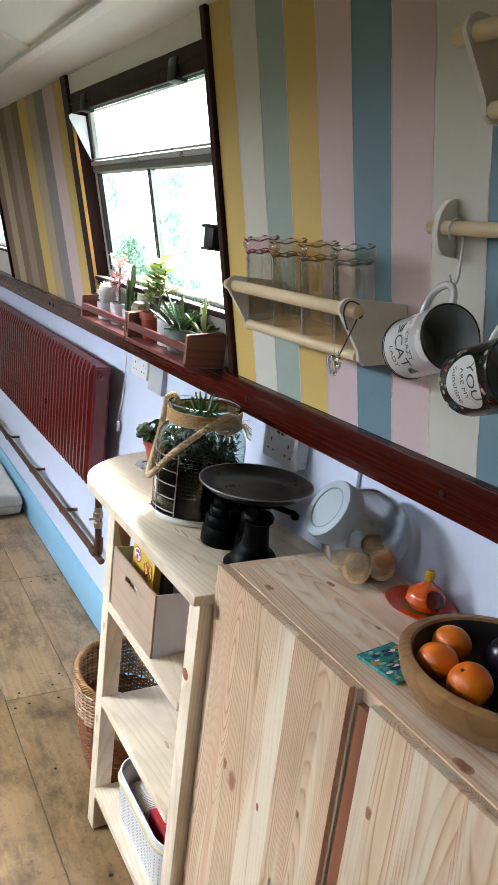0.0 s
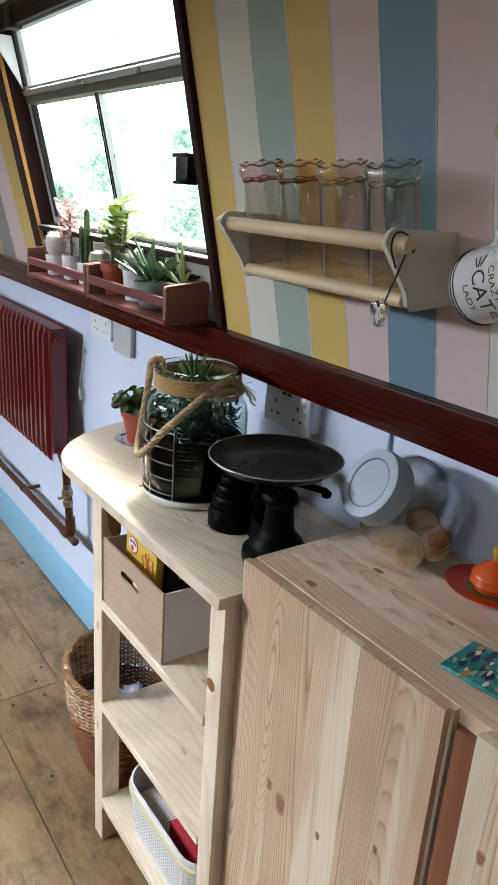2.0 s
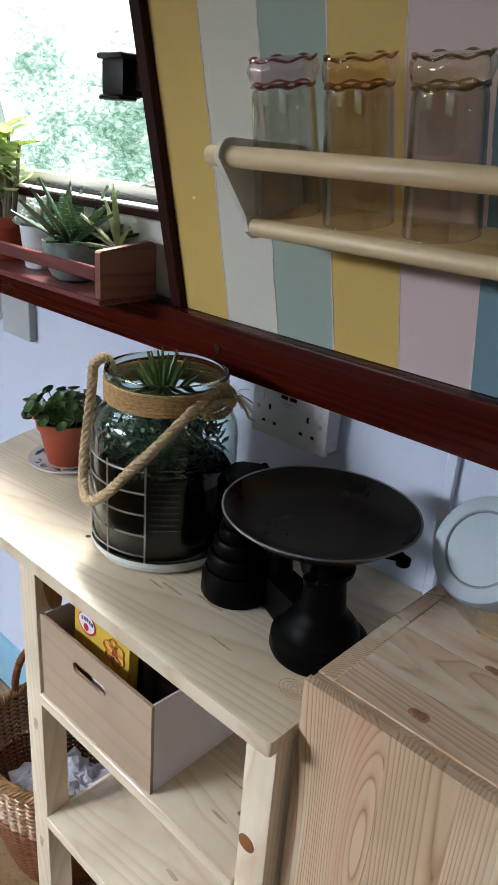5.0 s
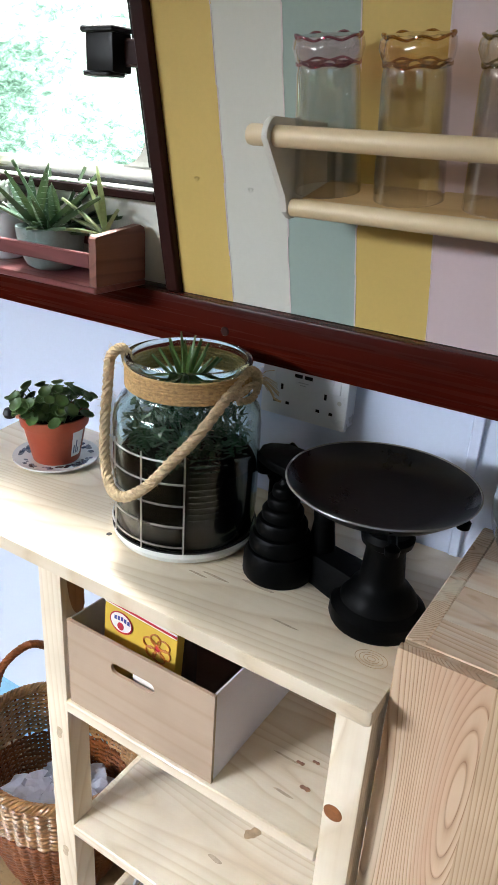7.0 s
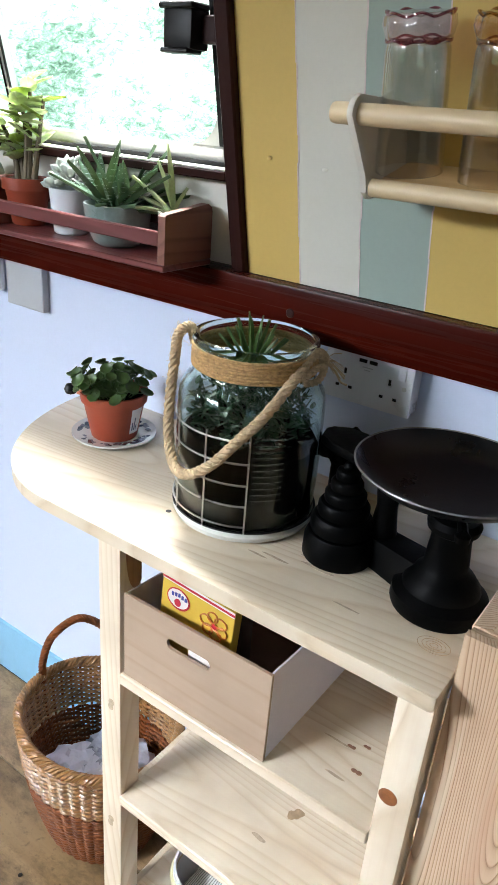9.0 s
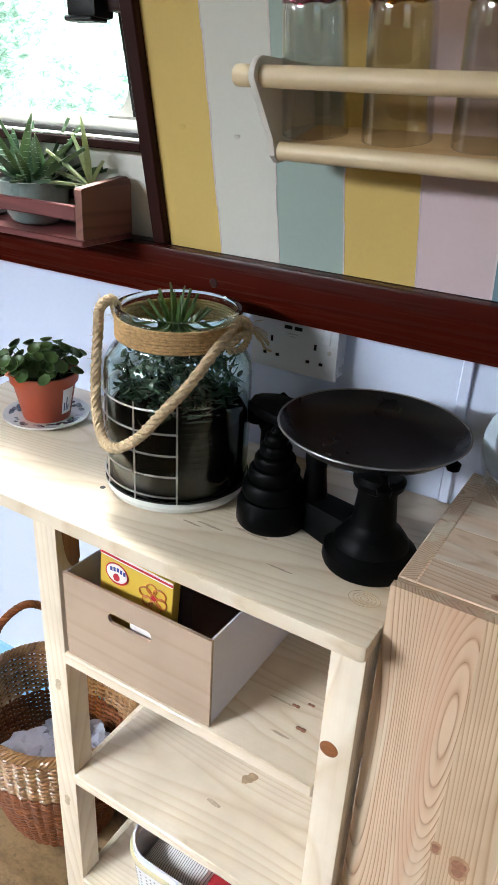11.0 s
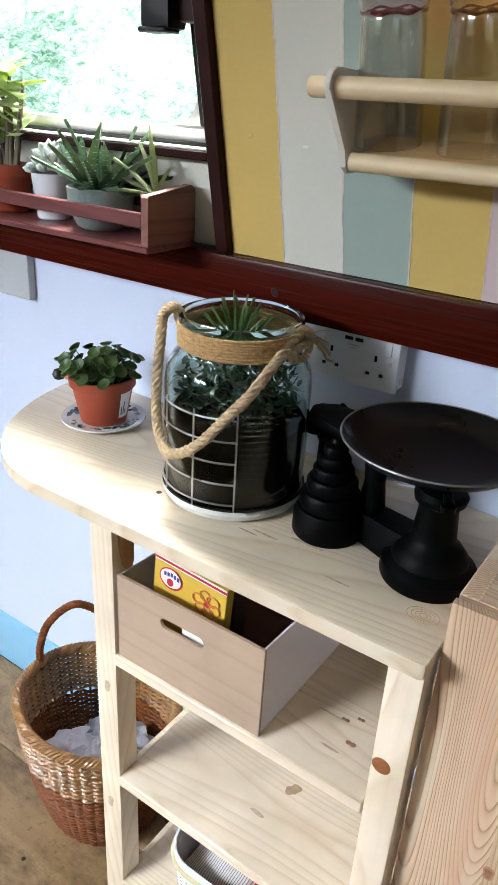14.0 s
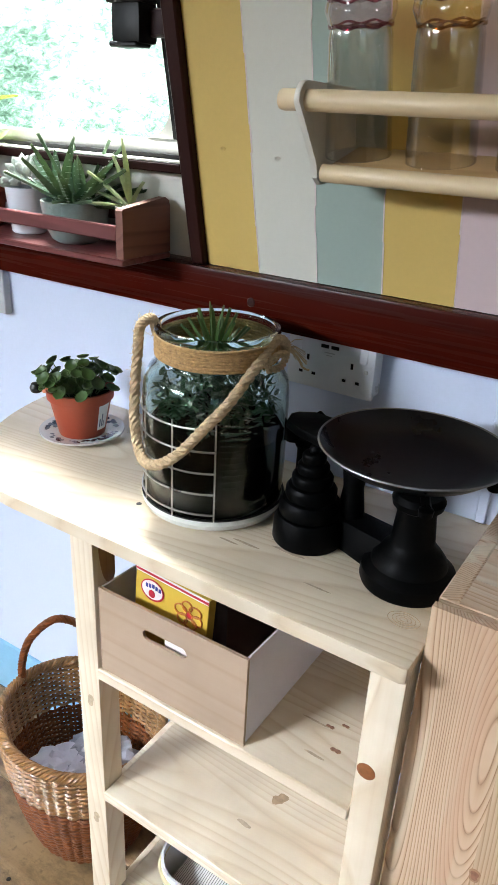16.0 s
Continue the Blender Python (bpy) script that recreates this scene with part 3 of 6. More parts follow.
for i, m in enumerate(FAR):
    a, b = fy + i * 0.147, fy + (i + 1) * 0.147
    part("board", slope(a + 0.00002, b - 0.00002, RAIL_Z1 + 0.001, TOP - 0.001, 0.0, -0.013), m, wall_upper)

# ---- outdoors ----
def foliage_backdrop():
    m, n, l, b = nodes_of("glowing_hedge_backdrop")
    vec = mapped(n, l, (1, 0.42, 1))
    big, small = noise_node(n, l, vec, 1.6, 4, 0.55), noise_node(n, l, vec, 22.0, 9, 0.82, 0.6)
    f = calc(n, l, "MULTIPLY_ADD", big, 0.62, calc(n, l, "MULTIPLY", small, 0.9))
    tc = n.new("ShaderNodeTexCoord")
    sep = n.new("ShaderNodeSeparateXYZ")
    l.new(tc.outputs["Object"], sep.inputs[0])
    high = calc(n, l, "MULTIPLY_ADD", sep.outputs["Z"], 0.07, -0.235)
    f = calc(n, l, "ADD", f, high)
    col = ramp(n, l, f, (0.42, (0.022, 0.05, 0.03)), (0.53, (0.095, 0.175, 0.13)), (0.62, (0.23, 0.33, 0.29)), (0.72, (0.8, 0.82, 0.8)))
    # the sheet emits: daylight on hedge and sky is its own glow
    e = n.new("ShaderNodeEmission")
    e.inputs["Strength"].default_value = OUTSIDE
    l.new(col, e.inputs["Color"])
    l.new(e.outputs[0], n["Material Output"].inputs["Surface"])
    return m


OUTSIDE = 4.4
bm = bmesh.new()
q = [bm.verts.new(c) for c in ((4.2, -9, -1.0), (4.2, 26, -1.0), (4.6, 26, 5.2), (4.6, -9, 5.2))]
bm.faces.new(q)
single("backdrop", bm, foliage_backdrop(), (4.2, 2, 0), "glowing sheet painted as overexposed hedge and sky beyond the windows", "hedge", kind="structure")
single("ground", box(-60, 60, -60, 60, -0.9, -0.8), plain("towpath_grass", (0.07, 0.12, 0.04), 0.8, vary=0.5, scale=3), (4, 2, -0.9), "grassy towpath bank outside the windows", "ground", kind="structure")

# ---- radiator and pipes ----
RAD = thing("radiator", (0.84, 3.4, 0.69), "dark red ribbed panel radiator hung on the wall", "radiator")
bm = bmesh.new()
ry0, ry1, rz0, rz1 = 2.412, 4.56, 0.652, 1.115
prof = []
pitch = 0.046
k = int((ry1 - ry0) / pitch)
for i in range(k):
    y = ry0 + (ry1 - ry0) * i / k
    prof += [(y, 0.797), (y + pitch * 0.42, 0.797), (y + pitch * 0.55, 0.783), (y + pitch * 0.87, 0.783)]
prof.append((ry1, 0.797))
zs = [(rz0, 0.012), (rz0 + 0.02, 0.004), (rz0 + 0.035, 0.0), (rz1 - 0.035, 0.0), (rz1 - 0.02, 0.004), (rz1, 0.012)]
grid = [[bm.verts.new((max(x, 0.783 + o) if o else x, y, z)) for y, x in prof] for z, o in zs]
for ra, rb in zip(grid, grid[1:]):
    for i in range(len(prof) - 1):
        bm.faces.new((ra[i], ra[i + 1], rb[i + 1], rb[i]))
part("front_panel", bm, red_paint, RAD)
part("back_panel", box(0.848, 0.856, ry0, ry1, rz0, rz1, 0.003), red_paint, RAD)
part("top_grille", box(0.8, 0.8475, ry0, ry1, rz1 - 0.012, rz1 - 0.004), red_paint, RAD)
part("side_cover", box(0.799, 0.8475, ry0, ry0 + 0.003, rz0 + 0.03, rz1 - 0.013), red_paint, RAD)
for z in (rz0 + 0.035, rz1 - 0.04):
    part("end_boss", lathe([(0, 0), (0.014, 0), (0.014, 0.02), (0.009, 0.022), (0.009, 0.035), (0, 0.035)], 16, (0.823, ry0 + 0.002, z), (0, -1, 0)), red_paint, RAD)
for y in (2.8, 4.1):
    part("bracket", box(0.8565, 0.9045, y, y + 0.03, 0.76, 1.05), white_plastic, RAD)

PIPE = thing("heating_pipe", (0.84, 2.372, 0.43), "tarnished copper heating pipe clipped along the wall", "pipe")
run = smooth_path([(0.84, 6.1, 0.370), (0.84, 4.0, 0.370), (0.84, 2.462, 0.370), (0.84, 2.402, 0.372), (0.84, 2.375, 0.395), (0.835, 2.372, 0.460), (0.83, 2.372, 0.560), (0.826, 2.372, 0.620), (0.824, 2.375, 0.650), (0.823, 2.402, 0.676), (0.823, 2.411, 0.684)], 6)
part("pipe", tube(run, 0.0135, 12), copper, PIPE)
part("elbow", tube(smooth_path([(0.84, 2.442, 0.370), (0.84, 2.402, 0.372), (0.84, 2.375, 0.395), (0.838, 2.372, 0.450)], 6), 0.0175, 12), copper, PIPE)
valve = part("valve", lathe([(0, 0), (0.016, 0), (0.018, 0.01), (0.018, 0.022), (0.014, 0.026), (0.014, 0.04), (0.02, 0.044), (0.02, 0.062), (0.015, 0.066), (0.015, 0.085), (0, 0.086)], 8, (0.832, 2.372, 0.495), (-0.05, 0, 1)), brass, PIPE, "dull brass radiator valve")
part("valve_lever", box(0.79, 0.826, 2.357, 2.364, 0.532, 0.542, 0.002), brass, valve)
for y in (2.876, 3.454, 4.054):
    part("pipe_clip", lathe([(0.0127, -0.008), (0.0165, -0.008), (0.0165, 0.008), (0.0127, 0.008)], 14, (0.84, y, 0.370), (0, 1, 0)), copper, PIPE)
    part("clip_stem", box(0.854, 0.9045, y - 0.006, y + 0.006, 0.364, 0.376), copper, PIPE)

# ---- shelf trolley ----
TR = thing("shelf_trolley", (0.72, 1.23, 0), "pale pine open shelf unit with rounded top", "shelf unit")
out = [(0.541, 0.9695), (0.5375, 0.9703), (0.5362, 0.9725), (0.536, 0.976), (0.536, 1.6)]
out += [(0.9 - 0.364 * math.cos(a), 1.6 + 0.273 * math.sin(a)) for a in [math.radians(3 + 82 * i / 20) for i in range(21)]]
out += [(0.9035, 1.868), (0.9035, 0.970)]
part("top", extrude_outline(out, "z", 0.9395, 0.961, bevel=0.0025), pine_y, TR)
for ya, yb in ((1.452, 1.497), (0.972, 1.016)):
    part("leg", box(0.551, 0.596, ya, yb, 0.0, 0.939, 0.003, 2), pine_z, TR)
    part("leg", box(0.845, 0.889, ya, yb, 0.0, 0.939, 0.003, 2), pine_z, TR)
    part("side_rail", box(0.5965, 0.8445, ya + 0.012, yb - 0.012, 0.885, 0.939, 0.002), pine_y, TR)
for z0, z1 in ((0.677, 0.698), (0.403, 0.424), (0.118, 0.14)):
    part("shelf", box(0.548, 0.843, 1.0165, 1.4515, z0, z1, 0.002), pine_y, TR)
    for ya, yb in ((1.4518, 1.474), (0.994, 1.0162)):
        part("shelf_bearer", box(0.5965, 0.8445, ya, yb, z0 - 0.03, z0 - 0.0005, 0.002), pine_y, TR)
knot_dark = plain("grey_brown_knot", (0.44, 0.30, 0.17), 0.5, vary=0.5, scale=90)
knot = plain("red_brown_knot", (0.3, 0.11, 0.04), 0.5, vary=0.4, scale=60)
part("knot", lathe([(0, 0.0006), (0.011, 0.0005), (0.0125, 0)], 18, (0.551, 1.002, 0.774), (-1, 0, 0)), knot, TR)
part("knot", lathe([(0, 0.0006), (0.004, 0.0005), (0.0045, 0)], 12, (0.635, 1.435, 0.961)), dark_inside, TR)
part("knot", lathe([(0, 0.0005), (0.008, 0.0005), (0.012, 0)], 18, (0.712, 1.195, 0.424), wobble=lambda a, h: 1 + 0.3 * math.cos(2 * a + 1.2) + 0.12 * math.sin(5 * a)), knot_dark, TR)

# ---- pine sideboard ----
SB = thing("pine_sideboard", (0.74, 0.3, 0), "sanded pine sideboard with plank doors", "sideboard")
CT = 1.024
part("end_panel", box(0.599, 0.9, 0.9445, 0.9665, 0.0, CT - 0.001, 0.002), cab_z, SB)
part("end_panel", box(0.599, 0.9, -0.6, -0.578, 0.0, CT - 0.001, 0.002), cab_z, SB)
for i, (xa, xb) in enumerate(((0.599, 0.655), (0.6555, 0.735), (0.7355, 0.815), (0.8155, 0.9))):
    part("top_plank", box(xa, xb, -0.577, 0.9437, CT - 0.022, CT, 0.0003), cab_y, SB)
part("carcass_back", box(0.885, 0.8995, -0.577, 0.944, 0.05, CT - 0.023), cab_z, SB)
part("plinth", box(0.62, 0.64, -0.577, 0.937, 0.0, 0.07), cab_y, SB)
part("post", box(0.588, 0.625, 0.519, 0.552, 0.071, CT - 0.0225, 0.001), post_red, SB, "reddish pine post between the doors")
for ya, yb, staves in ((0.555, 0.9665, (0.105, 0.075, 0.085, 0.07, 0.07)), (0.115, 0.517, (0.09, 0.085, 0.08, 0.075, 0.072)), (-0.6, 0.109, (0.1, 0.1, 0.1, 0.1, 0.1, 0.1, 0.109))):
    door = part("door", box(0.588, 0.5985, ya + 0.002, yb - 0.002, 0.03, CT - 0.002), cab_z, SB)
    y = yb
    for i, wdt in enumerate(staves):
        part("stave", box(0.577, 0.5878, max(y - wdt, ya) + 0.00002, y - 0.00002, 0.03, CT), cab_flame if i == 0 and yb > 0.9 else cab_z, door)
        y -= wdt


# knots in the boards
core_knot = plain("dark_knot_core", (0.33, 0.15, 0.09), 0.5, vary=0.5, scale=120)
ring_knot = plain("brown_knot_ring", (0.42, 0.24, 0.135), 0.5, vary=0.35, scale=120)


def knot_mark(owner, at, r, axis, long=0.3, core=0.7):
    def egg(k):
        return lambda a, h: 1 - long * math.cos(2 * a) + k * math.sin(3 * a)
    ring = part("knot", lathe([(0, 0.0003), (r * 0.9, 0.0003), (r, 0)], 18, at, axis, wobble=egg(0.06)), ring_knot, owner)
    top_ = Vector(at) + Vector(axis).normalized() * 0.0004
    part("knot_core", lathe([(0, 0.0003), (r * core * 0.9, 0.0002), (r * core, 0)], 14, top_, axis, wobble=egg(0.12)), core_knot, ring)


for y_, z_, r_ in ((0.826, 0.657, 0.0165), (0.857, 0.671, 0.009), (0.737, 0.674, 0.006), (0.629, 0.752, 0.006), (0.483, 0.88, 0.008)):
    knot_mark(SB, (0.5768, y_, z_), r_, (-1, 0, 0))
for x_, y_, r_ in ((0.622, 0.857, 0.009), (0.741, 0.836, 0.008), (0.613, 0.381, 0.012), (0.725, 0.68, 0.005)):
    knot_mark(SB, (x_, y_, CT), r_, (0, 0, 1))
knot_mark(TR, (0.574, 1.4519, 0.80), 0.012, (0, -1, 0), 0.4)
for x_, y_, r_ in ((0.624, 1.072, 0.0055), (0.658, 1.098, 0.0045), (0.672, 1.08, 0.004)):
    knot_mark(TR, (x_, y_, 0.698), r_, (0, 0, 1), 0.5, 0.85)

leg_knot = plain("grey_beige_knot", (0.56, 0.43, 0.28), 0.5, vary=0.4, scale=150)
for x_, y_, z_, r_ in ((0.5508, 1.473, 0.619, 0.0065), (0.5508, 1.476, 0.341, 0.007)):
    part("knot", lathe([(0, 0.0003), (r_ * 1.2, 0.0003), (r_ * 1.35, 0)], 20, (x_, y_, z_), (-1, 0, 0), wobble=lambda a, h: 1 - 0.42 * math.cos(2 * a + 0.3) + 0.05 * math.sin(3 * a)), leg_knot, TR)

flame = plain("brown_flame_grain", (0.54, 0.42, 0.29), 0.5, vary=0.45, scale=90)
for x_, y_, z_, ln_, w_ in ((0.641, 1.247, 0.961, 0.022, 0.0022), (0.658, 1.19, 0.961, 0.026, 0.003), (0.672, 1.205, 0.961, 0.02, 0.002), (0.632, 1.27, 0.961, 0.016, 0.0018), (0.61, 1.12, 0.961, 0.02, 0.0015), (0.6, 1.093, 0.698, 0.016, 0.0022), (0.655, 1.12, 0.698, 0.022, 0.0018), (0.637, 1.22, 0.424, 0.014, 0.004)):
    outl_ = [(x_ + w_ * math.cos(q) * (1 + 0.3 * math.sin(2 * q)), y_ + ln_ * math.sin(q)) for q in [2 * math.pi * k / 18 for k in range(18)]]
    part("grain_mark", extrude_outline(outl_, "z", z_ - 0.0005, z_ + 0.0003), flame, TR)
swirl = plain("pale_swirl_knot", (0.6, 0.42, 0.25), 0.5, vary=0.4, scale=160)
for r_ in (0.005, 0.0095, 0.0145, 0.02):
    part("grain_ring", tube([(0.616 + r_ * 0.72 * math.cos(q), 1.006 + r_ * math.sin(q), 0.96105) for q in [2 * math.pi * k / 28 for k in range(28)]], 0.0005, 4, closed=True), swirl, TR)
heart_out = [(0.5962, 0.938), (0.5962, 0.852), (0.592, 0.846), (0.587, 0.8425), (0.582, 0.843), (0.577, 0.8475), (0.573, 0.855), (0.5695, 0.866), (0.5665, 0.88), (0.5645, 0.897), (0.5625, 0.917), (0.5615, 0.938)]
part("heartwood", extrude_outline(heart_out, "y", 1.4514, 1.4521), wood("brown_heartwood", (0.42, 0.23, 0.11), (0.36, 0.18, 0.08), (0.22, 0.09, 0.035), "z", 0.5, rings=14, knots=False, stretch=1.5), TR, "red-brown heartwood in the leg")

# ---- on the trolley ----
jar_glass = glassy("thick_jar_glass", (0.84, 0.95, 0.92), 0.0, 1.4)
clear_glass = glassy("clear_glass", (0.985, 0.985, 0.98), 0.0, 1.45)
wire = plain("tinned_wire", (0.62, 0.61, 0.59), 0.3, 1.0, vary=0.2)
soil = plain("dark_potting_soil", (0.0045, 0.0028, 0.002), 0.95, vary=0.7, scale=60, bump=0.25, fine=300)
soil.node_tree.nodes["Principled BSDF"].inputs["Specular IOR Level"].default_value = 0.05
jute = plain("jute_fibre", (0.5, 0.31, 0.13), 0.9, vary=0.6, scale=170, bump=1.0, fine=700)
hemp = plain("pale_hemp_rope", (0.56, 0.42, 0.25), 0.9, vary=0.55, scale=170, bump=1.0, fine=800)
leaf_dark = plain("dark_leaf", (0.014, 0.064, 0.024), 0.42, vary=0.6, scale=50)
leaf_green = leafy("green_leaf", (0.06, 0.125, 0.03), 0.35, 0.7, 60, 0.2)
leaf_bright = leafy("bright_young_leaf", (0.32, 0.45, 0.08), 0.4, 0.4, 40, 0.5)
leaf_grey = leafy("grey_green_leaf", (0.46, 0.54, 0.32), 0.5, 0.35, 40, 0.35)
leaf_pale = leafy("pale_waxy_leaf", (0.66, 0.72, 0.70), 0.45, 0.2, 40, 0.3)
terracotta = plain("terracotta_plastic", (0.31, 0.052, 0.022), 0.45, vary=0.15)
cast_iron = plain("black_cast_iron", (0.0012, 0.0013, 0.0014), 0.45, 0.0, vary=0.5, scale=40, bump=0.3)
cast_iron.node_tree.nodes["Principled BSDF"].inputs["Specular IOR Level"].default_value = 0.06
pan_steel = plain("blackened_steel_pan", (0.0045, 0.005, 0.006), 0.3, 0.0, vary=0.5, scale=12)
pan_steel.node_tree.nodes["Principled BSDF"].inputs["Specular IOR Level"].default_value = 0.3
pan_edge = plain("rim_highlight_steel", (0.25, 0.25, 0.25), 0.35, 0.9)
china = plain("glazed_china", (0.66, 0.67, 0.63), 0.2, vary=0.05, coat=0.4)

# things are laid out by the table's own right (u) and back (w) directions
UX, WX = Vector((0.54, -0.84, 0)).normalized(), Vector((0.84, 0.54, 0)).normalized()


def terrarium(at):
    at = Vector(at)
    t = thing("terrarium_jar", at, "large glass terrarium jar with rope handle and soil", "terrarium")
    outer = [(0.0, 0.0), (0.088, 0.0), (0.098, 0.006), (0.103, 0.02), (0.105, 0.06), (0.1055, 0.12), (0.105, 0.18), (0.102, 0.2), (0.094, 0.214), (0.086, 0.222), (0.083, 0.23), (0.083, 0.258), (0.0865, 0.262), (0.088, 0.267), (0.0865, 0.272), (0.083, 0.273)]
    inner = [(0.0795, 0.27), (0.079, 0.231), (0.082, 0.221), (0.09, 0.211), (0.098, 0.198), (0.101, 0.18), (0.1015, 0.06), (0.099, 0.022), (0.092, 0.013), (0.0, 0.012)]
    part("glass", lathe(outer + inner, 56, at), jar_glass, t, "thick clear greenish glass jar")
    part("base_ring", lathe([(0.09, -0.0002), (0.1035, 0.004), (0.107, 0.012), (0.1045, 0.02), (0.1055, 0.0125)], 48, at), china, t, "white base band")
    # dark growing medium with an uneven top
    bm = lathe([(0, 0.0135), (0.09, 0.0142), (0.0975, 0.024), (0.1, 0.06), (0.1, 0.125), (0.09, 0.137), (0.05, 0.142), (0, 0.139)], 40, at)
    for v in bm.verts:
        v.co += Vector((0, 0, 0.008 * noise.noise(v.co * 40))) if v.co.z > at.z + 0.12 else Vector()
    part("soil", bm, soil, t, "black potting soil")
    part("base_line", tube([at + Vector((0.1062 * math.cos(a), 0.1062 * math.sin(a), 0.0205)) for a in [2 * math.pi * i / 64 for i in range(64)]], 0.0016, 5, closed=True), black_rubber, t, "dark seam above the base band")
    g = random.Random(5)
    bm = bmesh.new()
    for i in range(1100):
        a, r = g.uniform(0, 6.28), 0.088 * g.random() ** 0.5
        p = at + Vector((r * math.cos(a), r * math.sin(a), 0.126 + 0.082 * g.random() ** 1.1 * (1.15 - r * 4)))
        d = Vector((g.gauss(0, 1), g.gauss(0, 1), g.gauss(0.4, 0.8))).normalized() * g.uniform(0.01, 0.022)
        tip = p + d
        if (tip - at).xy.length > 0.095:
            tip = p - Vector((d.x, d.y, -d.z))
        leaf(bm, p, tip, g.uniform(0.002, 0.0042), 0.0005, 0, 3)
    part("foliage", bm, leaf_dark, t, "dense small dark leaves")
    bm = bmesh.new()
    top = at + UX * -0.004 + WX * 0.0 + Vector((0, 0, 0.2))
    for i in range(26):
        a = i * 2.4
        up = 0.035 + 0.05 * (i / 26)
        out = 0.062 - 0.045 * (i / 26)
        bm = leaf(bmesh.new(), top + Vector((0, 0, 0.018)), top + Vector((math.cos(a) * out, math.sin(a) * out, up + 0.018)), 0.0038, 0.0016, 0, 4)
        part("leaf", bm, leaf_green, t)
    part("stalk", lathe([(0.006, 0), (0.008, 0.03), (0.006, 0.09), (0, 0.09)], 10, at + Vector((0, 0, 0.135))), leaf_dark, t)
    # wire cage pressed round the glass
    for h in (0.03, 0.062, 0.094, 0.126, 0.158):
        mid_a = math.atan2(-UX.y, -UX.x)
        part("wire_ring", tube([at + Vector((0.1066 * math.cos(mid_a + a), 0.1066 * math.sin(mid_a + a), h)) for a in [math.radians(-100 + 193 * i / 40) for i in range(41)]], 0.0014, 6), wire, t)
    for i in range(6):
        a = mid_a + math.radians(93 - 33 * i)
        part("wire_upright", tube([at + Vector((0.1068 * math.cos(a), 0.1068 * math.sin(a), h)) for h in (0.02, 0.06, 0.1, 0.14, 0.166)], 0.0013, 5), wire, t)
    # moulded ribs
    for i in range(11):
        h = 0.07 + i * 0.0092
        c = math.atan2(-WX.y + 0.32 * UX.y, -WX.x + 0.32 * UX.x)
        part("glass_rib", tube([at + Vector((0.1055 * math.cos(c + s), 0.1055 * math.sin(c + s), h)) for s in [-0.2 + 0.4 * k / 8 for k in range(9)]], 0.0016, 5), jar_glass, t)
    # jute band: wound turns
    for i in range(8):
        h = 0.2315 + i * 0.0038
        bm = tube([at + Vector(((0.0858 + 0.0004 * (i % 2)) * math.cos(a), (0.0858 + 0.0004 * (i % 2)) * math.sin(a), h + 0.0004 * math.sin(3 * a + i))) for a in [2 * math.pi * k / 56 for k in range(56)]], 0.0024, 6, None, True)
        part("jute_turn", bm, jute, t, "turn of brown jute cord")

    def spot(u, w, h):
        return at + UX * u + WX * w + Vector((0, 0, h))
    pts = [spot(0.094, 0.0, 0.232), spot(0.093, -0.01, 0.252), spot(0.078, -0.035, 0.262), spot(0.055, -0.072, 0.238), spot(0.02, -0.11, 0.198), spot(-0.012, -0.12, 0.164), spot(-0.044, -0.116, 0.126), spot(-0.078, -0.094, 0.098), spot(-0.099, -0.066, 0.097), spot(-0.112, -0.034, 0.126), spot(-0.115, -0.012, 0.172), spot(-0.111, -0.002, 0.23), spot(-0.107, -0.001, 0.264), spot(-0.092, 0.006, 0.274), spot(-0.0845, 0.008, 0.252)]
    part("rope_handle", rope(pts, 0.0075, 25), hemp, t, "thick twisted hemp rope handle")
    part("rope_knot", rope([spot(0.066, -0.062, 0.236), spot(0.085, -0.04, 0.245), spot(0.096, -0.01, 0.235), spot(0.088, -0.03, 0.224), spot(0.07, -0.056, 0.228)], 0.005, 5), hemp, t)
    g = random.Random(19)
    fuzz = bmesh.new()
    way = smooth_path(pts, 12)
    for i in range(420):
        p = g.choice(way) + Vector((g.gauss(0, 0.003), g.gauss(0, 0.003), g.gauss(0, 0.003)))
        d = Vector((g.gauss(0, 1), g.gauss(0, 1), g.gauss(0, 1))).normalized()
        tube([p, p + d * g.uniform(0.007, 0.0125)], 0.00022, 3, fuzz, cap=False)
    part("rope_fuzz", fuzz, hemp, t, "loose hemp hairs", kind="stuff")
    g = random.Random(9)
    bm = bmesh.new()
    for i in range(16):
        p = spot(0.095, 0.0, 0.245)
        q = p + UX * g.uniform(0.012, 0.034) + Vector((0, 0, g.uniform(-0.026, 0.014))) + WX * g.uniform(-0.01, 0.01)
        tube([p, (p + q) / 2 + Vector((0, 0, 0.004)), q], 0.0006, 4, bm)
    tube(smooth_path([spot(0.095, 0, 0.242), spot(0.112, -0.004, 0.232), spot(0.12, -0.006, 0.218), spot(0.13, -0.008, 0.214)], 5), 0.0016, 6, bm)
    part("frayed_end", bm, hemp, t)
    return t


terrarium((0.719, 1.359, 0.9612))


def scalloped(r, z, at, segs=48):
    return lathe([(0, z), (r * 0.6, z), (r, z + 0.008), (r, z + 0.011), (r * 0.97, z + 0.0105), (r * 0.6, z + 0.004), (0, z + 0.004)], segs, at)


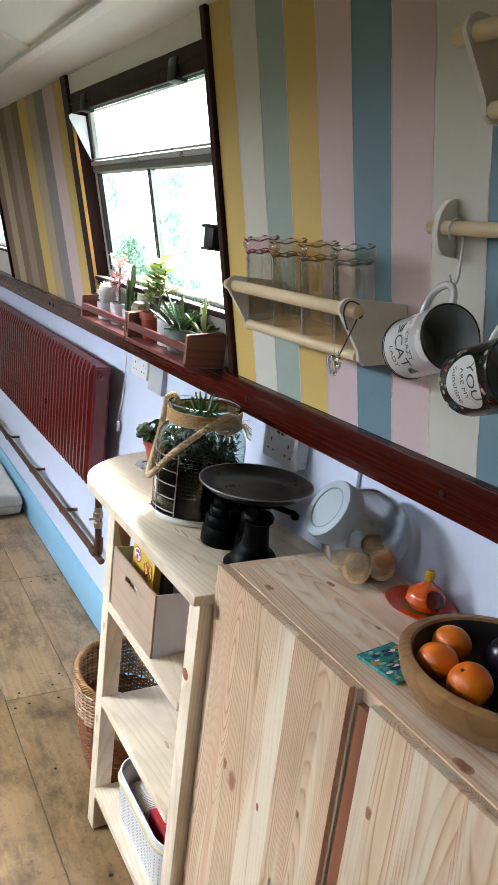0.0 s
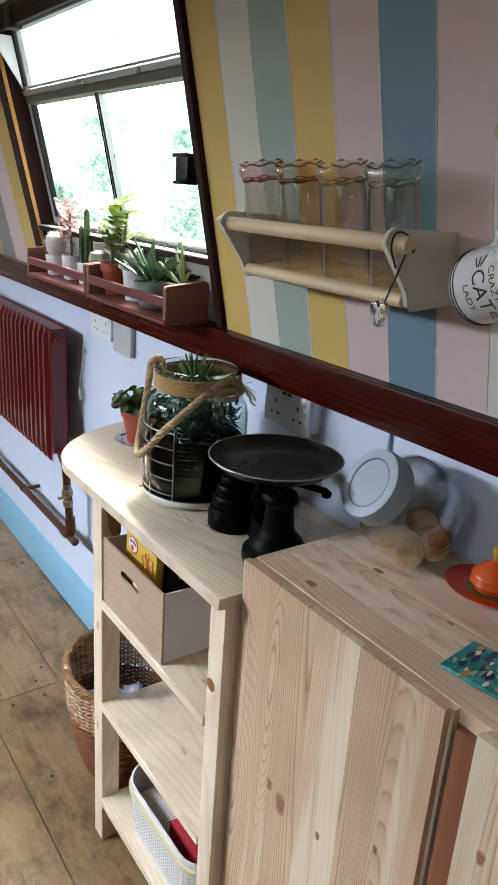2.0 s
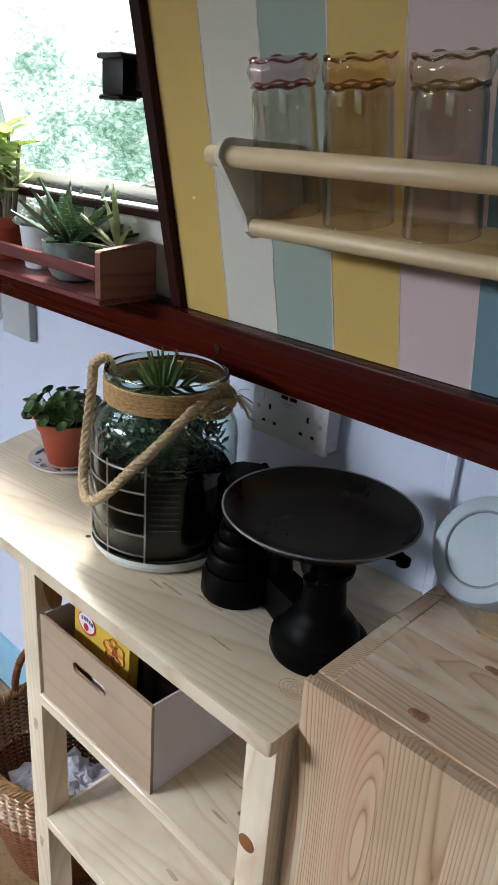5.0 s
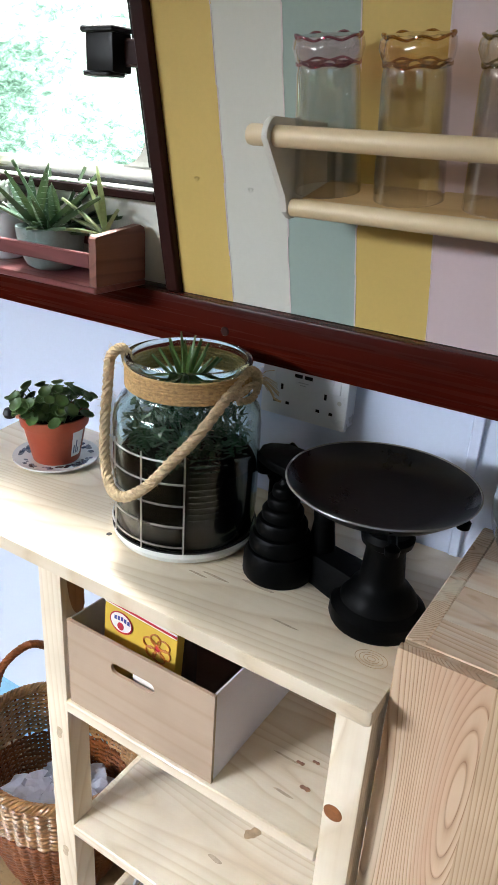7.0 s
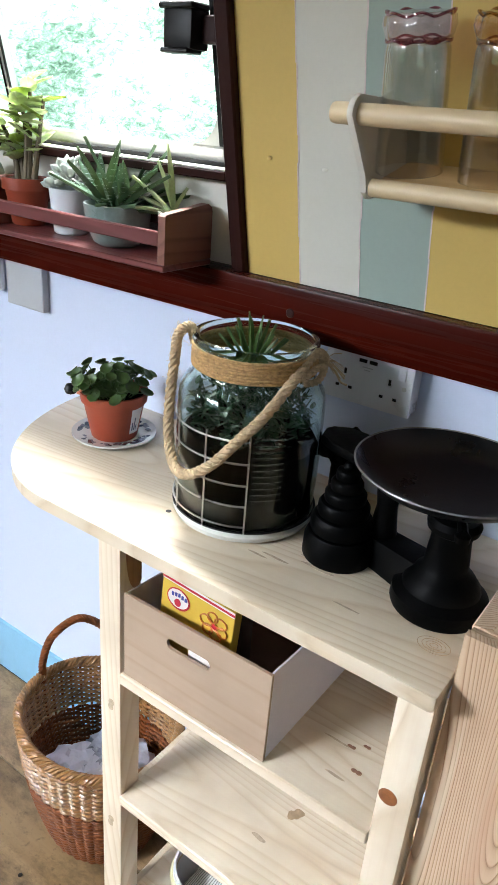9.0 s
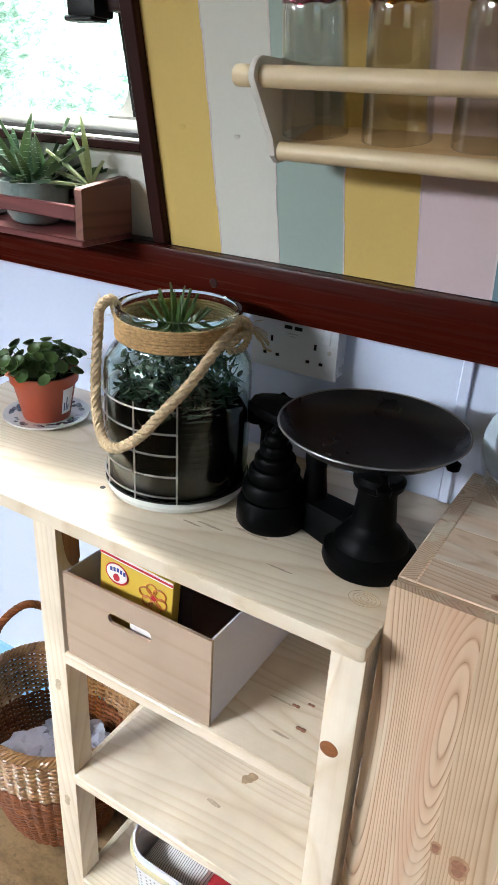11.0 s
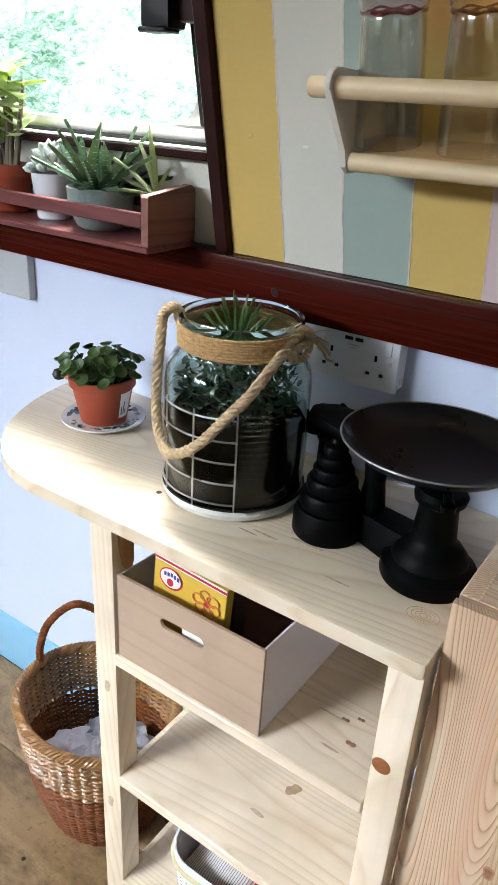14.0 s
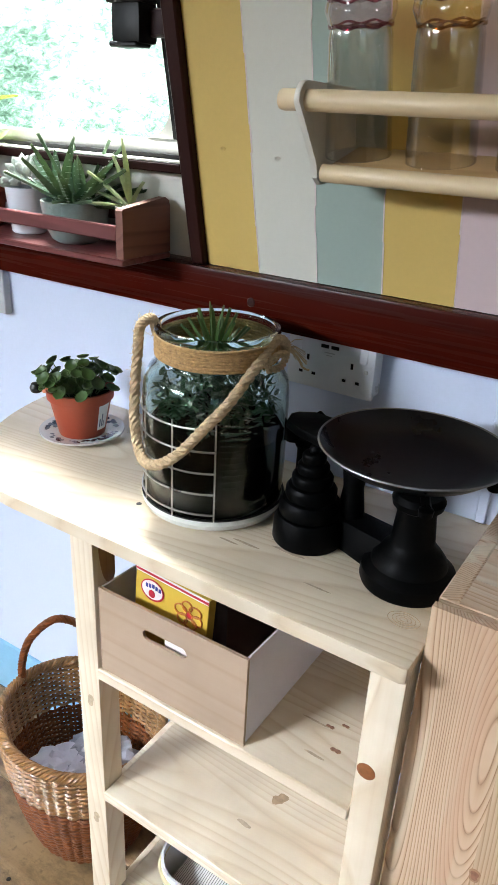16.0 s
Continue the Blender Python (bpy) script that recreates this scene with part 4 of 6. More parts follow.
at = Vector((0.768, 1.684, 0.9612))
SAU = thing("saucer", at, "white china saucer with dark blue floral rim", "saucer")
part("dish", scalloped(0.075, 0, at), china, SAU)
bm = bmesh.new()
g = random.Random(2)
for i in range(70):
    a = g.uniform(0, 6.28)
    r = g.uniform(0.05, 0.066)
    c = at + Vector((r * math.cos(a), r * math.sin(a), 0.0052 + (r - 0.0426) * 0.16))
    s = g.uniform(0.0028, 0.0068)
    v = [bm.verts.new(c + Vector((s * math.cos(a + b) * k, s * math.sin(a + b), s * math.cos(b) * 0.16))) for b, k in [(2 * math.pi * j / 6, g.uniform(0.7, 1.4)) for j in range(6)]]
    bm.faces.new(v)
part("floral_print", bm, plain("ink_blue_glaze", (0.02, 0.035, 0.06), 0.25), SAU, "dark blue printed flowers")

pot_at = at + Vector((0, 0, 0.0045))
POT = thing("flower_pot", pot_at, "terracotta plastic pot with small-leaved green plant", "potted plant")
part("pot", lathe([(0, 0), (0.04, 0), (0.041, 0.003), (0.054, 0.066), (0.058, 0.067), (0.06, 0.084), (0.057, 0.085), (0.053, 0.07), (0.0, 0.066)], 40, pot_at), terracotta, POT)
part("soil", lathe([(0, 0.074), (0.03, 0.075), (0.0525, 0.071), (0.05, 0.068), (0, 0.067)], 24, pot_at), soil, POT)
g = random.Random(11)
stems, round_leaves = bmesh.new(), bmesh.new()
for i in range(95):
    a, r = g.uniform(0, 6.28), 0.056 * g.random() ** 0.6
    base = pot_at + Vector((r * 0.6 * math.cos(a), r * 0.6 * math.sin(a), 0.073))
    tip = base + Vector((math.cos(a) * r * 0.65 + g.uniform(-0.008, 0.008), math.sin(a) * r * 0.65 + g.uniform(-0.008, 0.008), g.uniform(0.012, 0.05) * (1.25 - r * 8)))
    tube([base, (base + tip) / 2 + Vector((0, 0, 0.004)), tip], 0.0009, 4, stems)
    n = Vector((math.cos(a) * g.uniform(0, 0.9), math.sin(a) * g.uniform(0, 0.9), 0.7)).normalized()
    lathe([(0, 0.0008), (0.006, 0.0025), (0.0105, 0.0054), (0.0112, 0.0046), (0.007, 0.001), (0, -0.0006)], 9, tip, n, round_leaves, lambda q, h, k=g.uniform(0.8, 1.2), o=g.uniform(0, 6): k * (1 + 0.28 * math.cos(q + o)))
part("stems", stems, leaf_green, POT)
part("leaves", round_leaves, leaf_green, POT, "small round fleshy leaves")
lab = bmesh.new()
for i in range(5):
    a0 = math.atan2(-WX.y * 0.5 + UX.y * 0.85, -WX.x * 0.5 + UX.x * 0.85) - 0.2 + i * 0.1
    a1 = a0 + 0.1
    v = [lab.verts.new(pot_at + Vector(((0.041 + 0.013 * (h - 0.003) / 0.063 + 0.0006) * math.cos(a), (0.041 + 0.013 * (h - 0.003) / 0.063 + 0.0006) * math.sin(a), h))) for a, h in ((a0, 0.014), (a1, 0.014), (a1, 0.062), (a0, 0.062))]
    lab.faces.new(v)
sticker = part("sticker", lab, white_plastic, POT, "white paper sticker")
bm = bmesh.new()
a0 = math.atan2(-WX.y * 0.5 + UX.y * 0.85, -WX.x * 0.5 + UX.x * 0.85)
for i, (s, h0, h1) in enumerate(((-0.1, 0.02, 0.036), (0.0, 0.02, 0.045), (0.09, 0.02, 0.03))):
    v = [bm.verts.new(pot_at + Vector(((0.0418 + 0.013 * (h - 0.003) / 0.063) * math.cos(a), (0.0418 + 0.013 * (h - 0.003) / 0.063) * math.sin(a), h))) for a, h in ((a0 + s - 0.03, h0), (a0 + s + 0.03, h0), (a0 + s + 0.03, h1), (a0 + s - 0.03, h1))]
    bm.faces.new(v)
part("print_bars", bm, plain("blue_grey_print", (0.12, 0.16, 0.25), 0.5), sticker)
clip_at = pot_at - UX * 0.055 - WX * 0.02 + Vector((0, 0, 0.085))
bm = bmesh.new()
for k in (-0.009, -0.003, 0.003, 0.009):
    tube([clip_at + UX * k * 0.4, clip_at + UX * k + Vector((0, 0, 0.012)), clip_at + UX * k * 1.3 + Vector((0, 0, 0.023))], 0.0022, 6, bm)
lathe([(0, -0.008), (0.006, -0.006), (0.007, 0.0), (0, 0.004)], 10, clip_at, None, bm)
part("plant_tag", bm, plain("salmon_plastic", (0.7, 0.25, 0.16), 0.4), POT, "small salmon plastic clip on the rim")
part("dark_knob", lathe([(0, -0.01), (0.009, -0.006), (0.0115, 0.001), (0.008, 0.009), (0, 0.011)], 14, clip_at - UX * 0.016), black_plastic, POT)

# kitchen scales with a pan, and bell weights
sc = Vector((0.695, 1.035, 0.9612))
SC = thing("kitchen_scales", sc, "black cast-iron kitchen scales with round pan", "scales")
part("pedestal", lathe([(0, 0), (0.059, 0), (0.061, 0.005), (0.06, 0.02), (0.052, 0.027), (0.049, 0.029), (0.047, 0.036), (0.038, 0.048), (0.031, 0.054), (0.028, 0.062), (0.0245, 0.098), (0.0255, 0.108), (0.0315, 0.112), (0.033, 0.12), (0.028, 0.127), (0, 0.128)], 40, sc), cast_iron, SC)
far_foot = sc + Vector((0.075, 0.2, 0))
part("pedestal", lathe([(0, 0), (0.03, 0), (0.031, 0.004), (0.028, 0.012), (0.018, 0.024), (0.012, 0.045), (0.011, 0.1), (0.015, 0.108), (0.012, 0.118), (0, 0.118)], 32, far_foot), cast_iron, SC)
along = (far_foot - sc).normalized()
side = Vector((-along.y, along.x, 0))
bm = bmesh.new()
bed = [sc + along * 0.03, sc + along * 0.19]
for o in (0.0,):
    a, b = bed
    hexa(bm, [a - side * 0.03, a + side * 0.03, b + side * 0.024, b - side * 0.024, a - side * 0.024 + Vector((0, 0, 0.05)), a + side * 0.024 + Vector((0, 0, 0.05)), b + side * 0.02 + Vector((0, 0, 0.036)), b - side * 0.02 + Vector((0, 0, 0.036))], 0.006, 2)
part("bed", bm, cast_iron, SC)
bm = bmesh.new()
for o in (-0.02, 0.02):
    tube(smooth_path([sc + side * o + Vector((0, 0, 0.15)), sc + along * 0.05 + side * o + Vector((0, 0, 0.135)), sc + along * 0.11 + side * o * 0.7 + Vector((0, 0, 0.122)), sc + along * 0.17 + side * o + Vector((0, 0, 0.135)), far_foot + side * o + Vector((0, 0, 0.15))], 5), 0.0065, 8, bm)
for f in (0.0, 0.09, 0.22):
    tube([sc + along * f - side * 0.022 + Vector((0, 0, 0.142 - 0.016 * (f == 0.09))), sc + along * f + side * 0.022 + Vector((0, 0, 0.142 - 0.016 * (f == 0.09)))], 0.006, 8, bm)
part("beam", bm, cast_iron, SC)
part("pivot_post", lathe([(0.02, 0), (0.014, 0.05), (0.018, 0.085), (0.012, 0.095), (0, 0.096)], 16, sc + along * 0.11 + Vector((0, 0, 0.036))), cast_iron, SC)
part("pan_stem", lathe([(0.0045, 0.0), (0.0045, 0.036), (0.02, 0.0375), (0, 0.038)], 12, sc + Vector((0, 0, 0.125))), pan_steel, SC)
bm = bmesh.new()
for a in (0.4, 0.4 + math.pi / 2, 0.4 + math.pi, 0.4 + 1.5 * math.pi):
    d = Vector((math.cos(a), math.sin(a), 0))
    tube([sc + d * 0.01 + Vector((0, 0, 0.153)), sc + d * 0.05 + Vector((0, 0, 0.152)), sc + d * 0.084 + Vector((0, 0, 0.152))], 0.0055, 7, bm, radii=[0.007, 0.006, 0.006])
    lathe([(0, -0.012), (0.008, -0.008), (0.009, 0.0), (0, 0.006)], 10, sc + d * 0.084 + Vector((0, 0, 0.151)), None, bm)
part("pan_support", bm, cast_iron, SC, "black cross-shaped pan support")
pan_c = Vector((0.69, 1.05, sc.z + 0.1665))
pan = part("pan", lathe([(0, 0.0), (0.07, 0.0005), (0.095, 0.006), (0.109, 0.0175), (0.1138, 0.0225), (0.1125, 0.0235), (0.107, 0.0185), (0.093, 0.0075), (0.07, 0.0022), (0, 0.0018)], 72, pan_c), pan_steel, SC, "blackened round steel pan")
# pale ring that draws the highlight along the pan's rim
part("pan_rim", tube([pan_c + Vector((0.1136 * math.cos(a), 0.1136 * math.sin(a), 0.0232)) for a in [2 * math.pi * i / 72 for i in range(72)]], 0.0014, 6, closed=True), pan_edge, pan, "bright rim, its highlight painted in")
# weight plate of the other arm
wp = far_foot + Vector((-0.022, -0.025, 0.142))
outl = [(-0.09, -0.004), (-0.06, -0.028), (0.0, -0.034), (0.03, -0.026), (0.045, -0.006), (0.045, 0.008), (0.03, 0.028), (0.0, 0.034), (-0.06, 0.03), (-0.09, 0.008)]
bm = extrude_outline([(wp.x + u * along.x + v * side.x, wp.y + u * along.y + v * side.y) for u, v in outl], "z", wp.z, wp.z + 0.014, bevel=0.003)
part("weight_plate", bm, cast_iron, SC)
part("pan_support", lathe([(0, -0.03), (0.012, -0.03), (0.015, -0.012), (0.009, 0.0), (0, 0.001)], 12, wp + along * 0.045), cast_iron, SC)

wt = Vector((0.706, 1.187, 0.9612))
WT = thing("bell_weights", wt, "stack of black cast-iron bell weights", "weights")
z = 0.0
for r, h in ((0.0495, 0.042), (0.043, 0.024), (0.0355, 0.02), (0.0285, 0.017), (0.022, 0.015), (0.0165, 0.014)):
    part("weight", lathe([(0, z), (r * 0.96, z + 0.0004), (r, z + 0.004), (r * 0.99, z + h * 0.72), (r * 0.9, z + h - 0.001), (r * 0.8, z + h), (0, z + h)], 36, wt), cast_iron, WT)
    z += h + 0.0002
part("weight_knob", lathe([(0.006, z - 0.001), (0.0085, z + 0.004), (0.006, z + 0.009), (0, z + 0.01)], 16, wt), cast_iron, WT)

# ---- board box with packets on the upper shelf ----
bz = 0.6985
BX = thing("storage_box", (0.6, 1.309, bz), "open storage box with limed board front and white card sides", "box")
slot = bmesh.new()
fy0, fy1, fz0, fz1 = 1.181, 1.446, bz, 0.852
sy0, sy1, szc, sr = 1.281, 1.361, 0.808, 0.009
# front board with a hand slot, in four pieces round the slot
def ring_board(bm, x0, x1):
    n = 10
    hole = []
    for i in range(n + 1):
        a = -math.pi / 2 + math.pi * i / n
        hole.append((sy1 - sr + sr * math.cos(a), szc + sr * math.sin(a)))
    for i in range(n + 1):
        a = math.pi / 2 + math.pi * i / n
        hole.append((sy0 + sr + sr * math.cos(a), szc + sr * math.sin(a)))
    outer_ = []
    cy, cz = (fy0 + fy1) / 2, szc
    for y, z_ in hole:
        dy, dz = y - cy, z_ - cz
        ks = []
        if abs(dy) > 1e-9:
            ks.append(((fy1 if dy > 0 else fy0) - cy) / dy)
        if abs(dz) > 1e-9:
            ks.append(((fz1 if dz > 0 else fz0) - cz) / dz)
        k_ = min(ks)
        outer_.append((cy + dy * k_, cz + dz * k_))
    for pair in ((fy0, fz0), (fy1, fz0), (fy1, fz1), (fy0, fz1)):
        i = min(range(len(outer_)), key=lambda q: (outer_[q][0] - pair[0]) ** 2 + (outer_[q][1] - pair[1]) ** 2)
        outer_[i] = pair
    H0, H1 = [bm.verts.new((x0, *p)) for p in hole], [bm.verts.new((x1, *p)) for p in hole]
    O0, O1 = [bm.verts.new((x0, *p)) for p in outer_], [bm.verts.new((x1, *p)) for p in outer_]
    for i in range(len(hole)):
        j = (i + 1) % len(hole)
        for f in ((H0[i], H0[j], O0[j], O0[i]), (H1[j], H1[i], O1[i], O1[j]), (H0[j], H0[i], H1[i], H1[j]), (O0[i], O0[j], O1[j], O1[i])):
            bm.faces.new(f)
    return bm


part("front_board", ring_board(slot, 0.554, 0.559), box_wood, BX, "limed board front with hand slot")
card = plain("white_card", (0.78, 0.77, 0.86), 0.6, vary=0.05)
# inner faces, darker and browner than the white outside
card_in = plain("dark_brown_box_inside", (0.16, 0.09, 0.07), 0.7, vary=0.15)
bm = extrude_outline([(0.5592, bz), (0.5592, 0.851), (0.80, 0.84), (0.80, bz)], "y", 1.1825, 1.1855)
part("side", bm, card, BX, "white card side")
part("side", extrude_outline([(0.5592, bz), (0.5592, 0.851), (0.80, 0.84), (0.80, bz)], "y", 1.4425, 1.4455), card, BX)
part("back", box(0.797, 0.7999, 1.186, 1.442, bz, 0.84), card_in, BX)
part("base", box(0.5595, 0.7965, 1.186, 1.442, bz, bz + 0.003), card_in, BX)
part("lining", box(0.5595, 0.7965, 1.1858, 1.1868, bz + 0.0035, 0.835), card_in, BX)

yellow_pack = plain("yellow_packet_card", (0.64, 0.43, 0.06), 0.45, vary=0.06)
white_ink = plain("white_ink", (0.78, 0.74, 0.72), 0.45, vary=0.03)
red_ink = plain("red_ink", (0.5, 0.02, 0.04), 0.45, vary=0.06)
blue_ink = plain("blue_ink", (0.04, 0.06, 0.3), 0.45, vary=0.05)
orange_ink = plain("orange_brown_ink", (0.5, 0.16, 0.02), 0.45, vary=0.05)
px = 0.585
PK = thing("baking_packet", (px, 1.354, bz + 0.004), "yellow baking packet with red oval badge in the box", "packet")
PK.rotation_euler, PK.scale = (radians(4), 0, 0), (1, 1, 0.955)
PK.location = PK.location + Vector((0, -0.01, 0.001))
part("carton", box(px, px + 0.018, 1.289, 1.421, bz + 0.0035, 0.902, 0.001), yellow_pack, PK)
part("stripe", box(px - 0.0006, px - 0.0001, 1.2895, 1.4205, 0.892, 0.9015), white_ink, PK)
part("stripe", box(px - 0.001, px - 0.0007, 1.2895, 1.4205, 0.8945, 0.8985), red_ink, PK)


def disc(y, z, ry, rz, x, th=0.0004, n=28):
    return extrude_outline([(y + ry * math.cos(2 * math.pi * i / n), z + rz * math.sin(2 * math.pi * i / n)) for i in range(n)], "x", x - th, x)


part("badge", disc(1.388, 0.868, 0.0215, 0.0195, px - 0.0011), red_ink, PK)
part("badge", disc(1.388, 0.869, 0.019, 0.0165, px - 0.0017), white_ink, PK)
part("badge_mark", disc(1.388, 0.862, 0.006, 0.007, px - 0.0023), red_ink, PK)
bm = bmesh.new()
for i in range(5):
    y = 1.4 - i * 0.006
    box(px - 0.0026, px - 0.0022, y - 0.0042, y, 0.871 + 0.0012 * (2 - abs(i - 2)), 0.878 + 0.0012 * (2 - abs(i - 2)), bm=bm)
part("badge_bars", bm, blue_ink, PK)
bm = bmesh.new()
for i in range(6):
    a = math.radians(60 * i + 15)
    c = (1.321 + 0.015 * math.cos(a), 0.858 + 0.015 * math.sin(a))
    tube([(px - 0.0012, c[0] + 0.009 * math.cos(b) * (1.0 if i % 2 else 1.209), c[1] + 0.009 * math.sin(b)) for b in [2 * math.pi * k / 14 for k in range(14)]], 0.0014, 5, bm, True)
part("biscuit_print", bm, orange_ink, PK)
part("biscuit_print", disc(1.321, 0.858, 0.005, 0.005, px - 0.0008), red_ink, PK)
SL = thing("paper_slip", (0.565, 1.3, bz + 0.004), "white printed paper slip standing inside the box", "paper")
part("sheet", box(0.566, 0.5675, 1.27, 1.33, bz + 0.0035, 0.823), white_ink, SL)
part("print_bars", box(0.5653, 0.5659, 1.275, 1.325, 0.806, 0.809), blue_ink, SL)
PK2 = thing("dark_packet", (0.63, 1.309, bz + 0.004), "dark brown packet standing behind in the box", "packet")
part("carton", box(0.612, 0.64, 1.271, 1.399, bz + 0.0035, 0.886, 0.003, 2), plain("dark_brown_card", (0.035, 0.02, 0.02), 0.5), PK2)

# ---- enamel bread bin like tray on the bottom shelf ----
TB = thing("storage_tub", (0.68, 1.22, 0.1402), "white perforated metal tub with cream rim", "tub")


def rounded(x0, x1, y0, y1, r, n=6):
    pts = []
    for cx, cy, a0 in ((x1 - r, y1 - r, 0), (x0 + r, y1 - r, 90), (x0 + r, y0 + r, 180), (x1 - r, y0 + r, 270)):
        pts += [(cx + r * math.cos(math.radians(a0 + 90 * i / n)), cy + r * math.sin(math.radians(a0 + 90 * i / n))) for i in range(n + 1)]
    return pts


tub_out, tub_in = rounded(0.566, 0.79, 1.045, 1.372, 0.06), rounded(0.57, 0.786, 1.049, 1.368, 0.057)
bm = bmesh.new()
lay = []
for pts, z_, k_ in ((tub_out, 0.1402, 0.93), (tub_out, 0.262, 1.0), (tub_in, 0.262, 1.0), (tub_in, 0.145, 0.93)):
    cx, cy = 0.678, 1.2085
    lay.append([bm.verts.new((cx + (x_ - cx) * k_, cy + (y_ - cy) * k_, z_)) for x_, y_ in pts])
for a, b in zip(lay, lay[1:]):
    for i in range(len(a)):
        j = (i + 1) % len(a)
        bm.faces.new((a[i], a[j], b[j], b[i]))
bm.faces.new(lay[0][::-1])
bm.faces.new(lay[3])
part("body", bm, plain("white_enamel_mesh", (0.76, 0.77, 0.78), 0.35, vary=0.1), TB)
bm = bmesh.new()
lay = [[bm.verts.new((x_, y_, z_)) for x_, y_ in pts] for pts, z_ in ((tub_out, 0.2625), (tub_out, 0.284), (tub_in, 0.284), (tub_in, 0.2625))]
for a, b in zip(lay, lay[1:] + lay[:1]):
    for i in range(len(a)):
        j = (i + 1) % len(a)
        bm.faces.new((a[i], a[j], b[j], b[i]))
part("upper_band", bm, white_plastic, TB, "plain white band above the rim")
part("rim", tube([(x_, y_, 0.264) for x_, y_ in tub_out], 0.0055, 8, closed=True), plain("cream_rim", (0.6, 0.53, 0.33), 0.4), TB, "cream rolled rim")
bm = bmesh.new()
cols = len(tub_out)
per = [Vector((0.678 + (x_ - 0.678) * 0.98, 1.2085 + (y_ - 1.2085) * 0.98, 0)) for x_, y_ in tub_out]
dense = []
for i in range(cols):
    a, b = per[i], per[(i + 1) % cols]
    k = max(1, int((b - a).length / 0.009))
    dense += [a.lerp(b, q / k) for q in range(k)]
for row in range(9):
    for i, p in enumerate(dense):
        d = dense[(i + 1) % len(dense)] - p
        if d.length < 1e-6:
            continue
        out_n = Vector((d.y, -d.x, 0)).normalized()
        z_ = 0.165 + row * 0.0095
        k_ = 0.93 + 0.07 * (z_ - 0.14) / 0.122
        c = Vector((0.678 + (p.x - 0.678) * k_ / 0.98, 1.2085 + (p.y - 1.2085) * k_ / 0.98, z_)) + out_n * 0.0009
        t_ = d.normalized() * 0.0026
        v = [bm.verts.new(c + t_ * s + Vector((0, 0, h))) for s, h in ((-1, 0), (0, -0.0026), (1, 0), (0, 0.0026))]
        bm.faces.new(v)
part("perforations", bm, plain("perforation_grey", (0.34, 0.35, 0.36), 0.6), TB, kind="stuff")
striped_cloth, n_, l_, b_ = nodes_of("striped_tea_cloth")
sep_ = n_.new("ShaderNodeSeparateXYZ")
l_.new(mapped(n_, l_, (1, 1, 1), 0.0), sep_.inputs[0])
bend_ = calc(n_, l_, "MULTIPLY_ADD", noise_node(n_, l_, mapped(n_, l_, (1, 1, 1), 3.0), 12.0, 2), 3.0, calc(n_, l_, "MULTIPLY", sep_.outputs["Y"], 210.0))
l_.new(ramp(n_, l_, calc(n_, l_, "FRACT", bend_), (0.0, (0.70, 0.70, 0.68)), (0.55, (0.66, 0.66, 0.64)), (0.72, (0.2, 0.2, 0.2)), (0.9, (0.24, 0.24, 0.24)), (1.0, (0.7, 0.7, 0.68))), b_.inputs["Base Color"])
b_.inputs["Roughness"].default_value = 0.9
CL = thing("folded_cloths", (0.68, 1.22, 0.146), "folded red and checked tea cloths in the tub", "cloth")
bm = box(0.6, 0.75, 1.09, 1.21, 0.146, 0.262, 0.012, 3)
part("red_cloth", bm, plain("dark_red_cloth", (0.34, 0.012, 0.02), 0.9, vary=0.2, bump=0.5, fine=500), CL)
heap = box(0.592, 0.762, 1.213, 1.352, 0.146, 0.252, 0.02, 3)
bmesh.ops.subdivide_edges(heap, edges=heap.edges[:], cuts=3, use_grid_fill=True)
for v in heap.verts:
    if v.co.z > 0.2:
        v.co.z += 0.007 * noise.noise(v.co * 25) - 0.9 * max(0.0, v.co.y - 1.29) ** 1.2
for f in heap.faces:
    f.smooth = True
part("white_cloth", heap, striped_cloth, CL, "white cloth with fine grey stripes")

# ---- window-sill crates and plants ----
def sill_crate(name, y0, y1):
    z0 = RAIL_Z1 + 0.0008
    c = thing(name, (0.82, (y0 + y1) / 2, z0), "red-brown stained slatted wooden crate on the window ledge", "crate", "crates on the ledge")
    for ya in (y0, y1 - 0.014):
        outl = [(0.75, z0 + 0.0105), (0.75, z0 + 0.081), (0.753, z0 + 0.084), (0.85, z0 + 0.095), (0.859, z0 + 0.09), (0.861, z0 + 0.082), (0.861, z0 + 0.0105)]
        part("end_board", extrude_outline(outl, "y", ya, ya + 0.014), crate_x, c)
    part("front_slat", box(0.75, 0.76, y0 + 0.0145, y1 - 0.0145, z0 + 0.036, z0 + 0.058, 0.002), crate_y, c)
    part("base_board", box(0.746, 0.862, y0 - 0.001, y1 + 0.001, z0, z0 + 0.01, 0.002), crate_y, c)
    part("back_slat", box(0.853, 0.861, y0 + 0.0145, y1 - 0.0145, z0 + 0.05, z0 + 0.075, 0.002), crate_y, c)
    return c


sill_crate("sill_crate", 1.558, 1.997)
sill_crate("sill_crate", 2.005, 2.47)
CZ = RAIL_Z1 + 0.0115
glaze_grey = plain("grey_green_glaze", (0.24, 0.31, 0.29), 0.3, vary=0.25, scale=30, coat=0.3)
glaze_white = plain("pale_blue_white_glaze", (0.72, 0.77, 0.82), 0.3, vary=0.06, coat=0.3)


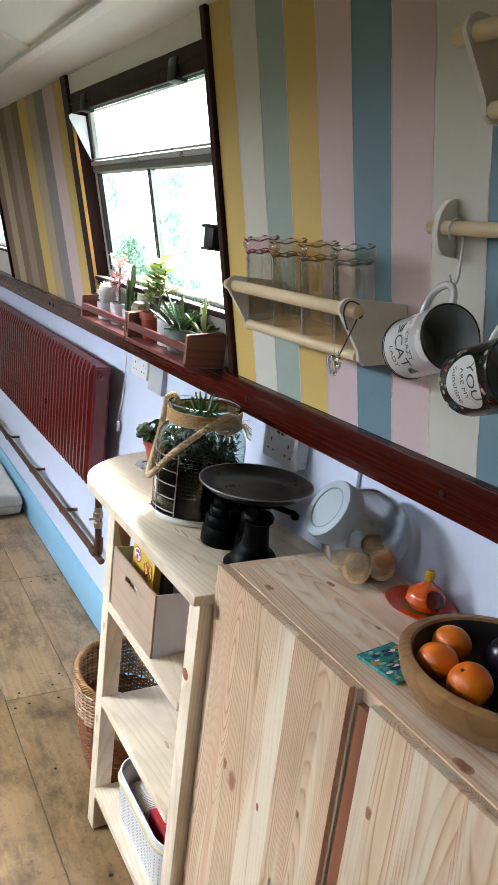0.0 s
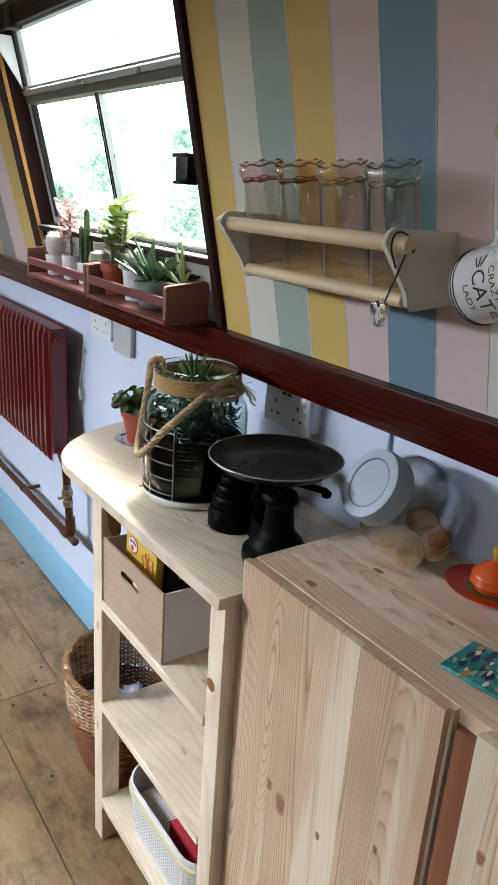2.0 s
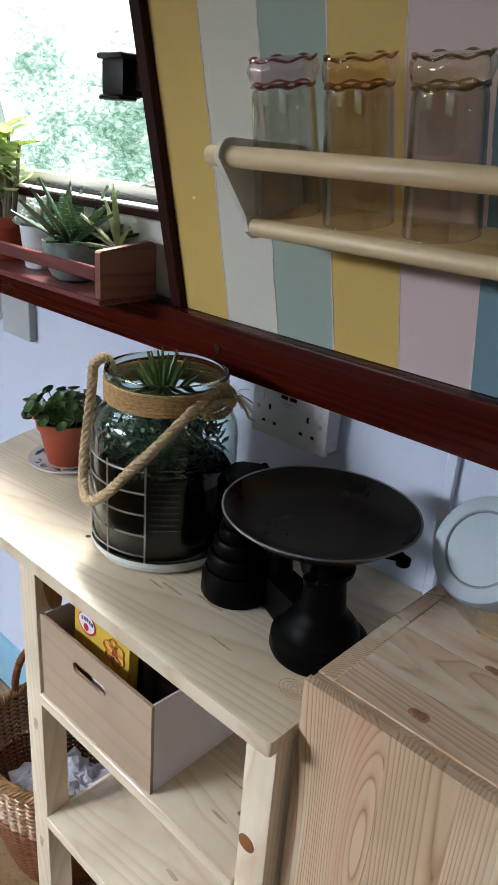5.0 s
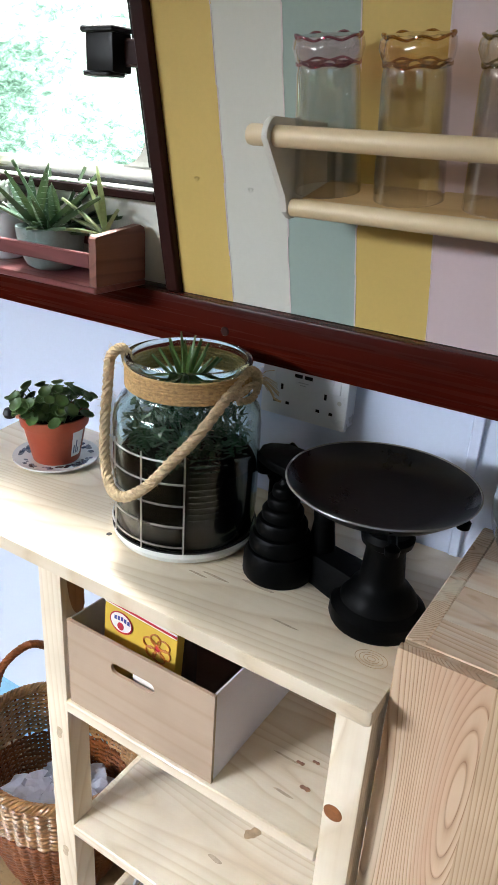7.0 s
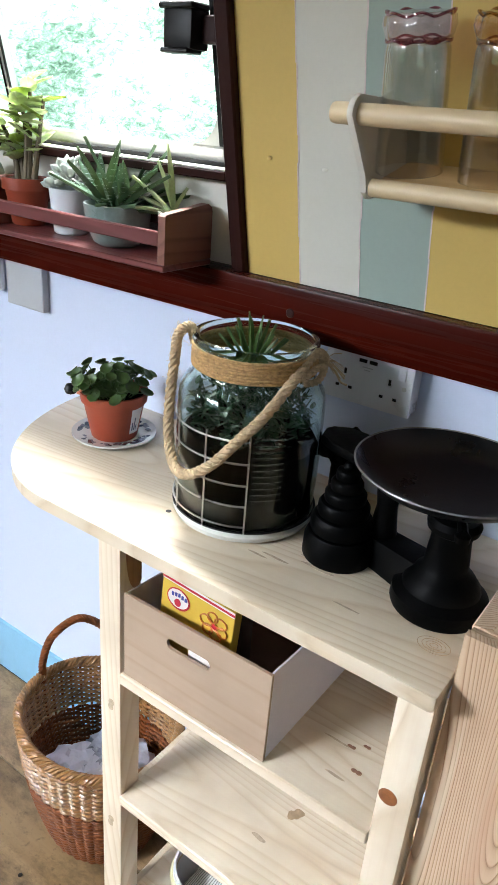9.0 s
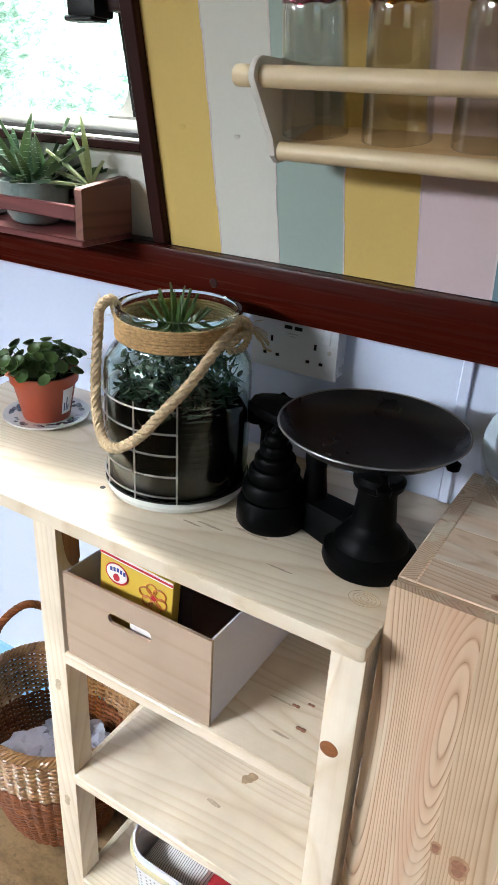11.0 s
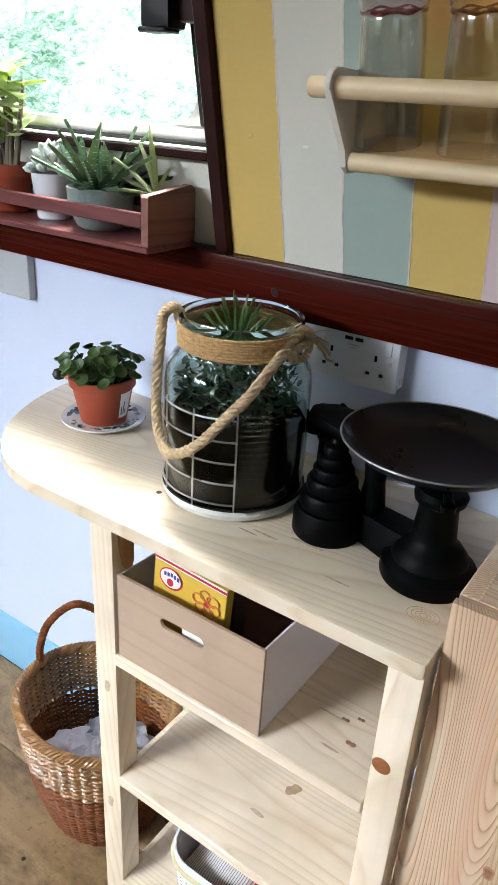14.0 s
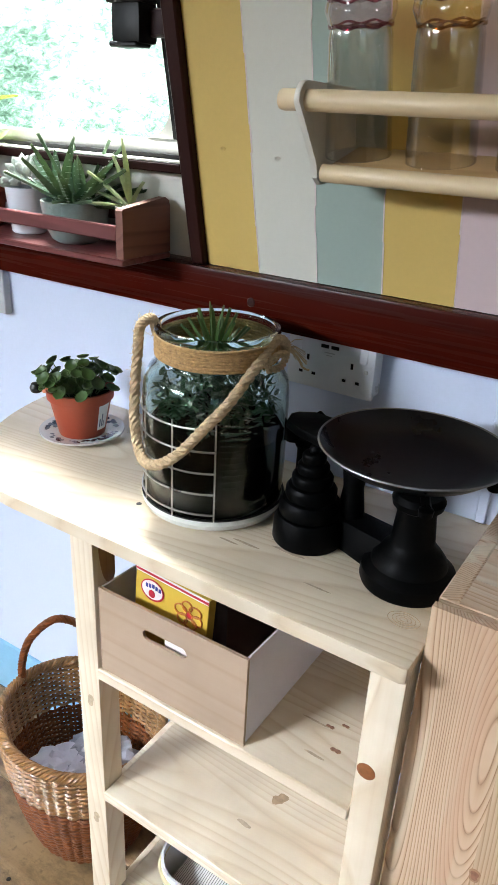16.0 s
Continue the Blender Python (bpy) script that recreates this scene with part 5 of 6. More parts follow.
def pot_of(name, at, profile, mat_, label):
    t = thing(name, at, label, "potted plant", "plants on the ledge")
    part("pot", lathe(profile, 32, at), mat_, t)
    r, h = profile[-1]
    part("soil", lathe([(0, h + 0.002), (r * 0.6, h + 0.004), (r - 0.0005, h + 0.001), (r * 0.9, h - 0.006), (0, h - 0.006)], 20, at), soil, t)
    return t


def pot_profile(r0, r1, h, lip=0.0, wall=0.004):
    p = [(0, 0), (r0 * 0.9, 0), (r0, 0.003)]
    p += [(r0 + (r1 - r0) * s, h * s) for s in (0.3, 0.6)]
    if lip:
        p += [(r1 - 0.002, h - lip), (r1 + 0.003, h - lip), (r1 + 0.003, h)]
    else:
        p += [(r1, h)]
    return p + [(r1 - wall, h), (r1 - wall - 0.002, h - 0.012)]


# striped aloe in a low grey-green bowl
g = random.Random(21)
at = Vector((0.812, 1.718, CZ))
al = pot_of("aloe_plant", at, [(0, 0), (0.03, 0), (0.04, 0.006), (0.052, 0.03), (0.056, 0.066), (0.0525, 0.067), (0.048, 0.054)], glaze_grey, "striped aloe in a low grey-green bowl")
bm, spots = bmesh.new(), bmesh.new()
for i in range(40):
    a = g.uniform(0, 6.28)
    e = g.uniform(0.12, 1.1)
    ln = g.uniform(0.085, 0.14)
    root = at + Vector((g.uniform(-0.024, 0.024), g.uniform(-0.03, 0.03), 0.055))
    d = Vector((math.cos(a) * 0.75, math.sin(a) * 1.0, 0)) * math.cos(e) + Vector((0, 0, math.sin(e)))
    tip = root + d * ln
    tip.x = min(tip.x, 0.872)
    leaf(bm, root, tip, 0.0082, 0.002, 0.006, 7)
    s = d.cross(Vector((0, 0, 1)))
    s = s.normalized() if s.length > 1e-4 else Vector((1, 0, 0))
    for k in range(9):
        u = 0.15 + 0.085 * k
        c = root + (tip - root) * u
        w = 0.0056 * math.sin(math.pi * min(0.12 + 0.88 * u, 1)) ** 0.7
        o = d.cross(s).normalized() * -0.0031
        for sg in (-1, 1):
            v = [spots.verts.new(c + sg * o * 1.0 + s * q * w + d * r_) for q, r_ in ((-1, 0), (0.2, -0.0007), (1, 0), (0.2, 0.0007))]
            spots.faces.new(v)
part("leaves", bm, leafy("aloe_green", (0.075, 0.16, 0.085), 0.3, 0.5, 50, 0.25), al, "dark green pointed leaves", kind="stuff")
part("leaf_stripes", spots, leaf_pale, al, "fine white bands", kind="stuff")

# pale small aloe beside it
at = Vector((0.815, 1.600, CZ))
sp = pot_of("small_aloe", at, pot_profile(0.016, 0.024, 0.068), paint_white, "pale young aloe in a small cream pot")
bm = bmesh.new()
for i, (dx, dy, dz) in enumerate(((0.0, 0.09, 0.03), (-0.03, 0.06, 0.06), (0.005, 0.02, 0.11), (0.0, 0.035, 0.085), (-0.025, 0.075, 0.012), (0.01, -0.02, 0.05))):
    leaf(bm, at + Vector((0, 0, 0.064)), at + Vector((dx, dy, 0.066 + dz)), 0.0058, 0.002, 0.01, 6)
part("leaves", bm, leaf_grey, sp, "pale grey-green leaves")

# plump pale succulent
at = Vector((0.822, 1.844, CZ))
su = pot_of("pale_succulent", at, pot_profile(0.03, 0.037, 0.076), glaze_white, "plump pale succulent in a blue-white pot")
bm = bmesh.new()
for i in range(46):
    a, f = i * 2.4, i / 46
    d = Vector((math.cos(a) * (1.15 - f), math.sin(a) * (1.15 - f), 0.15 + 0.8 * f)).normalized()
    p = at + Vector((0, 0, 0.076 + 0.02 * f)) + d * (0.032 - 0.014 * f)
    p += Vector((g.gauss(0, 0.004), g.gauss(0, 0.004), g.gauss(0, 0.004)))
    lathe([(0, -0.013), (0.0035, -0.008), (0.0068, 0.003), (0.0055, 0.01), (0, 0.016)], 8, p, d, bm)
part("leaves", bm, leaf_pale, su, "plump pale blue-green leaves", kind="stuff")

# jade plant in terracotta
at = Vector((0.82, 1.957, CZ))
ja = pot_of("jade_plant", at, pot_profile(0.03, 0.042, 0.082, 0.02), terracotta, "jade plant with glossy leaves in a terracotta pot")
bark = plain("jade_bark", (0.16, 0.13, 0.08), 0.7, vary=0.3, scale=50)
ja_leaves, ja_young = bmesh.new(), bmesh.new()
for k, (dx, dy, h) in enumerate(((0.0, -0.022, 0.16), (-0.006, 0.0, 0.14), (0.004, 0.026, 0.12), (-0.01, 0.05, 0.09), (0.004, -0.05, 0.13))):
    base = at + Vector((dx * 0.5, dy * 0.35, 0.075))
    top = at + Vector((dx, dy, 0.08 + h))
    mid = base.lerp(top, 0.5) + Vector((0.004, 0.006 * (-1) ** k, 0))
    path = smooth_path([base, mid, top], 6)
    part("stem", tube(path, 0.005, 8, radii=[0.0062 - 0.0035 * i / (len(path) - 1) for i in range(len(path))]), bark, ja)
    for i in range(13):
        f = 0.35 + 0.65 * i / 12
        p = base.lerp(top, f) + Vector((0.004, 0.005 * (-1) ** k, 0)) * (1 - f)
        a = g.uniform(0, 6.28)
        d = Vector((math.cos(a) * 0.8, math.sin(a), g.uniform(-0.1, 0.8))).normalized()
        tip = p + d * g.uniform(0.03, 0.045)
        tip.x = min(tip.x, 0.872)
        leaf(ja_young if (i + k) % 4 == 0 else ja_leaves, p, tip, g.uniform(0.0135, 0.0185), 0.0012, 0, 5)
part("leaves", ja_leaves, leafy("silvery_jade_leaf", (0.66, 0.76, 0.5), 0.3, 0.35, 40, 0.55), ja, "thick silvery leaves catching the light", kind="stuff")
part("young_leaves", ja_young, leaf_bright, ja, "yellow-green young leaves", kind="stuff")

# the far crate: cacti and small succulents
at = Vector((0.82, 2.07, CZ))
c1 = pot_of("cactus_dish", at, pot_profile(0.026, 0.034, 0.06), glaze_white, "round spiny cactus in a white pot")
part("body", lathe([(0.018, 0.054), (0.027, 0.066), (0.03, 0.08), (0.024, 0.096), (0.01, 0.103), (0, 0.104)], 32, at, wobble=lambda a, h: 1 + 0.07 * math.cos(14 * a)), plain("pale_cactus", (0.42, 0.43, 0.3), 0.7, vary=0.3, scale=80), c1)
at = Vector((0.825, 2.17, CZ))
c2 = pot_of("column_cactus", at, pot_profile(0.024, 0.03, 0.06), glaze_white, "upright green column cactus in a white pot")
for dx, dy, h, r in ((0, 0, 0.16, 0.008), (-0.006, 0.024, 0.11, 0.007), (0.004, -0.02, 0.075, 0.006)):
    part("stem", lathe([(r, 0.05), (r * 1.05, 0.05 + h * 0.5), (r * 0.9, 0.05 + h * 0.93), (0, 0.05 + h)], 20, at + Vector((dx, dy, 0)), wobble=lambda a, hh: 1 + 0.16 * math.cos(6 * a)), leaf_green, c2)
at = Vector((0.82, 2.27, CZ))
c3 = pot_of("pink_succulent", at, pot_profile(0.026, 0.032, 0.07), glaze_white, "tall dusky pink succulent in a white pot")
part("stem", tube(smooth_path([at + Vector((0, 0, 0.06)), at + Vector((0, 0.01, 0.12)), at + Vector((0, 0.016, 0.19))], 5), 0.004, 7), bark, c3)
bm = bmesh.new()
for i in range(130):
    a = g.uniform(0, 6.28)
    p = at + Vector((g.gauss(0, 0.012), 0.02 + g.gauss(0, 0.036), 0.165 + g.gauss(0, 0.034)))
    leaf(bm, p, p + Vector((math.cos(a) * 0.013, math.sin(a) * 0.018, g.uniform(-0.004, 0.014))), 0.0052, 0.0008, 0, 3)
part("leaves", bm, leafy("dusky_pink_leaf", (0.62, 0.36, 0.42), 0.5, 0.4, 60, 0.5), c3, "small dusky pink leaves", kind="stuff")
at = Vector((0.815, 2.39, CZ))
c4 = pot_of("woolly_cactus", at, pot_profile(0.026, 0.033, 0.06), glaze_white, "woolly white cactus in a pale pot")
part("body", lathe([(0.016, 0.055), (0.026, 0.07), (0.031, 0.09), (0.028, 0.112), (0.015, 0.126), (0, 0.129)], 36, at), plain("white_wool", (0.68, 0.68, 0.66), 0.95, vary=0.2, scale=120, bump=1.0), c4)
bm = bmesh.new()
for i in range(500):
    d = Vector((g.gauss(0, 1), g.gauss(0, 1), g.gauss(0.15, 1))).normalized()
    p = at + Vector((0, 0, 0.092)) + Vector((d.x * 0.027, d.y * 0.027, d.z * 0.034))
    tube([p, p + d * g.uniform(0.006, 0.014)], 0.0004, 3, bm, cap=False)
part("wool", bm, plain("white_hairs", (0.75, 0.75, 0.73), 0.9), c4, kind="stuff")
gn = thing("green_tag", (0.764, 2.485, RAIL_Z1), "small green plant tag leaning by the crate", "plant tag")
part("tag", box(0.80, 0.803, 2.478, 2.497, RAIL_Z1 + 0.0005, RAIL_Z1 + 0.06, 0.001), plain("green_plastic_tag", (0.05, 0.2, 0.08), 0.4), gn)

# ---- sockets ----
def twin_socket(name, y0, zc, x_face, label, usb=True):
    s = thing(name, (0.9045, y0 + 0.073, zc), label, "socket")
    part("back_box", box(x_face + 0.009, 0.9045, y0 + 0.002, y0 + 0.144, zc - 0.041, zc + 0.041, 0.002), white_plastic, s)
    part("face_plate", box(x_face, x_face + 0.0088, y0, y0 + 0.146, zc - 0.043, zc + 0.043, 0.003, 2), white_plastic, s)
    dark = black_plastic
    for k in (0, 1):
        c = y0 + (0.036 if k == 0 else 0.110)
        part("earth_slot", box(x_face - 0.0004, x_face + 0.002, c - 0.002, c + 0.002, zc + 0.0, zc + 0.009), dark, s)
        for d in (-0.011, 0.011):
            part("pin_slot", box(x_face - 0.0004, x_face + 0.002, c + d - 0.003, c + d + 0.003, zc - 0.022, zc - 0.0175), dark, s)
        e = y0 + (0.018 if k == 0 else 0.128)
        part("rocker", hexa(bmesh.new(), [(x_face - 0.003, e - 0.006, zc + 0.012), (x_face + 0.002, e - 0.006, zc + 0.012), (x_face + 0.002, e + 0.006, zc + 0.012), (x_face - 0.003, e + 0.006, zc + 0.012), (x_face - 0.0005, e - 0.006, zc + 0.034), (x_face + 0.002, e - 0.006, zc + 0.034), (x_face + 0.002, e + 0.006, zc + 0.034), (x_face - 0.0005, e + 0.006, zc + 0.034)], 0.0008), white_plastic, s)
        sy = y0 + (0.0127 if k == 0 else 0.1333)
        part("screw", lathe([(0, 0.001), (0.003, 0.0008), (0.0036, 0)], 12, (x_face, sy, zc), (-1, 0, 0)), alloy, s)
    if usb:
        for c in (0.066, 0.083):
            part("usb_slot", box(x_face - 0.0004, x_face + 0.002, y0 + c - 0.0065, y0 + c + 0.0065, zc + 0.024, zc + 0.0295), dark, s)
        bm_ = bmesh.new()
        box(x_face - 0.0003, x_face + 0.001, y0 + 0.066, y0 + 0.083, zc + 0.0165, zc + 0.018, bm=bm_)
        box(x_face - 0.0003, x_face + 0.001, y0 + 0.07, y0 + 0.08, zc + 0.0125, zc + 0.0138, bm=bm_)
        part("print_bars", bm_, grey_plastic, s)
    return s


twin_socket("wall_socket", 1.184, 1.159, 0.87, "white double wall socket with usb ports")
twin_socket("wall_socket", 2.152, 1.158, 0.89, "white double wall socket beside a grey blank box")
single("junction_box", box(0.887, 0.9045, 2.012, 2.128, 1.095, 1.1995, 0.002), grey_plastic, (0.9045, 2.08, 1.12), "plain pale grey junction box under the rail", "junction box")
CAB_ = thing("white_cable", (0.9, 2.39, 0.9), "white cable hanging down the wall with a plug", "cable")
part("cord", tube(smooth_path([(0.9, 2.385, 1.2), (0.899, 2.38, 1.1), (0.898, 2.39, 1.0), (0.896, 2.41, 0.93), (0.894, 2.4, 0.905)], 6), 0.0022, 7), white_plastic, CAB_)
part("connector", box(0.886, 0.896, 2.386, 2.404, 0.872, 0.91, 0.003, 2), white_plastic, CAB_)
CB2 = thing("wall_conduit", (0.898, 1.03, 1.08), "slim grey-white cable conduit below the rail", "conduit")
part("conduit", box(0.896, 0.9045, 0.993, 1.009, 0.9615, 1.2005, 0.002), paint_lower, CB2)

# ---- wall racks, rods and mugs ----
def spice_rack(name, ya, yb, zb, label):
    """Two side plates, a shelf and a front rod, hung on the leaning wall."""
    rk = thing(name, (wall_x(zb), (ya + yb) / 2, zb), label, "rack", "wall racks")
    xf, zf = wall_x(zb + 0.07) - 0.125, zb + 0.078
    xs = wall_x(zb) - 0.098
    for y in (ya, yb - 0.0075):
        o = [(wall_x(zb - 0.005) - 0.0005, zb - 0.005), (wall_x(zb + 0.095) - 0.0005, zb + 0.095)]
        o += [(xf + 0.02 * math.cos(a), zf + 0.02 * math.sin(a)) for a in [math.radians(80 + 110 * i / 8) for i in range(9)]]
        o += [(xs - 0.012, zb + 0.014), (xs - 0.008, zb - 0.004), (xs + 0.004, zb - 0.012)]
        part("side_plate", extrude_outline(o, "y", y, y + 0.0075, bevel=0.0012), ply, rk, "pale plywood side")
    part("front_rod", tube([(xf, ya - 0.025, zf), (xf, ya - 0.0235, zf), (xf, ya - 0.020, zf), (xf, yb + 0.023, zf), (xf, yb + 0.0265, zf), (xf, yb + 0.028, zf)], 0.0115, 18, radii=[0.008, 0.0105, 0.0115, 0.0115, 0.0105, 0.008]), birch_y, rk, "round birch rod")
    xa_, xb_, ya_, yb_ = xs + 0.002, wall_x(zb + 0.015) - 0.004, ya + 0.0115, yb - 0.0115
    part("shelf", hexa(bmesh.new(), [(xa_, ya_, zb - 0.003), (xb_, ya_, zb + 0.02), (xb_, yb_, zb + 0.02), (xa_, yb_, zb - 0.003), (xa_, ya_, zb + 0.007), (xb_, ya_, zb + 0.03), (xb_, yb_, zb + 0.03), (xa_, yb_, zb + 0.007)], 0.001), amber_tint_y, rk)
    part("shelf_lip", tube([(xs - 0.001, ya + 0.0115, zb + 0.002), (xs - 0.001, yb - 0.0115, zb + 0.002)], 0.0105, 16), birch_y, rk, "rounded birch lip")
    return rk, xf, zf


_, rod_x, rod_z = spice_rack("wall_rack", 0.837, 1.235, 1.437, "birch and plywood wall rack holding glasses")
spice_rack("wall_rack", 0.178, 0.588, 1.781, "empty birch and plywood wall rack higher up")
ROD = thing("hanging_rod", (0.75, 0.5, 1.64), "birch hanging rod on white half-round brackets", "rod")
rx, rz = wall_x(1.655) - 0.026, 1.655
part("rod", tube([(rx, 0.1, rz), (rx, 0.757, rz)], 0.0105, 18), birch_y, ROD)
for y in (0.727, 0.16):
    o = [(wall_x(1.614) - 0.0005, 1.614), (wall_x(1.697) - 0.0005, 1.697)] + [(rx + 0.012 + 0.026 * math.cos(a), 1.656 + 0.041 * math.sin(a)) for a in [math.radians(100 + 165 * i / 12) for i in range(13)]]
    part("bracket", extrude_outline(o, "y", y, y + 0.011, bevel=0.0015), ply, ROD, "white half-round bracket")
    part("bracket_screw", lathe([(0, 0.001), (0.003, 0.0006), (0.0036, 0)], 10, (rx + 0.014, y + 0.011, 1.682), (0, 1, 0)), alloy, ROD)


tumbler_glass = thin_glass("thin_tumbler_glass", (0.985, 0.975, 0.955), 2.3)


def tumbler(y, tint, name_tint):
    at_ = Vector((0.75, y, 1.4455))
    t = thing("drinking_glass", at_, f"clear tumbler standing upside down, {name_tint} base", "glass", "glasses on the rack")
    prof = [(0.0385, 0.0), (0.0375, 0.03), (0.036, 0.08), (0.0345, 0.122), (0.0325, 0.13), (0.0305, 0.128), (0.0325, 0.12), (0.034, 0.08), (0.0355, 0.03), (0.0368, 0.0)]
    part("bowl", lathe(prof + prof[:1], 40, at_), tumbler_glass, t, "thin clear glass")
    foot = [(0.0, 0.1285), (0.0328, 0.1305), (0.036, 0.137), (0.037, 0.145), (0.0355, 0.153), (0.031, 0.157), (0.022, 0.1565), (0.0, 0.151)]
    part("foot", lathe(foot, 60, at_, wobble=lambda a, hh: 1 + (0.07 * math.cos(7 * a) if hh > 0.14 else 0)), thin_glass("tinted_glass_" + name_tint, tuple(0.5 + 0.5 * c_ for c_ in tint), 1.8), t, f"scalloped {name_tint} glass base")
    part("foot_ring", tube([at_ + Vector((0.0338 * math.cos(a), 0.0338 * math.sin(a), 0.1315 + 0.0015 * math.cos(7 * a))) for a in [2 * math.pi * i / 56 for i in range(56)]], 0.0014, 6, closed=True), thin_glass("dark_" + name_tint + "_glass", shade(tuple(c_ ** 2 for c_ in tint), 0.75), 1.2), t, "darker glass edge")
    part("foot_ring", tube([at_ + Vector((0.034 * (1 + 0.06 * math.cos(7 * a)) * math.cos(a), 0.034 * (1 + 0.06 * math.cos(7 * a)) * math.sin(a), 0.1555 + 0.002 * math.cos(7 * a))) for a in [2 * math.pi * i / 84 for i in range(84)]], 0.0014, 6, closed=True), thin_glass("deep_" + name_tint + "_glass", shade(tuple(c_ ** 2 for c_ in tint), 0.75), 1.2), t)
    t.rotation_euler = (0, -0.2, 0)
    t.location = t.location + Vector((0, 0, 0.0155))
    return t


tumbler(1.189, (0.93, 0.66, 0.72), "pink")
tumbler(1.09, (0.95, 0.80, 0.55), "amber")
tumbler(0.99, (0.92, 0.88, 0.70), "olive")
tumbler(0.888, (0.88, 0.91, 0.86), "green")

# wire hook with a glass heart on the rack's end
HK = thing("glass_heart", (rod_x, 0.83, rod_z), "clear glass heart hanging from a black wire hook", "ornament")
part("hook", tube(smooth_path([(rod_x - 0.004, 0.83, rod_z - 0.03), (rod_x - 0.016, 0.83, rod_z - 0.005), (rod_x - 0.012, 0.83, rod_z + 0.0125), (rod_x + 0.004, 0.83, rod_z + 0.014), (rod_x + 0.015, 0.829, rod_z + 0.002), (rod_x + 0.004, 0.834, rod_z - 0.04), (rod_x - 0.006, 0.84, rod_z - 0.075)], 6), 0.0013, 6), black_plastic, HK, "black wire hook")
part("hook", tube(smooth_path([(rod_x + 0.012, 0.829, rod_z + 0.004), (rod_x + 0.01, 0.815, rod_z - 0.004), (rod_x - 0.002, 0.806, rod_z - 0.008)], 4), 0.0013, 6), black_plastic, HK)
hp = [(16 * math.sin(a) ** 3, 13 * math.cos(a) - 5 * math.cos(2 * a) - 2 * math.cos(3 * a) - math.cos(4 * a)) for a in [2 * math.pi * i / 28 for i in range(28)]]
part("heart", extrude_outline([(0.846 + u * 0.00095, rod_z - 0.089 + v * 0.00115) for u, v in hp], "x", rod_x - 0.012, rod_x - 0.003, bevel=0.003), clear_glass, HK, "clear glass heart")

enamel = plain("white_enamel", (0.72, 0.72, 0.72), 0.25, vary=0.04, coat=0.5, bump=0.03)
enamel_in = plain("grey_enamel_inside", (0.5, 0.53, 0.55), 0.3, vary=0.06)
black_ink = plain("black_print", (0.012, 0.012, 0.013), 0.35)


def word(body, text, size, font_spot):
    """The outline of a word as a flat mesh, in its own plane, centred."""
    cu = bpy.data.curves.new("word", "FONT")
    cu.body, cu.size, cu.align_x, cu.align_y = text, size, "CENTER", "CENTER"
    tmp = bpy.data.objects.new("word", cu)
    me = bpy.data.meshes.new_from_object(tmp)
    bpy.data.objects.remove(tmp)
    bpy.data.curves.remove(cu)
    return me


def bent_word(text, size, frame_, r, along_, turn, squeeze=1.0, tilt=0.0, bm=None):
    """Lays a word round a cylinder: the top of the letters looks along the axis."""
    me = word(None, text, size, None)
    bm = bm or bmesh.new()
    first = len(bm.verts)
    bm.from_mesh(me)
    bpy.data.meshes.remove(me)
    bm.verts.ensure_lookup_table()
    bmesh.ops.subdivide_edges(bm, edges=[e for e in bm.edges if e.verts[0].index >= first or e.verts[0].index < 0], cuts=2)
    for v in list(bm.verts)[first:]:
        u, w_ = v.co.x * squeeze, v.co.y
        u, w_ = u * math.cos(tilt) - w_ * math.sin(tilt), u * math.sin(tilt) + w_ * math.cos(tilt)
        a = turn + u / r
        v.co = frame_ @ Vector((r * math.cos(a), r * math.sin(a), along_ + w_))
    return bm


def enamel_mug(name, mouth, axis, r, ln, hang, label, outer_mat):
    """A mug that hangs by its handle; axis runs from its base to its mouth."""
    axis = Vector(axis).normalized()
    base = Vector(mouth) - axis * ln
    m = thing(name, base, label, "mug", "hanging mugs")
    part("body", lathe([(0, 0.0), (r * 0.93, 0.0), (r * 0.985, 0.003), (r, 0.009), (r, ln - 0.002), (r + 0.001, ln), (r - 0.0015, ln + 0.0005)], 48, base, axis), outer_mat, m)
    part("inside", lathe([(r - 0.0016, ln + 0.0004), (r - 0.0022, ln - 0.004), (r - 0.0022, 0.006), (r * 0.8, 0.003), (0, 0.0026)], 48, base, axis), enamel_in, m, "grey enamel inside")
    rim = [base + axis * ln + axis.to_track_quat("Z", "Y").to_matrix() @ Vector(((r + 0.0002) * math.cos(a), (r + 0.0002) * math.sin(a), 0)) for a in [2 * math.pi * i / 56 for i in range(56)]]
    part("rim", tube(rim, 0.0016, 6, closed=True), black_ink, m, "thin dark rim")
    up = (Vector(hang) - base - axis * (ln * 0.5))
    up = (up - axis * up.dot(axis)).normalized()
    c = base + up * (r - 0.002)
    path = smooth_path([c + axis * ln * 0.2, c + axis * ln * 0.22 + up * 0.02, c + axis * ln * 0.38 + up * 0.04, c + axis * ln * 0.66 + up * 0.042, c + axis * ln * 0.84 + up * 0.024, c + axis * ln * 0.86], 6)
    part("handle", tube(path, 0.0055, 10), enamel, m)
    q = axis.to_track_quat("Z", "Y").to_matrix().to_4x4()
    return m, Matrix.Translation(base) @ q, axis, base, up


def toward(frame_, point):
    """The angle round a mug at which it faces a point."""
    p = frame_.inverted() @ Vector(point)
    return math.atan2(p.y, p.x)


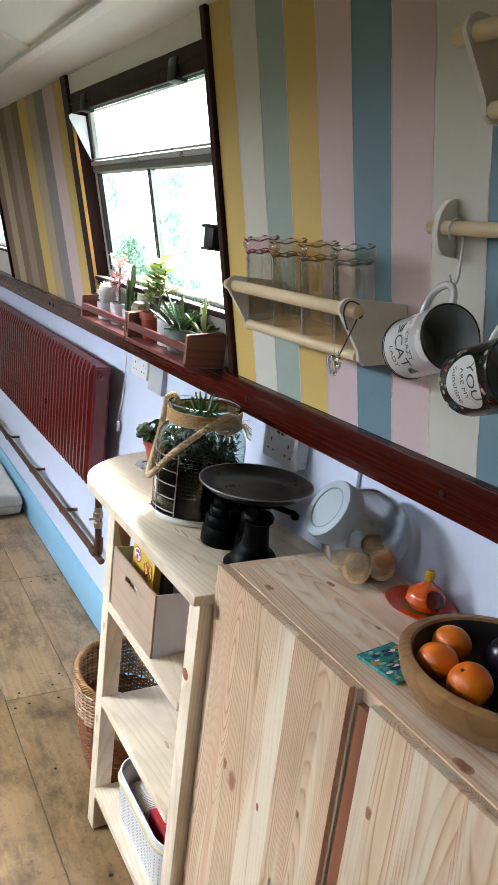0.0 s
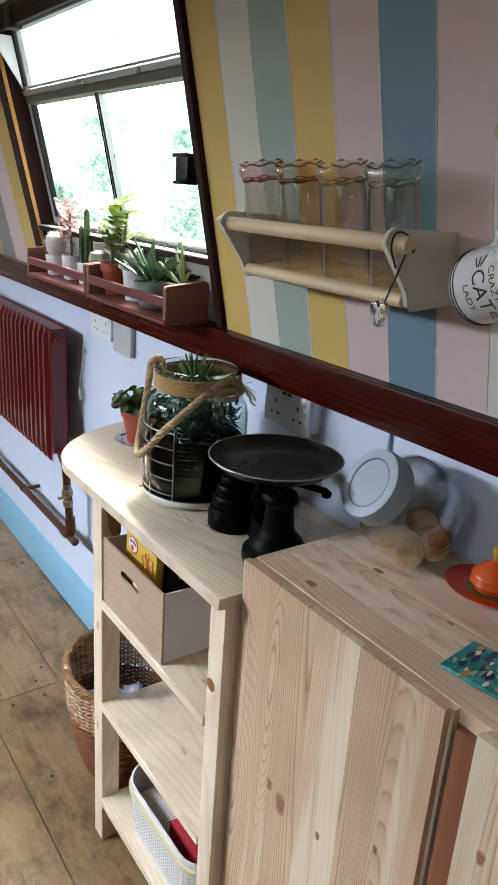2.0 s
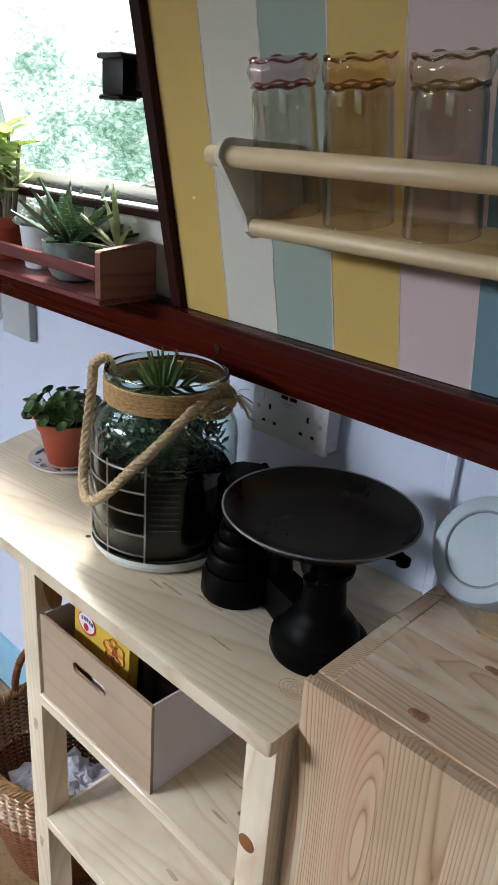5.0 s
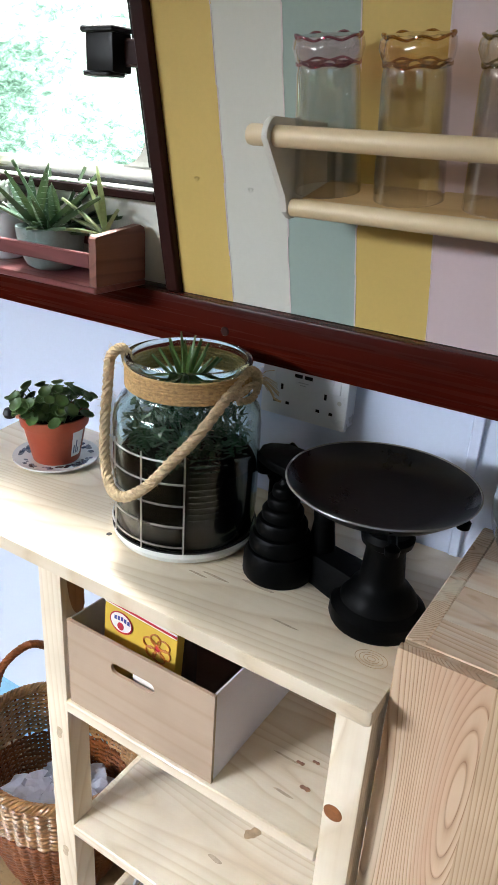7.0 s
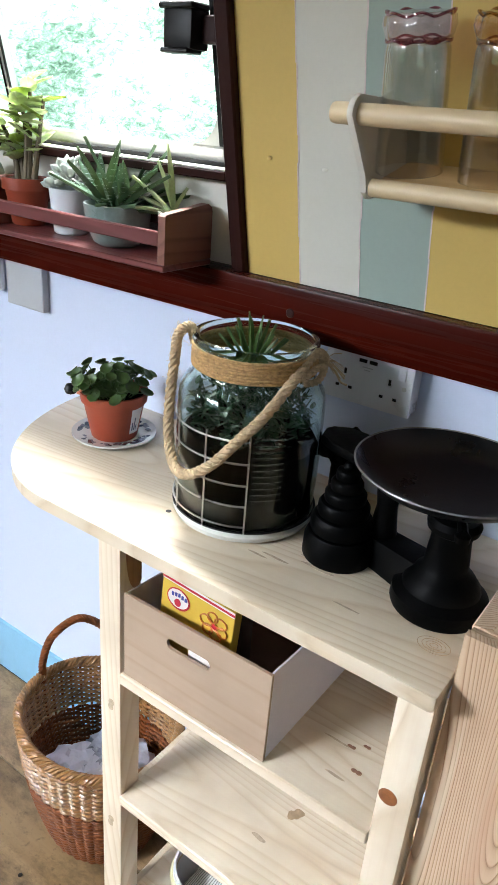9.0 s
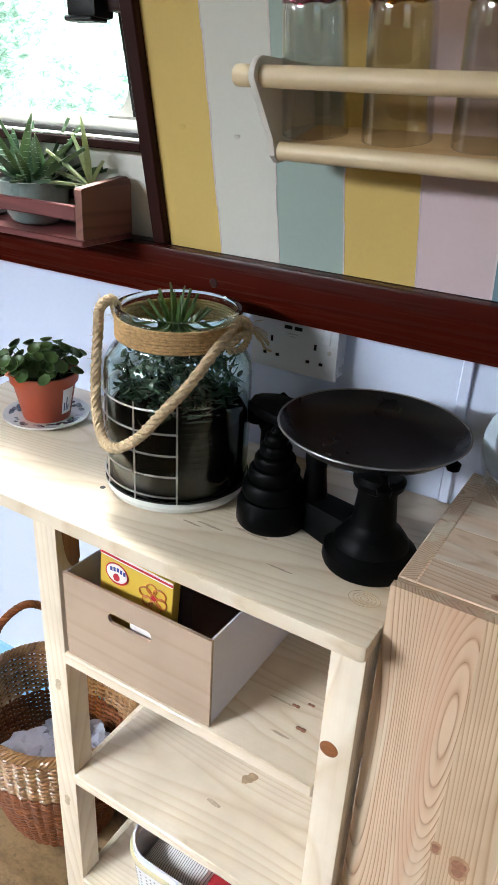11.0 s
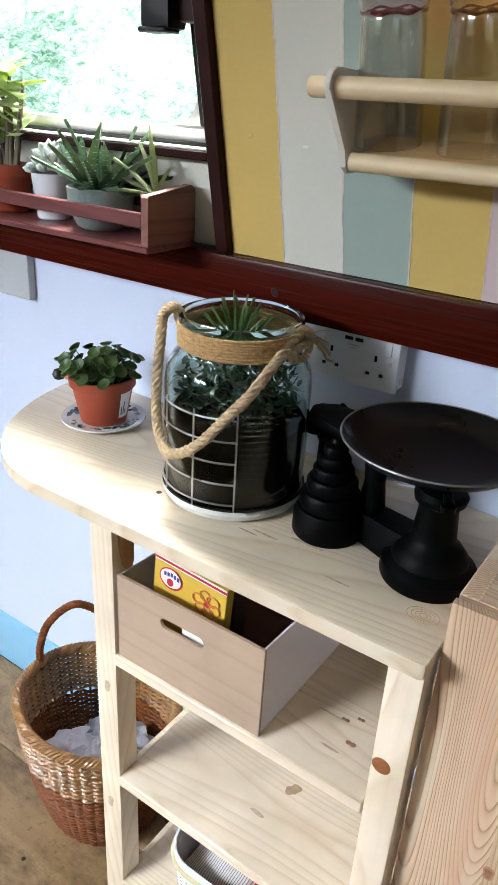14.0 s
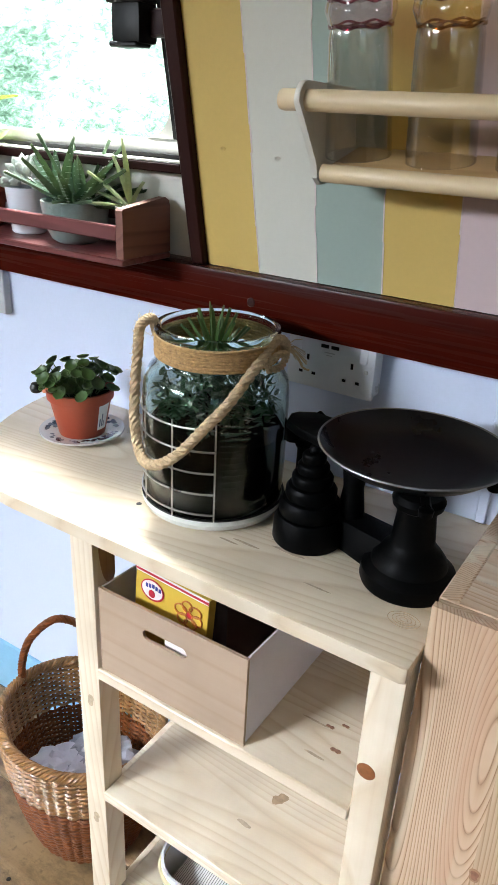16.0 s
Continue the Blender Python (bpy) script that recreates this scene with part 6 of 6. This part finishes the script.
M1, fr1, ax1, b1, up1 = enamel_mug("enamel_mug", (0.70, 0.618, 1.508), (-0.22, -0.93, 0.3), 0.0455, 0.118, (0.745, 0.665, 1.635), "white enamel mug with black lettering, hanging", enamel)
face = toward(fr1, (0.0, 0.0, 1.56))
for h in (0.007, 0.012):
    part("base_ring", tube([fr1 @ Vector((0.0459 * math.cos(a), 0.0459 * math.sin(a), h)) for a in [2 * math.pi * i / 56 for i in range(56)]], 0.0007, 5, closed=True), black_ink, M1, "black painted line")
part("lettering", bent_word("CAT", 0.031, fr1, 0.0459, 0.056, face, 0.85), black_ink, M1)
part("lettering", bent_word("CRAZY", 0.0135, fr1, 0.0459, 0.078, face - 0.1), black_ink, M1)
part("lettering", bent_word("LADY", 0.0135, fr1, 0.0459, 0.034, face + 0.1), black_ink, M1)
for s in (-1, 1):
    for k in (-1, 0, 1):
        a0, a1 = face + s * 0.62, face + s * 0.9
        pts = [fr1 @ Vector((0.046 * math.cos(a0 + (a1 - a0) * t_), 0.046 * math.sin(a0 + (a1 - a0) * t_), 0.056 + k * (0.003 + 0.006 * t_))) for t_ in (0, 0.33, 0.66, 1)]
        part("whisker", tube(pts, 0.0006, 4), black_ink, M1)
part("hook", tube(smooth_path([(rx - 0.004, 0.706, rz - 0.018), (rx - 0.0135, 0.706, rz), (rx, 0.705, rz + 0.0135), (rx + 0.0135, 0.702, rz + 0.002), (rx + 0.01, 0.694, rz - 0.04), (rx + 0.004, 0.686, rz - 0.072), (rx - 0.01, 0.682, rz - 0.078), (rx - 0.016, 0.684, rz - 0.066)], 6), 0.0018, 7), enamel, M1, "white wire hook")

floral, n_, l_, b_ = nodes_of("dark_floral_enamel")
vo = n_.new("ShaderNodeTexVoronoi")
vo.inputs["Scale"].default_value = 120
l_.new(mapped(n_, l_, (1, 1, 1)), vo.inputs["Vector"])
sepc = n_.new("ShaderNodeSeparateColor")
l_.new(vo.outputs["Color"], sepc.inputs["Color"])
hue = ramp(n_, l_, sepc.outputs["Red"], (0.0, (0.01, 0.012, 0.012)), (0.4, (0.04, 0.08, 0.03)), (0.56, (0.42, 0.04, 0.06)), (0.72, (0.7, 0.62, 0.48)), (0.88, (0.1, 0.28, 0.38)))
edge = ramp(n_, l_, vo.outputs["Distance"], (0.3, (1, 1, 1)), (0.5, (0.02, 0.02, 0.02)))
l_.new(mixed(n_, l_, hue, edge, 1.0, "MULTIPLY"), b_.inputs["Base Color"])
b_.inputs["Roughness"].default_value = 0.25
M2, fr2, ax2, b2, up2 = enamel_mug("floral_mug", (0.66, 0.459, 1.492), (-0.3, -0.9, 0.3), 0.0455, 0.118, (0.735, 0.53, 1.62), "dark floral enamel mug with a white lettered panel, hanging", floral)
face2 = toward(fr2, (0.0, 0.0, 1.56))
bm = bmesh.new()
PR = 0.0464
cen = bm.verts.new(fr2 @ Vector((PR * math.cos(face2), PR * math.sin(face2), 0.062)))
grid_pts = []
RK = [k / 8 for k in range(1, 9)]
for ringk in RK:
    grid_pts.append([bm.verts.new(fr2 @ Vector((PR * math.cos(face2 + 0.8 * ringk * math.cos(a)), PR * math.sin(face2 + 0.8 * ringk * math.cos(a)), 0.062 + 0.038 * ringk * math.sin(a)))) for a in [2 * math.pi * i / 36 for i in range(36)]])
for i in range(36):
    j = (i + 1) % 36
    bm.faces.new((cen, grid_pts[0][i], grid_pts[0][j]))
    for ga, gb in zip(grid_pts, grid_pts[1:]):
        bm.faces.new((ga[i], gb[i], gb[j], ga[j]))
part("panel", bm, enamel, M2, "white oval panel")
part("lettering", bent_word("YOU", 0.024, fr2, 0.0469, 0.083, face2), black_ink, M2)
part("lettering", bent_word("ARE MY", 0.012, fr2, 0.0469, 0.064, face2), black_ink, M2)
part("lettering", bent_word("Sunshine", 0.014, fr2, 0.0469, 0.046, face2), black_ink, M2)
part("hook", tube(smooth_path([(rx - 0.0135, 0.55, rz), (rx, 0.549, rz + 0.0135), (rx + 0.0135, 0.546, rz + 0.002), (rx + 0.01, 0.54, rz - 0.04), (rx + 0.004, 0.535, rz - 0.072), (rx - 0.01, 0.534, rz - 0.078)], 6), 0.0018, 7), enamel, M2, "white wire hook")

# small screws in the painted boards
for y, z in ((1.345, 1.445), (1.435, 1.452)):
    part("screw_head", lathe([(0, 0.001), (0.004, 0.0006), (0.0048, 0)], 12, (wall_x(z), y, z), (-1, 0, 0.218)), paint_white if y < 1.388 else paint_yellow, wall_upper)

# ---- on the sideboard ----
CZT = CT + 0.0006
# biscuit jar that lies back on its flat side
lid_c = Vector((0.738, 0.878, 1.158))
ax = Vector((-0.80, 0.16, 0.50)).normalized()
jb = lid_c - ax * 0.165
CJ = thing("biscuit_jar", (0.82, 0.855, CZT), "tilted glass biscuit jar with grey lid, part full", "jar")
prof_o = [(0, 0.0), (0.05, 0.001), (0.067, 0.008), (0.082, 0.034), (0.086, 0.066), (0.078, 0.1), (0.06, 0.122), (0.0525, 0.13), (0.0525, 0.15), (0.0505, 0.15)]
prof_i = [(0.0495, 0.13), (0.057, 0.119), (0.0745, 0.098), (0.0825, 0.066), (0.0785, 0.036), (0.064, 0.012), (0.048, 0.006), (0, 0.005)]
part("glass", lathe(prof_o + prof_i, 64, jb, ax), thin_glass("biscuit_jar_glass", (0.955, 0.97, 0.975), 2.4), CJ, "clear rounded glass")
lidm = plain("satin_grey_lid", (0.34, 0.41, 0.47), 0.5, 0.0, vary=0.08)
lid = part("lid", lathe([(0.0535, 0.128), (0.0575, 0.128), (0.059, 0.131), (0.059, 0.158), (0.0565, 0.1635), (0.05, 0.1655), (0.042, 0.1655), (0.0405, 0.1635), (0.04, 0.1632), (0.038, 0.1635), (0.0, 0.1645)], 56, jb, ax), lidm, CJ, "satin grey lid")
part("lid_groove", tube([jb + ax * 0.1642 + ax.to_track_quat("Z", "Y").to_matrix() @ Vector((0.0405 * math.cos(a), 0.0405 * math.sin(a), 0)) for a in [2 * math.pi * i / 56 for i in range(56)]], 0.0016, 6, closed=True), plain("groove_shadow_grey", (0.2, 0.23, 0.26), 0.6), lid)
bisc = plain("baked_biscuit", (0.56, 0.38, 0.19), 0.8, vary=0.5, scale=50, bump=0.8, fine=240)
g = random.Random(3)
for x_, y_, z_, n in ((0.779, 0.818, 1.056, (-0.75, -0.6, 0.35)), (0.826, 0.806, 1.062, (-0.6, -0.75, 0.35)), (0.788, 0.826, 1.058, (-0.75, -0.6, 0.4)), (0.834, 0.815, 1.064, (-0.6, -0.75, 0.4)), (0.812, 0.848, 1.044, (0.1, -0.1, 1)), (0.84, 0.84, 1.075, (-0.3, -0.45, 0.85)), (0.838, 0.846, 1.084, (-0.25, -0.4, 0.9)), (0.79, 0.862, 1.05, (-0.4, 0.2, 0.9)), (0.782, 0.856, 1.06, (-0.4, 0.1, 0.9))):
    spot_ = Vector((x_, y_, z_))
    B = thing("biscuit", spot_, "round pale baked biscuit in the glass jar", "biscuit", "biscuits in the jar")
    part("disc", lathe([(0, -0.004), (0.0235, -0.004), (0.026, -0.0015), (0.0255, 0.002), (0.022, 0.0036), (0.006, 0.003), (0, 0.0034)], 26, spot_, n, wobble=lambda a, h: 1 + 0.02 * math.cos(11 * a)), bisc, B)
    q_ = Vector(n).to_track_quat("Z", "Y").to_matrix()
    part("stamped_line", tube([spot_ + q_ @ Vector((0.017 * math.cos(a), 0.017 * math.sin(a), 0.0036)) for a in [2 * math.pi * k / 24 for k in range(24)]], 0.0009, 4, closed=True), bisc, B)

# red plate with an orange ceramic pot
red_glaze = plain("red_orange_glaze", (0.5, 0.045, 0.012), 0.15, vary=0.3, scale=20, coat=0.6)
orange_glaze = plain("orange_glaze", (0.62, 0.09, 0.012), 0.12, vary=0.12, scale=12, coat=0.7)
pc = Vector((0.8435, 0.710, CZT))
PL = thing("red_plate", pc, "red-orange glazed ceramic plate by the wall", "plate")
part("dish", lathe([(0, 0), (0.035, 0), (0.058, 0.008), (0.0595, 0.0105), (0.057, 0.0105), (0.036, 0.0035), (0, 0.003)], 48, pc, wobble=lambda a, h: 1.06 - 0.06 * math.cos(2 * a)), red_glaze, PL)
part("glaze_centre", lathe([(0, 0.0036), (0.026, 0.0036), (0.033, 0.0034), (0.0, 0.0031)], 32, pc), plain("olive_brown_glaze", (0.16, 0.1, 0.02), 0.2, vary=0.4, coat=0.5), PL)
oc = pc + Vector((0.004, -0.004, 0.0042))
GP = thing("ceramic_garlic_pot", oc, "orange glazed ceramic pot with side opening and yellow knob", "pot")
side = [(0, 0), (0.018, 0), (0.029, 0.0035), (0.035, 0.0135), (0.0325, 0.0265), (0.022, 0.038), (0.012, 0.0435), (0.0075, 0.049), (0, 0.051)]
side = [tuple(p + (q - p) * k / 6 for p, q in zip(u, v)) for u, v in zip(side, side[1:]) for k in range(6)] + [side[-1]]
bm = lathe(side, 120, oc)
hole_dir = Vector((-0.2, -0.95, 0.3)).normalized()
centre = oc + Vector((0, 0, 0.019))
gone = [f for f in bm.faces if (f.calc_center_median() - centre).normalized().dot(hole_dir) > 0.84]
bmesh.ops.delete(bm, geom=gone, context="FACES")
part("body", bm, orange_glaze, GP)
part("inside", lathe([(0, 0.002), (0.026, 0.0055), (0.0325, 0.0135), (0.03, 0.0255), (0.0195, 0.036), (0, 0.042)], 32, oc), plain("dark_red_inside", (0.12, 0.012, 0.008), 0.3), GP)
part("knob", lathe([(0.006, 0.048), (0.0075, 0.054), (0.009, 0.061), (0.0075, 0.068), (0, 0.07)], 20, oc), plain("mustard_glaze", (0.55, 0.3, 0.02), 0.2, coat=0.5), GP, "mustard yellow knob")

# patterned tile
tc_ = Vector((0.678, 0.586, CZT))
TL = thing("tile_coaster", tc_, "teal patterned ceramic tile coaster on the sideboard", "coaster")


def turned(bm_, deg, c):
    bmesh.ops.rotate(bm_, verts=bm_.verts, cent=c, matrix=Matrix.Rotation(radians(deg), 3, "Z"))
    return bm_


part("tile", turned(box(tc_.x - 0.04, tc_.x + 0.04, tc_.y - 0.04, tc_.y + 0.04, CZT, CZT + 0.006, 0.001), 8, tc_), plain("teal_glaze", (0.035, 0.27, 0.27), 0.25, vary=0.6, scale=70, coat=0.4), TL)
g = random.Random(8)
for mat_, cnt in ((plain("pale_green_glaze", (0.35, 0.5, 0.3), 0.25), 9), (plain("ochre_glaze", (0.5, 0.3, 0.08), 0.25), 8), (plain("navy_glaze", (0.015, 0.03, 0.07), 0.25), 10), (white_ink, 6)):
    bm = bmesh.new()
    for i in range(cnt):
        c = tc_ + Vector((g.uniform(-0.034, 0.034), g.uniform(-0.034, 0.034), 0.0062 + 0.0001 * i))
        s = g.uniform(0.003, 0.008)
        a0 = g.uniform(0, 3)
        bm.faces.new([bm.verts.new(c + Vector((s * math.cos(a + a0) * 1.5, s * math.sin(a + a0) * g.uniform(0.4, 0.8), 0))) for a in [2 * math.pi * k / 7 for k in range(7)]])
    part("glaze_pattern", turned(bm, 8, tc_), mat_, TL, kind="stuff")

# wooden bowl with fruit
bc = Vector((0.732, 0.443, CZT))
BW = thing("wooden_bowl", bc, "turned wooden fruit bowl with dark inside", "bowl")
part("shell", lathe([(0, 0), (0.075, 0), (0.09, 0.004), (0.115, 0.022), (0.131, 0.045), (0.1385, 0.068), (0.1385, 0.074), (0.134, 0.0775), (0.124, 0.0775), (0.1205, 0.074)], 72, bc, wobble=lambda a, h: 1 + 0.012 * math.cos(2 * a + 0.6)), bowl_wood, BW)
part("inside", lathe([(0.1205, 0.0742), (0.117, 0.062), (0.108, 0.042), (0.09, 0.022), (0.06, 0.013), (0, 0.011)], 64, bc, wobble=lambda a, h: 1 + 0.012 * math.cos(2 * a + 0.6)), dark_inside, BW, "dark stained hollow")
peel, n_, l_, b_ = nodes_of("orange_peel")
l_.new(ramp(n_, l_, noise_node(n_, l_, mapped(n_, l_, (1, 1, 1), 9.0), 25, 3), (0.3, (0.60, 0.115, 0.002)), (0.75, (0.76, 0.19, 0.006))), b_.inputs["Base Color"])
b_.inputs["Roughness"].default_value = 0.38
bumped(n_, l_, b_, noise_node(n_, l_, mapped(n_, l_, (1, 1, 1)), 330, 2), 0.35, 0.0015)
skin_dark = plain("dark_plum_skin", (0.012, 0.008, 0.02), 0.3, vary=0.4, scale=30)


def fruit(name, at_, r, mat_, label, cat, squash=0.93, axis=(0.1, -0.2, 1)):
    at_ = Vector(at_)
    f = thing(name, at_ - Vector((0, 0, r)), label, cat, "fruit in the bowl")
    pr = [(r * math.sin(math.pi * i / 20), -r * squash * math.cos(math.pi * i / 20) * (1 - 0.05 * (i > 18))) for i in range(21)]
    pr[0], pr[-1] = (0, pr[0][1] + 0.001), (0, pr[-1][1] - 0.0025)
    part("body", lathe(pr, 32, at_, axis), mat_, f)
    a_ = Vector(axis).normalized()
    part("stem_button", lathe([(0, 0.0014), (0.002, 0.001), (0.0027, -0.0015)], 10, at_ + a_ * (r * squash - 0.0018), a_), leaf_dark if mat_ is peel else bark, f)


fruit("orange", (0.727, 0.531, CZT + 0.057), 0.028, peel, "ripe orange in the wooden bowl", "orange", axis=(0.5, 0.3, 0.8))
fruit("orange", (0.666, 0.498, CZT + 0.061), 0.028, peel, "ripe orange in the wooden bowl", "orange", axis=(0.2, 0.5, 0.8))
fruit("orange", (0.666, 0.439, CZT + 0.063), 0.0295, peel, "ripe orange in the wooden bowl", "orange", axis=(-0.5, 0.2, 0.8))
fruit("plum", (0.780, 0.476, CZT + 0.056), 0.029, skin_dark, "dark plum in the wooden bowl", "plum", 1.05)
fruit("plum", (0.753, 0.416, CZT + 0.056), 0.029, skin_dark, "dark plum in the wooden bowl", "plum", 1.05)
fruit("plum", (0.718, 0.363, CZT + 0.058), 0.029, plain("purple_skin", (0.05, 0.012, 0.03), 0.3), "purple plum in the wooden bowl", "plum", 1.05)
fruit("plum", (0.793, 0.406, CZT + 0.056), 0.029, skin_dark, "dark plum in the wooden bowl", "plum", 1.05)

# ---- wicker basket ----
BK = thing("wicker_basket", (0.725, 1.69, 0), "round wicker basket with hoop handle and grey paper", "basket")
willow = plain("pale_willow", (0.33, 0.165, 0.055), 0.42, vary=0.6, scale=40, bump=0.4, coat=0.1)
willow_red = plain("red_brown_willow", (0.2, 0.058, 0.013), 0.55, vary=0.6, scale=40, bump=0.4)
willow_red.node_tree.nodes["Principled BSDF"].inputs["Specular IOR Level"].default_value = 0.2
BH = 0.319


def basket_at(a, h, out=0.0):
    f = (h / BH) ** 0.75
    k = 1 + 0.06 * math.sin(math.pi * h / BH)
    rx_, ry_ = (0.105 + 0.05 * f) * k + out, (0.122 + 0.061 * f) * k + out
    return Vector((0.725 + rx_ * math.cos(a), 1.69 + ry_ * math.sin(a), h))


STAKES = 44
for i in range(STAKES):
    a = 2 * math.pi * i / STAKES
    part("stake", tube([basket_at(a, h) for h in (0.004, 0.08, 0.16, 0.24, BH - 0.004)], 0.0032, 5), willow_red, BK)
for nm, mat_, h0, h1, swing, thick in (("lower_weave", willow_red, 0.006, 0.192, 0.0042, 0.0037), ("upper_weave", willow, 0.198, 0.306, 0.005, 0.0037)):
    bm = bmesh.new()
    rows_ = int((h1 - h0) / 0.0058)
    for r_ in range(rows_):
        h = h0 + (h1 - h0) * r_ / rows_
        n_seg = STAKES * 4
        tube([basket_at(2 * math.pi * i / n_seg, h + 0.0008 * math.sin(i * 1.7 + r_), swing * math.cos(math.pi * (i / 4 + r_))) for i in range(n_seg)], thick, 5, bm, True)
    part(nm, bm, mat_, BK, kind="stuff")
bm = bmesh.new()
for s in range(5):
    turn = [2 * math.pi * (i * 22 / 200 + s / 5) for i in range(200)]
    tube([basket_at(2 * math.pi * i / 200, BH - 0.004 + 0.008 * math.sin(q), 0.008 * math.cos(q)) for i, q in enumerate(turn)], 0.0042, 5, bm, True)
part("braided_rim", bm, willow, BK, "braided pale willow rim")
bm = bmesh.new()
bm.faces.new([bm.verts.new(basket_at(2 * math.pi * k / 40, 0.004)) for k in range(40)])
part("base", bm, willow_red, BK)
ha, hb = basket_at(1.58, BH - 0.02), basket_at(0.5, BH - 0.02)
hm = (ha + hb) / 2
part("handle", rope([ha, ha + Vector((0.004, 0.0, 0.06)), ha.lerp(hb, 0.16) + Vector((0, 0.0, 0.125)), hm + Vector((0, 0, 0.162)), ha.lerp(hb, 0.84) + Vector((0, 0.0, 0.125)), hb + Vector((-0.004, 0, 0.06)), hb], 0.009, 13, 4), willow_red, BK, "twisted willow hoop handle")
PP = thing("crumpled_paper", (0.725, 1.69, 0.12), "crumpled grey paper and plastic in the basket", "paper")
g = random.Random(14)
for i in range(9):
    c = Vector((0.725 + g.uniform(-0.06, 0.06), 1.69 + g.uniform(-0.08, 0.08), 0.165 + g.uniform(-0.01, 0.03)))
    bm = bmesh.new()
    bmesh.ops.create_icosphere(bm, subdivisions=3, radius=0.05)
    off = Vector((i * 3.1, 0, 0))
    for v in bm.verts:
        k = 1 + 0.9 * (abs(noise.noise(v.co * 26 + off)) - 0.25) + 0.3 * noise.noise(v.co * 60 + off)
        v.co = Vector((v.co.x * k, v.co.y * k, v.co.z * k * 0.7)) + c
    part("paper_ball", bm, (plain("grey_paper", (0.42, 0.43, 0.5), 0.7, vary=0.2), card)[i % 4 == 0], PP, smooth=False)
part("bin_liner", lathe([(0, 0.0), (0.10, 0.002), (0.115, 0.012), (0.11, 0.02), (0, 0.01)], 30, (0.725, 1.69, 0.1)), plain("dark_grey_liner", (0.08, 0.08, 0.1), 0.4), PP)

# ---- far end: white cushion on the floor ----
CU = thing("floor_cushion", (0.42, 4.05, 0), "long white padded floor cushion lying by the wall", "cushion")
bm = box(0.02, 0.868, 3.74, 4.62, 0.001, 0.125, 0.045, 5)
bmesh.ops.subdivide_edges(bm, edges=[e for e in bm.edges if e.calc_length() > 0.1], cuts=6, use_grid_fill=True)
for v in bm.verts:
    if v.co.z > 0.06:
        v.co.z += 0.012 * noise.noise(v.co * 6)
part("pad", bm, plain("off_white_cotton", (0.62, 0.59, 0.53), 0.9, vary=0.12, scale=9, bump=0.4, fine=400), CU)
part("piping", tube([(x_, y_, 0.064) for x_, y_ in rounded(0.017, 0.871, 3.737, 4.623, 0.05)], 0.005, 6, closed=True), plain("cream_piping", (0.5, 0.46, 0.38), 0.9), CU)

# ---- floorboards ----
random.seed(4)
edges = [0.886, 0.685, 0.448, 0.215, -0.02, -0.25, -0.48, -0.72, -0.95, -1.149]
for a, b in zip(edges, edges[1:]):
    cuts = [Y0] + sorted(random.uniform(-0.9, 5.8) for _ in range(3)) + [Y1]
    if abs(a - 0.685) < 0.01:
        cuts = [Y0, 0.3, 2.1, 2.98, 4.4, Y1]
    if abs(a - 0.886) < 0.01:
        cuts = [Y0, 0.6, 2.99, 5.0, Y1]
    for c, d in zip(cuts, cuts[1:]):
        part("floorboard", box(b + 0.0012, a - 0.0012, c + 0.0008, d - 0.0008, -0.0118, random.uniform(-0.0008, 0.0), 0.0015), floor_wood, floor)
nail = plain("dark_nail_head", (0.03, 0.025, 0.02), 0.5, 0.6)
for x, y in ((0.62, 2.06), (0.52, 2.06), (0.62, 2.14), (0.5, 2.13), (0.73, 2.95), (0.8, 2.95), (0.47, 2.05), (0.42, 2.12), (0.36, 2.06), (0.66, 2.2), (0.52, 1.72), (0.4, 1.3), (0.55, 1.29)):
    part("nail", lathe([(0, 0.0008), (0.004, 0.0006), (0.005, 0)], 10, (x, y, 0)), nail, floor)
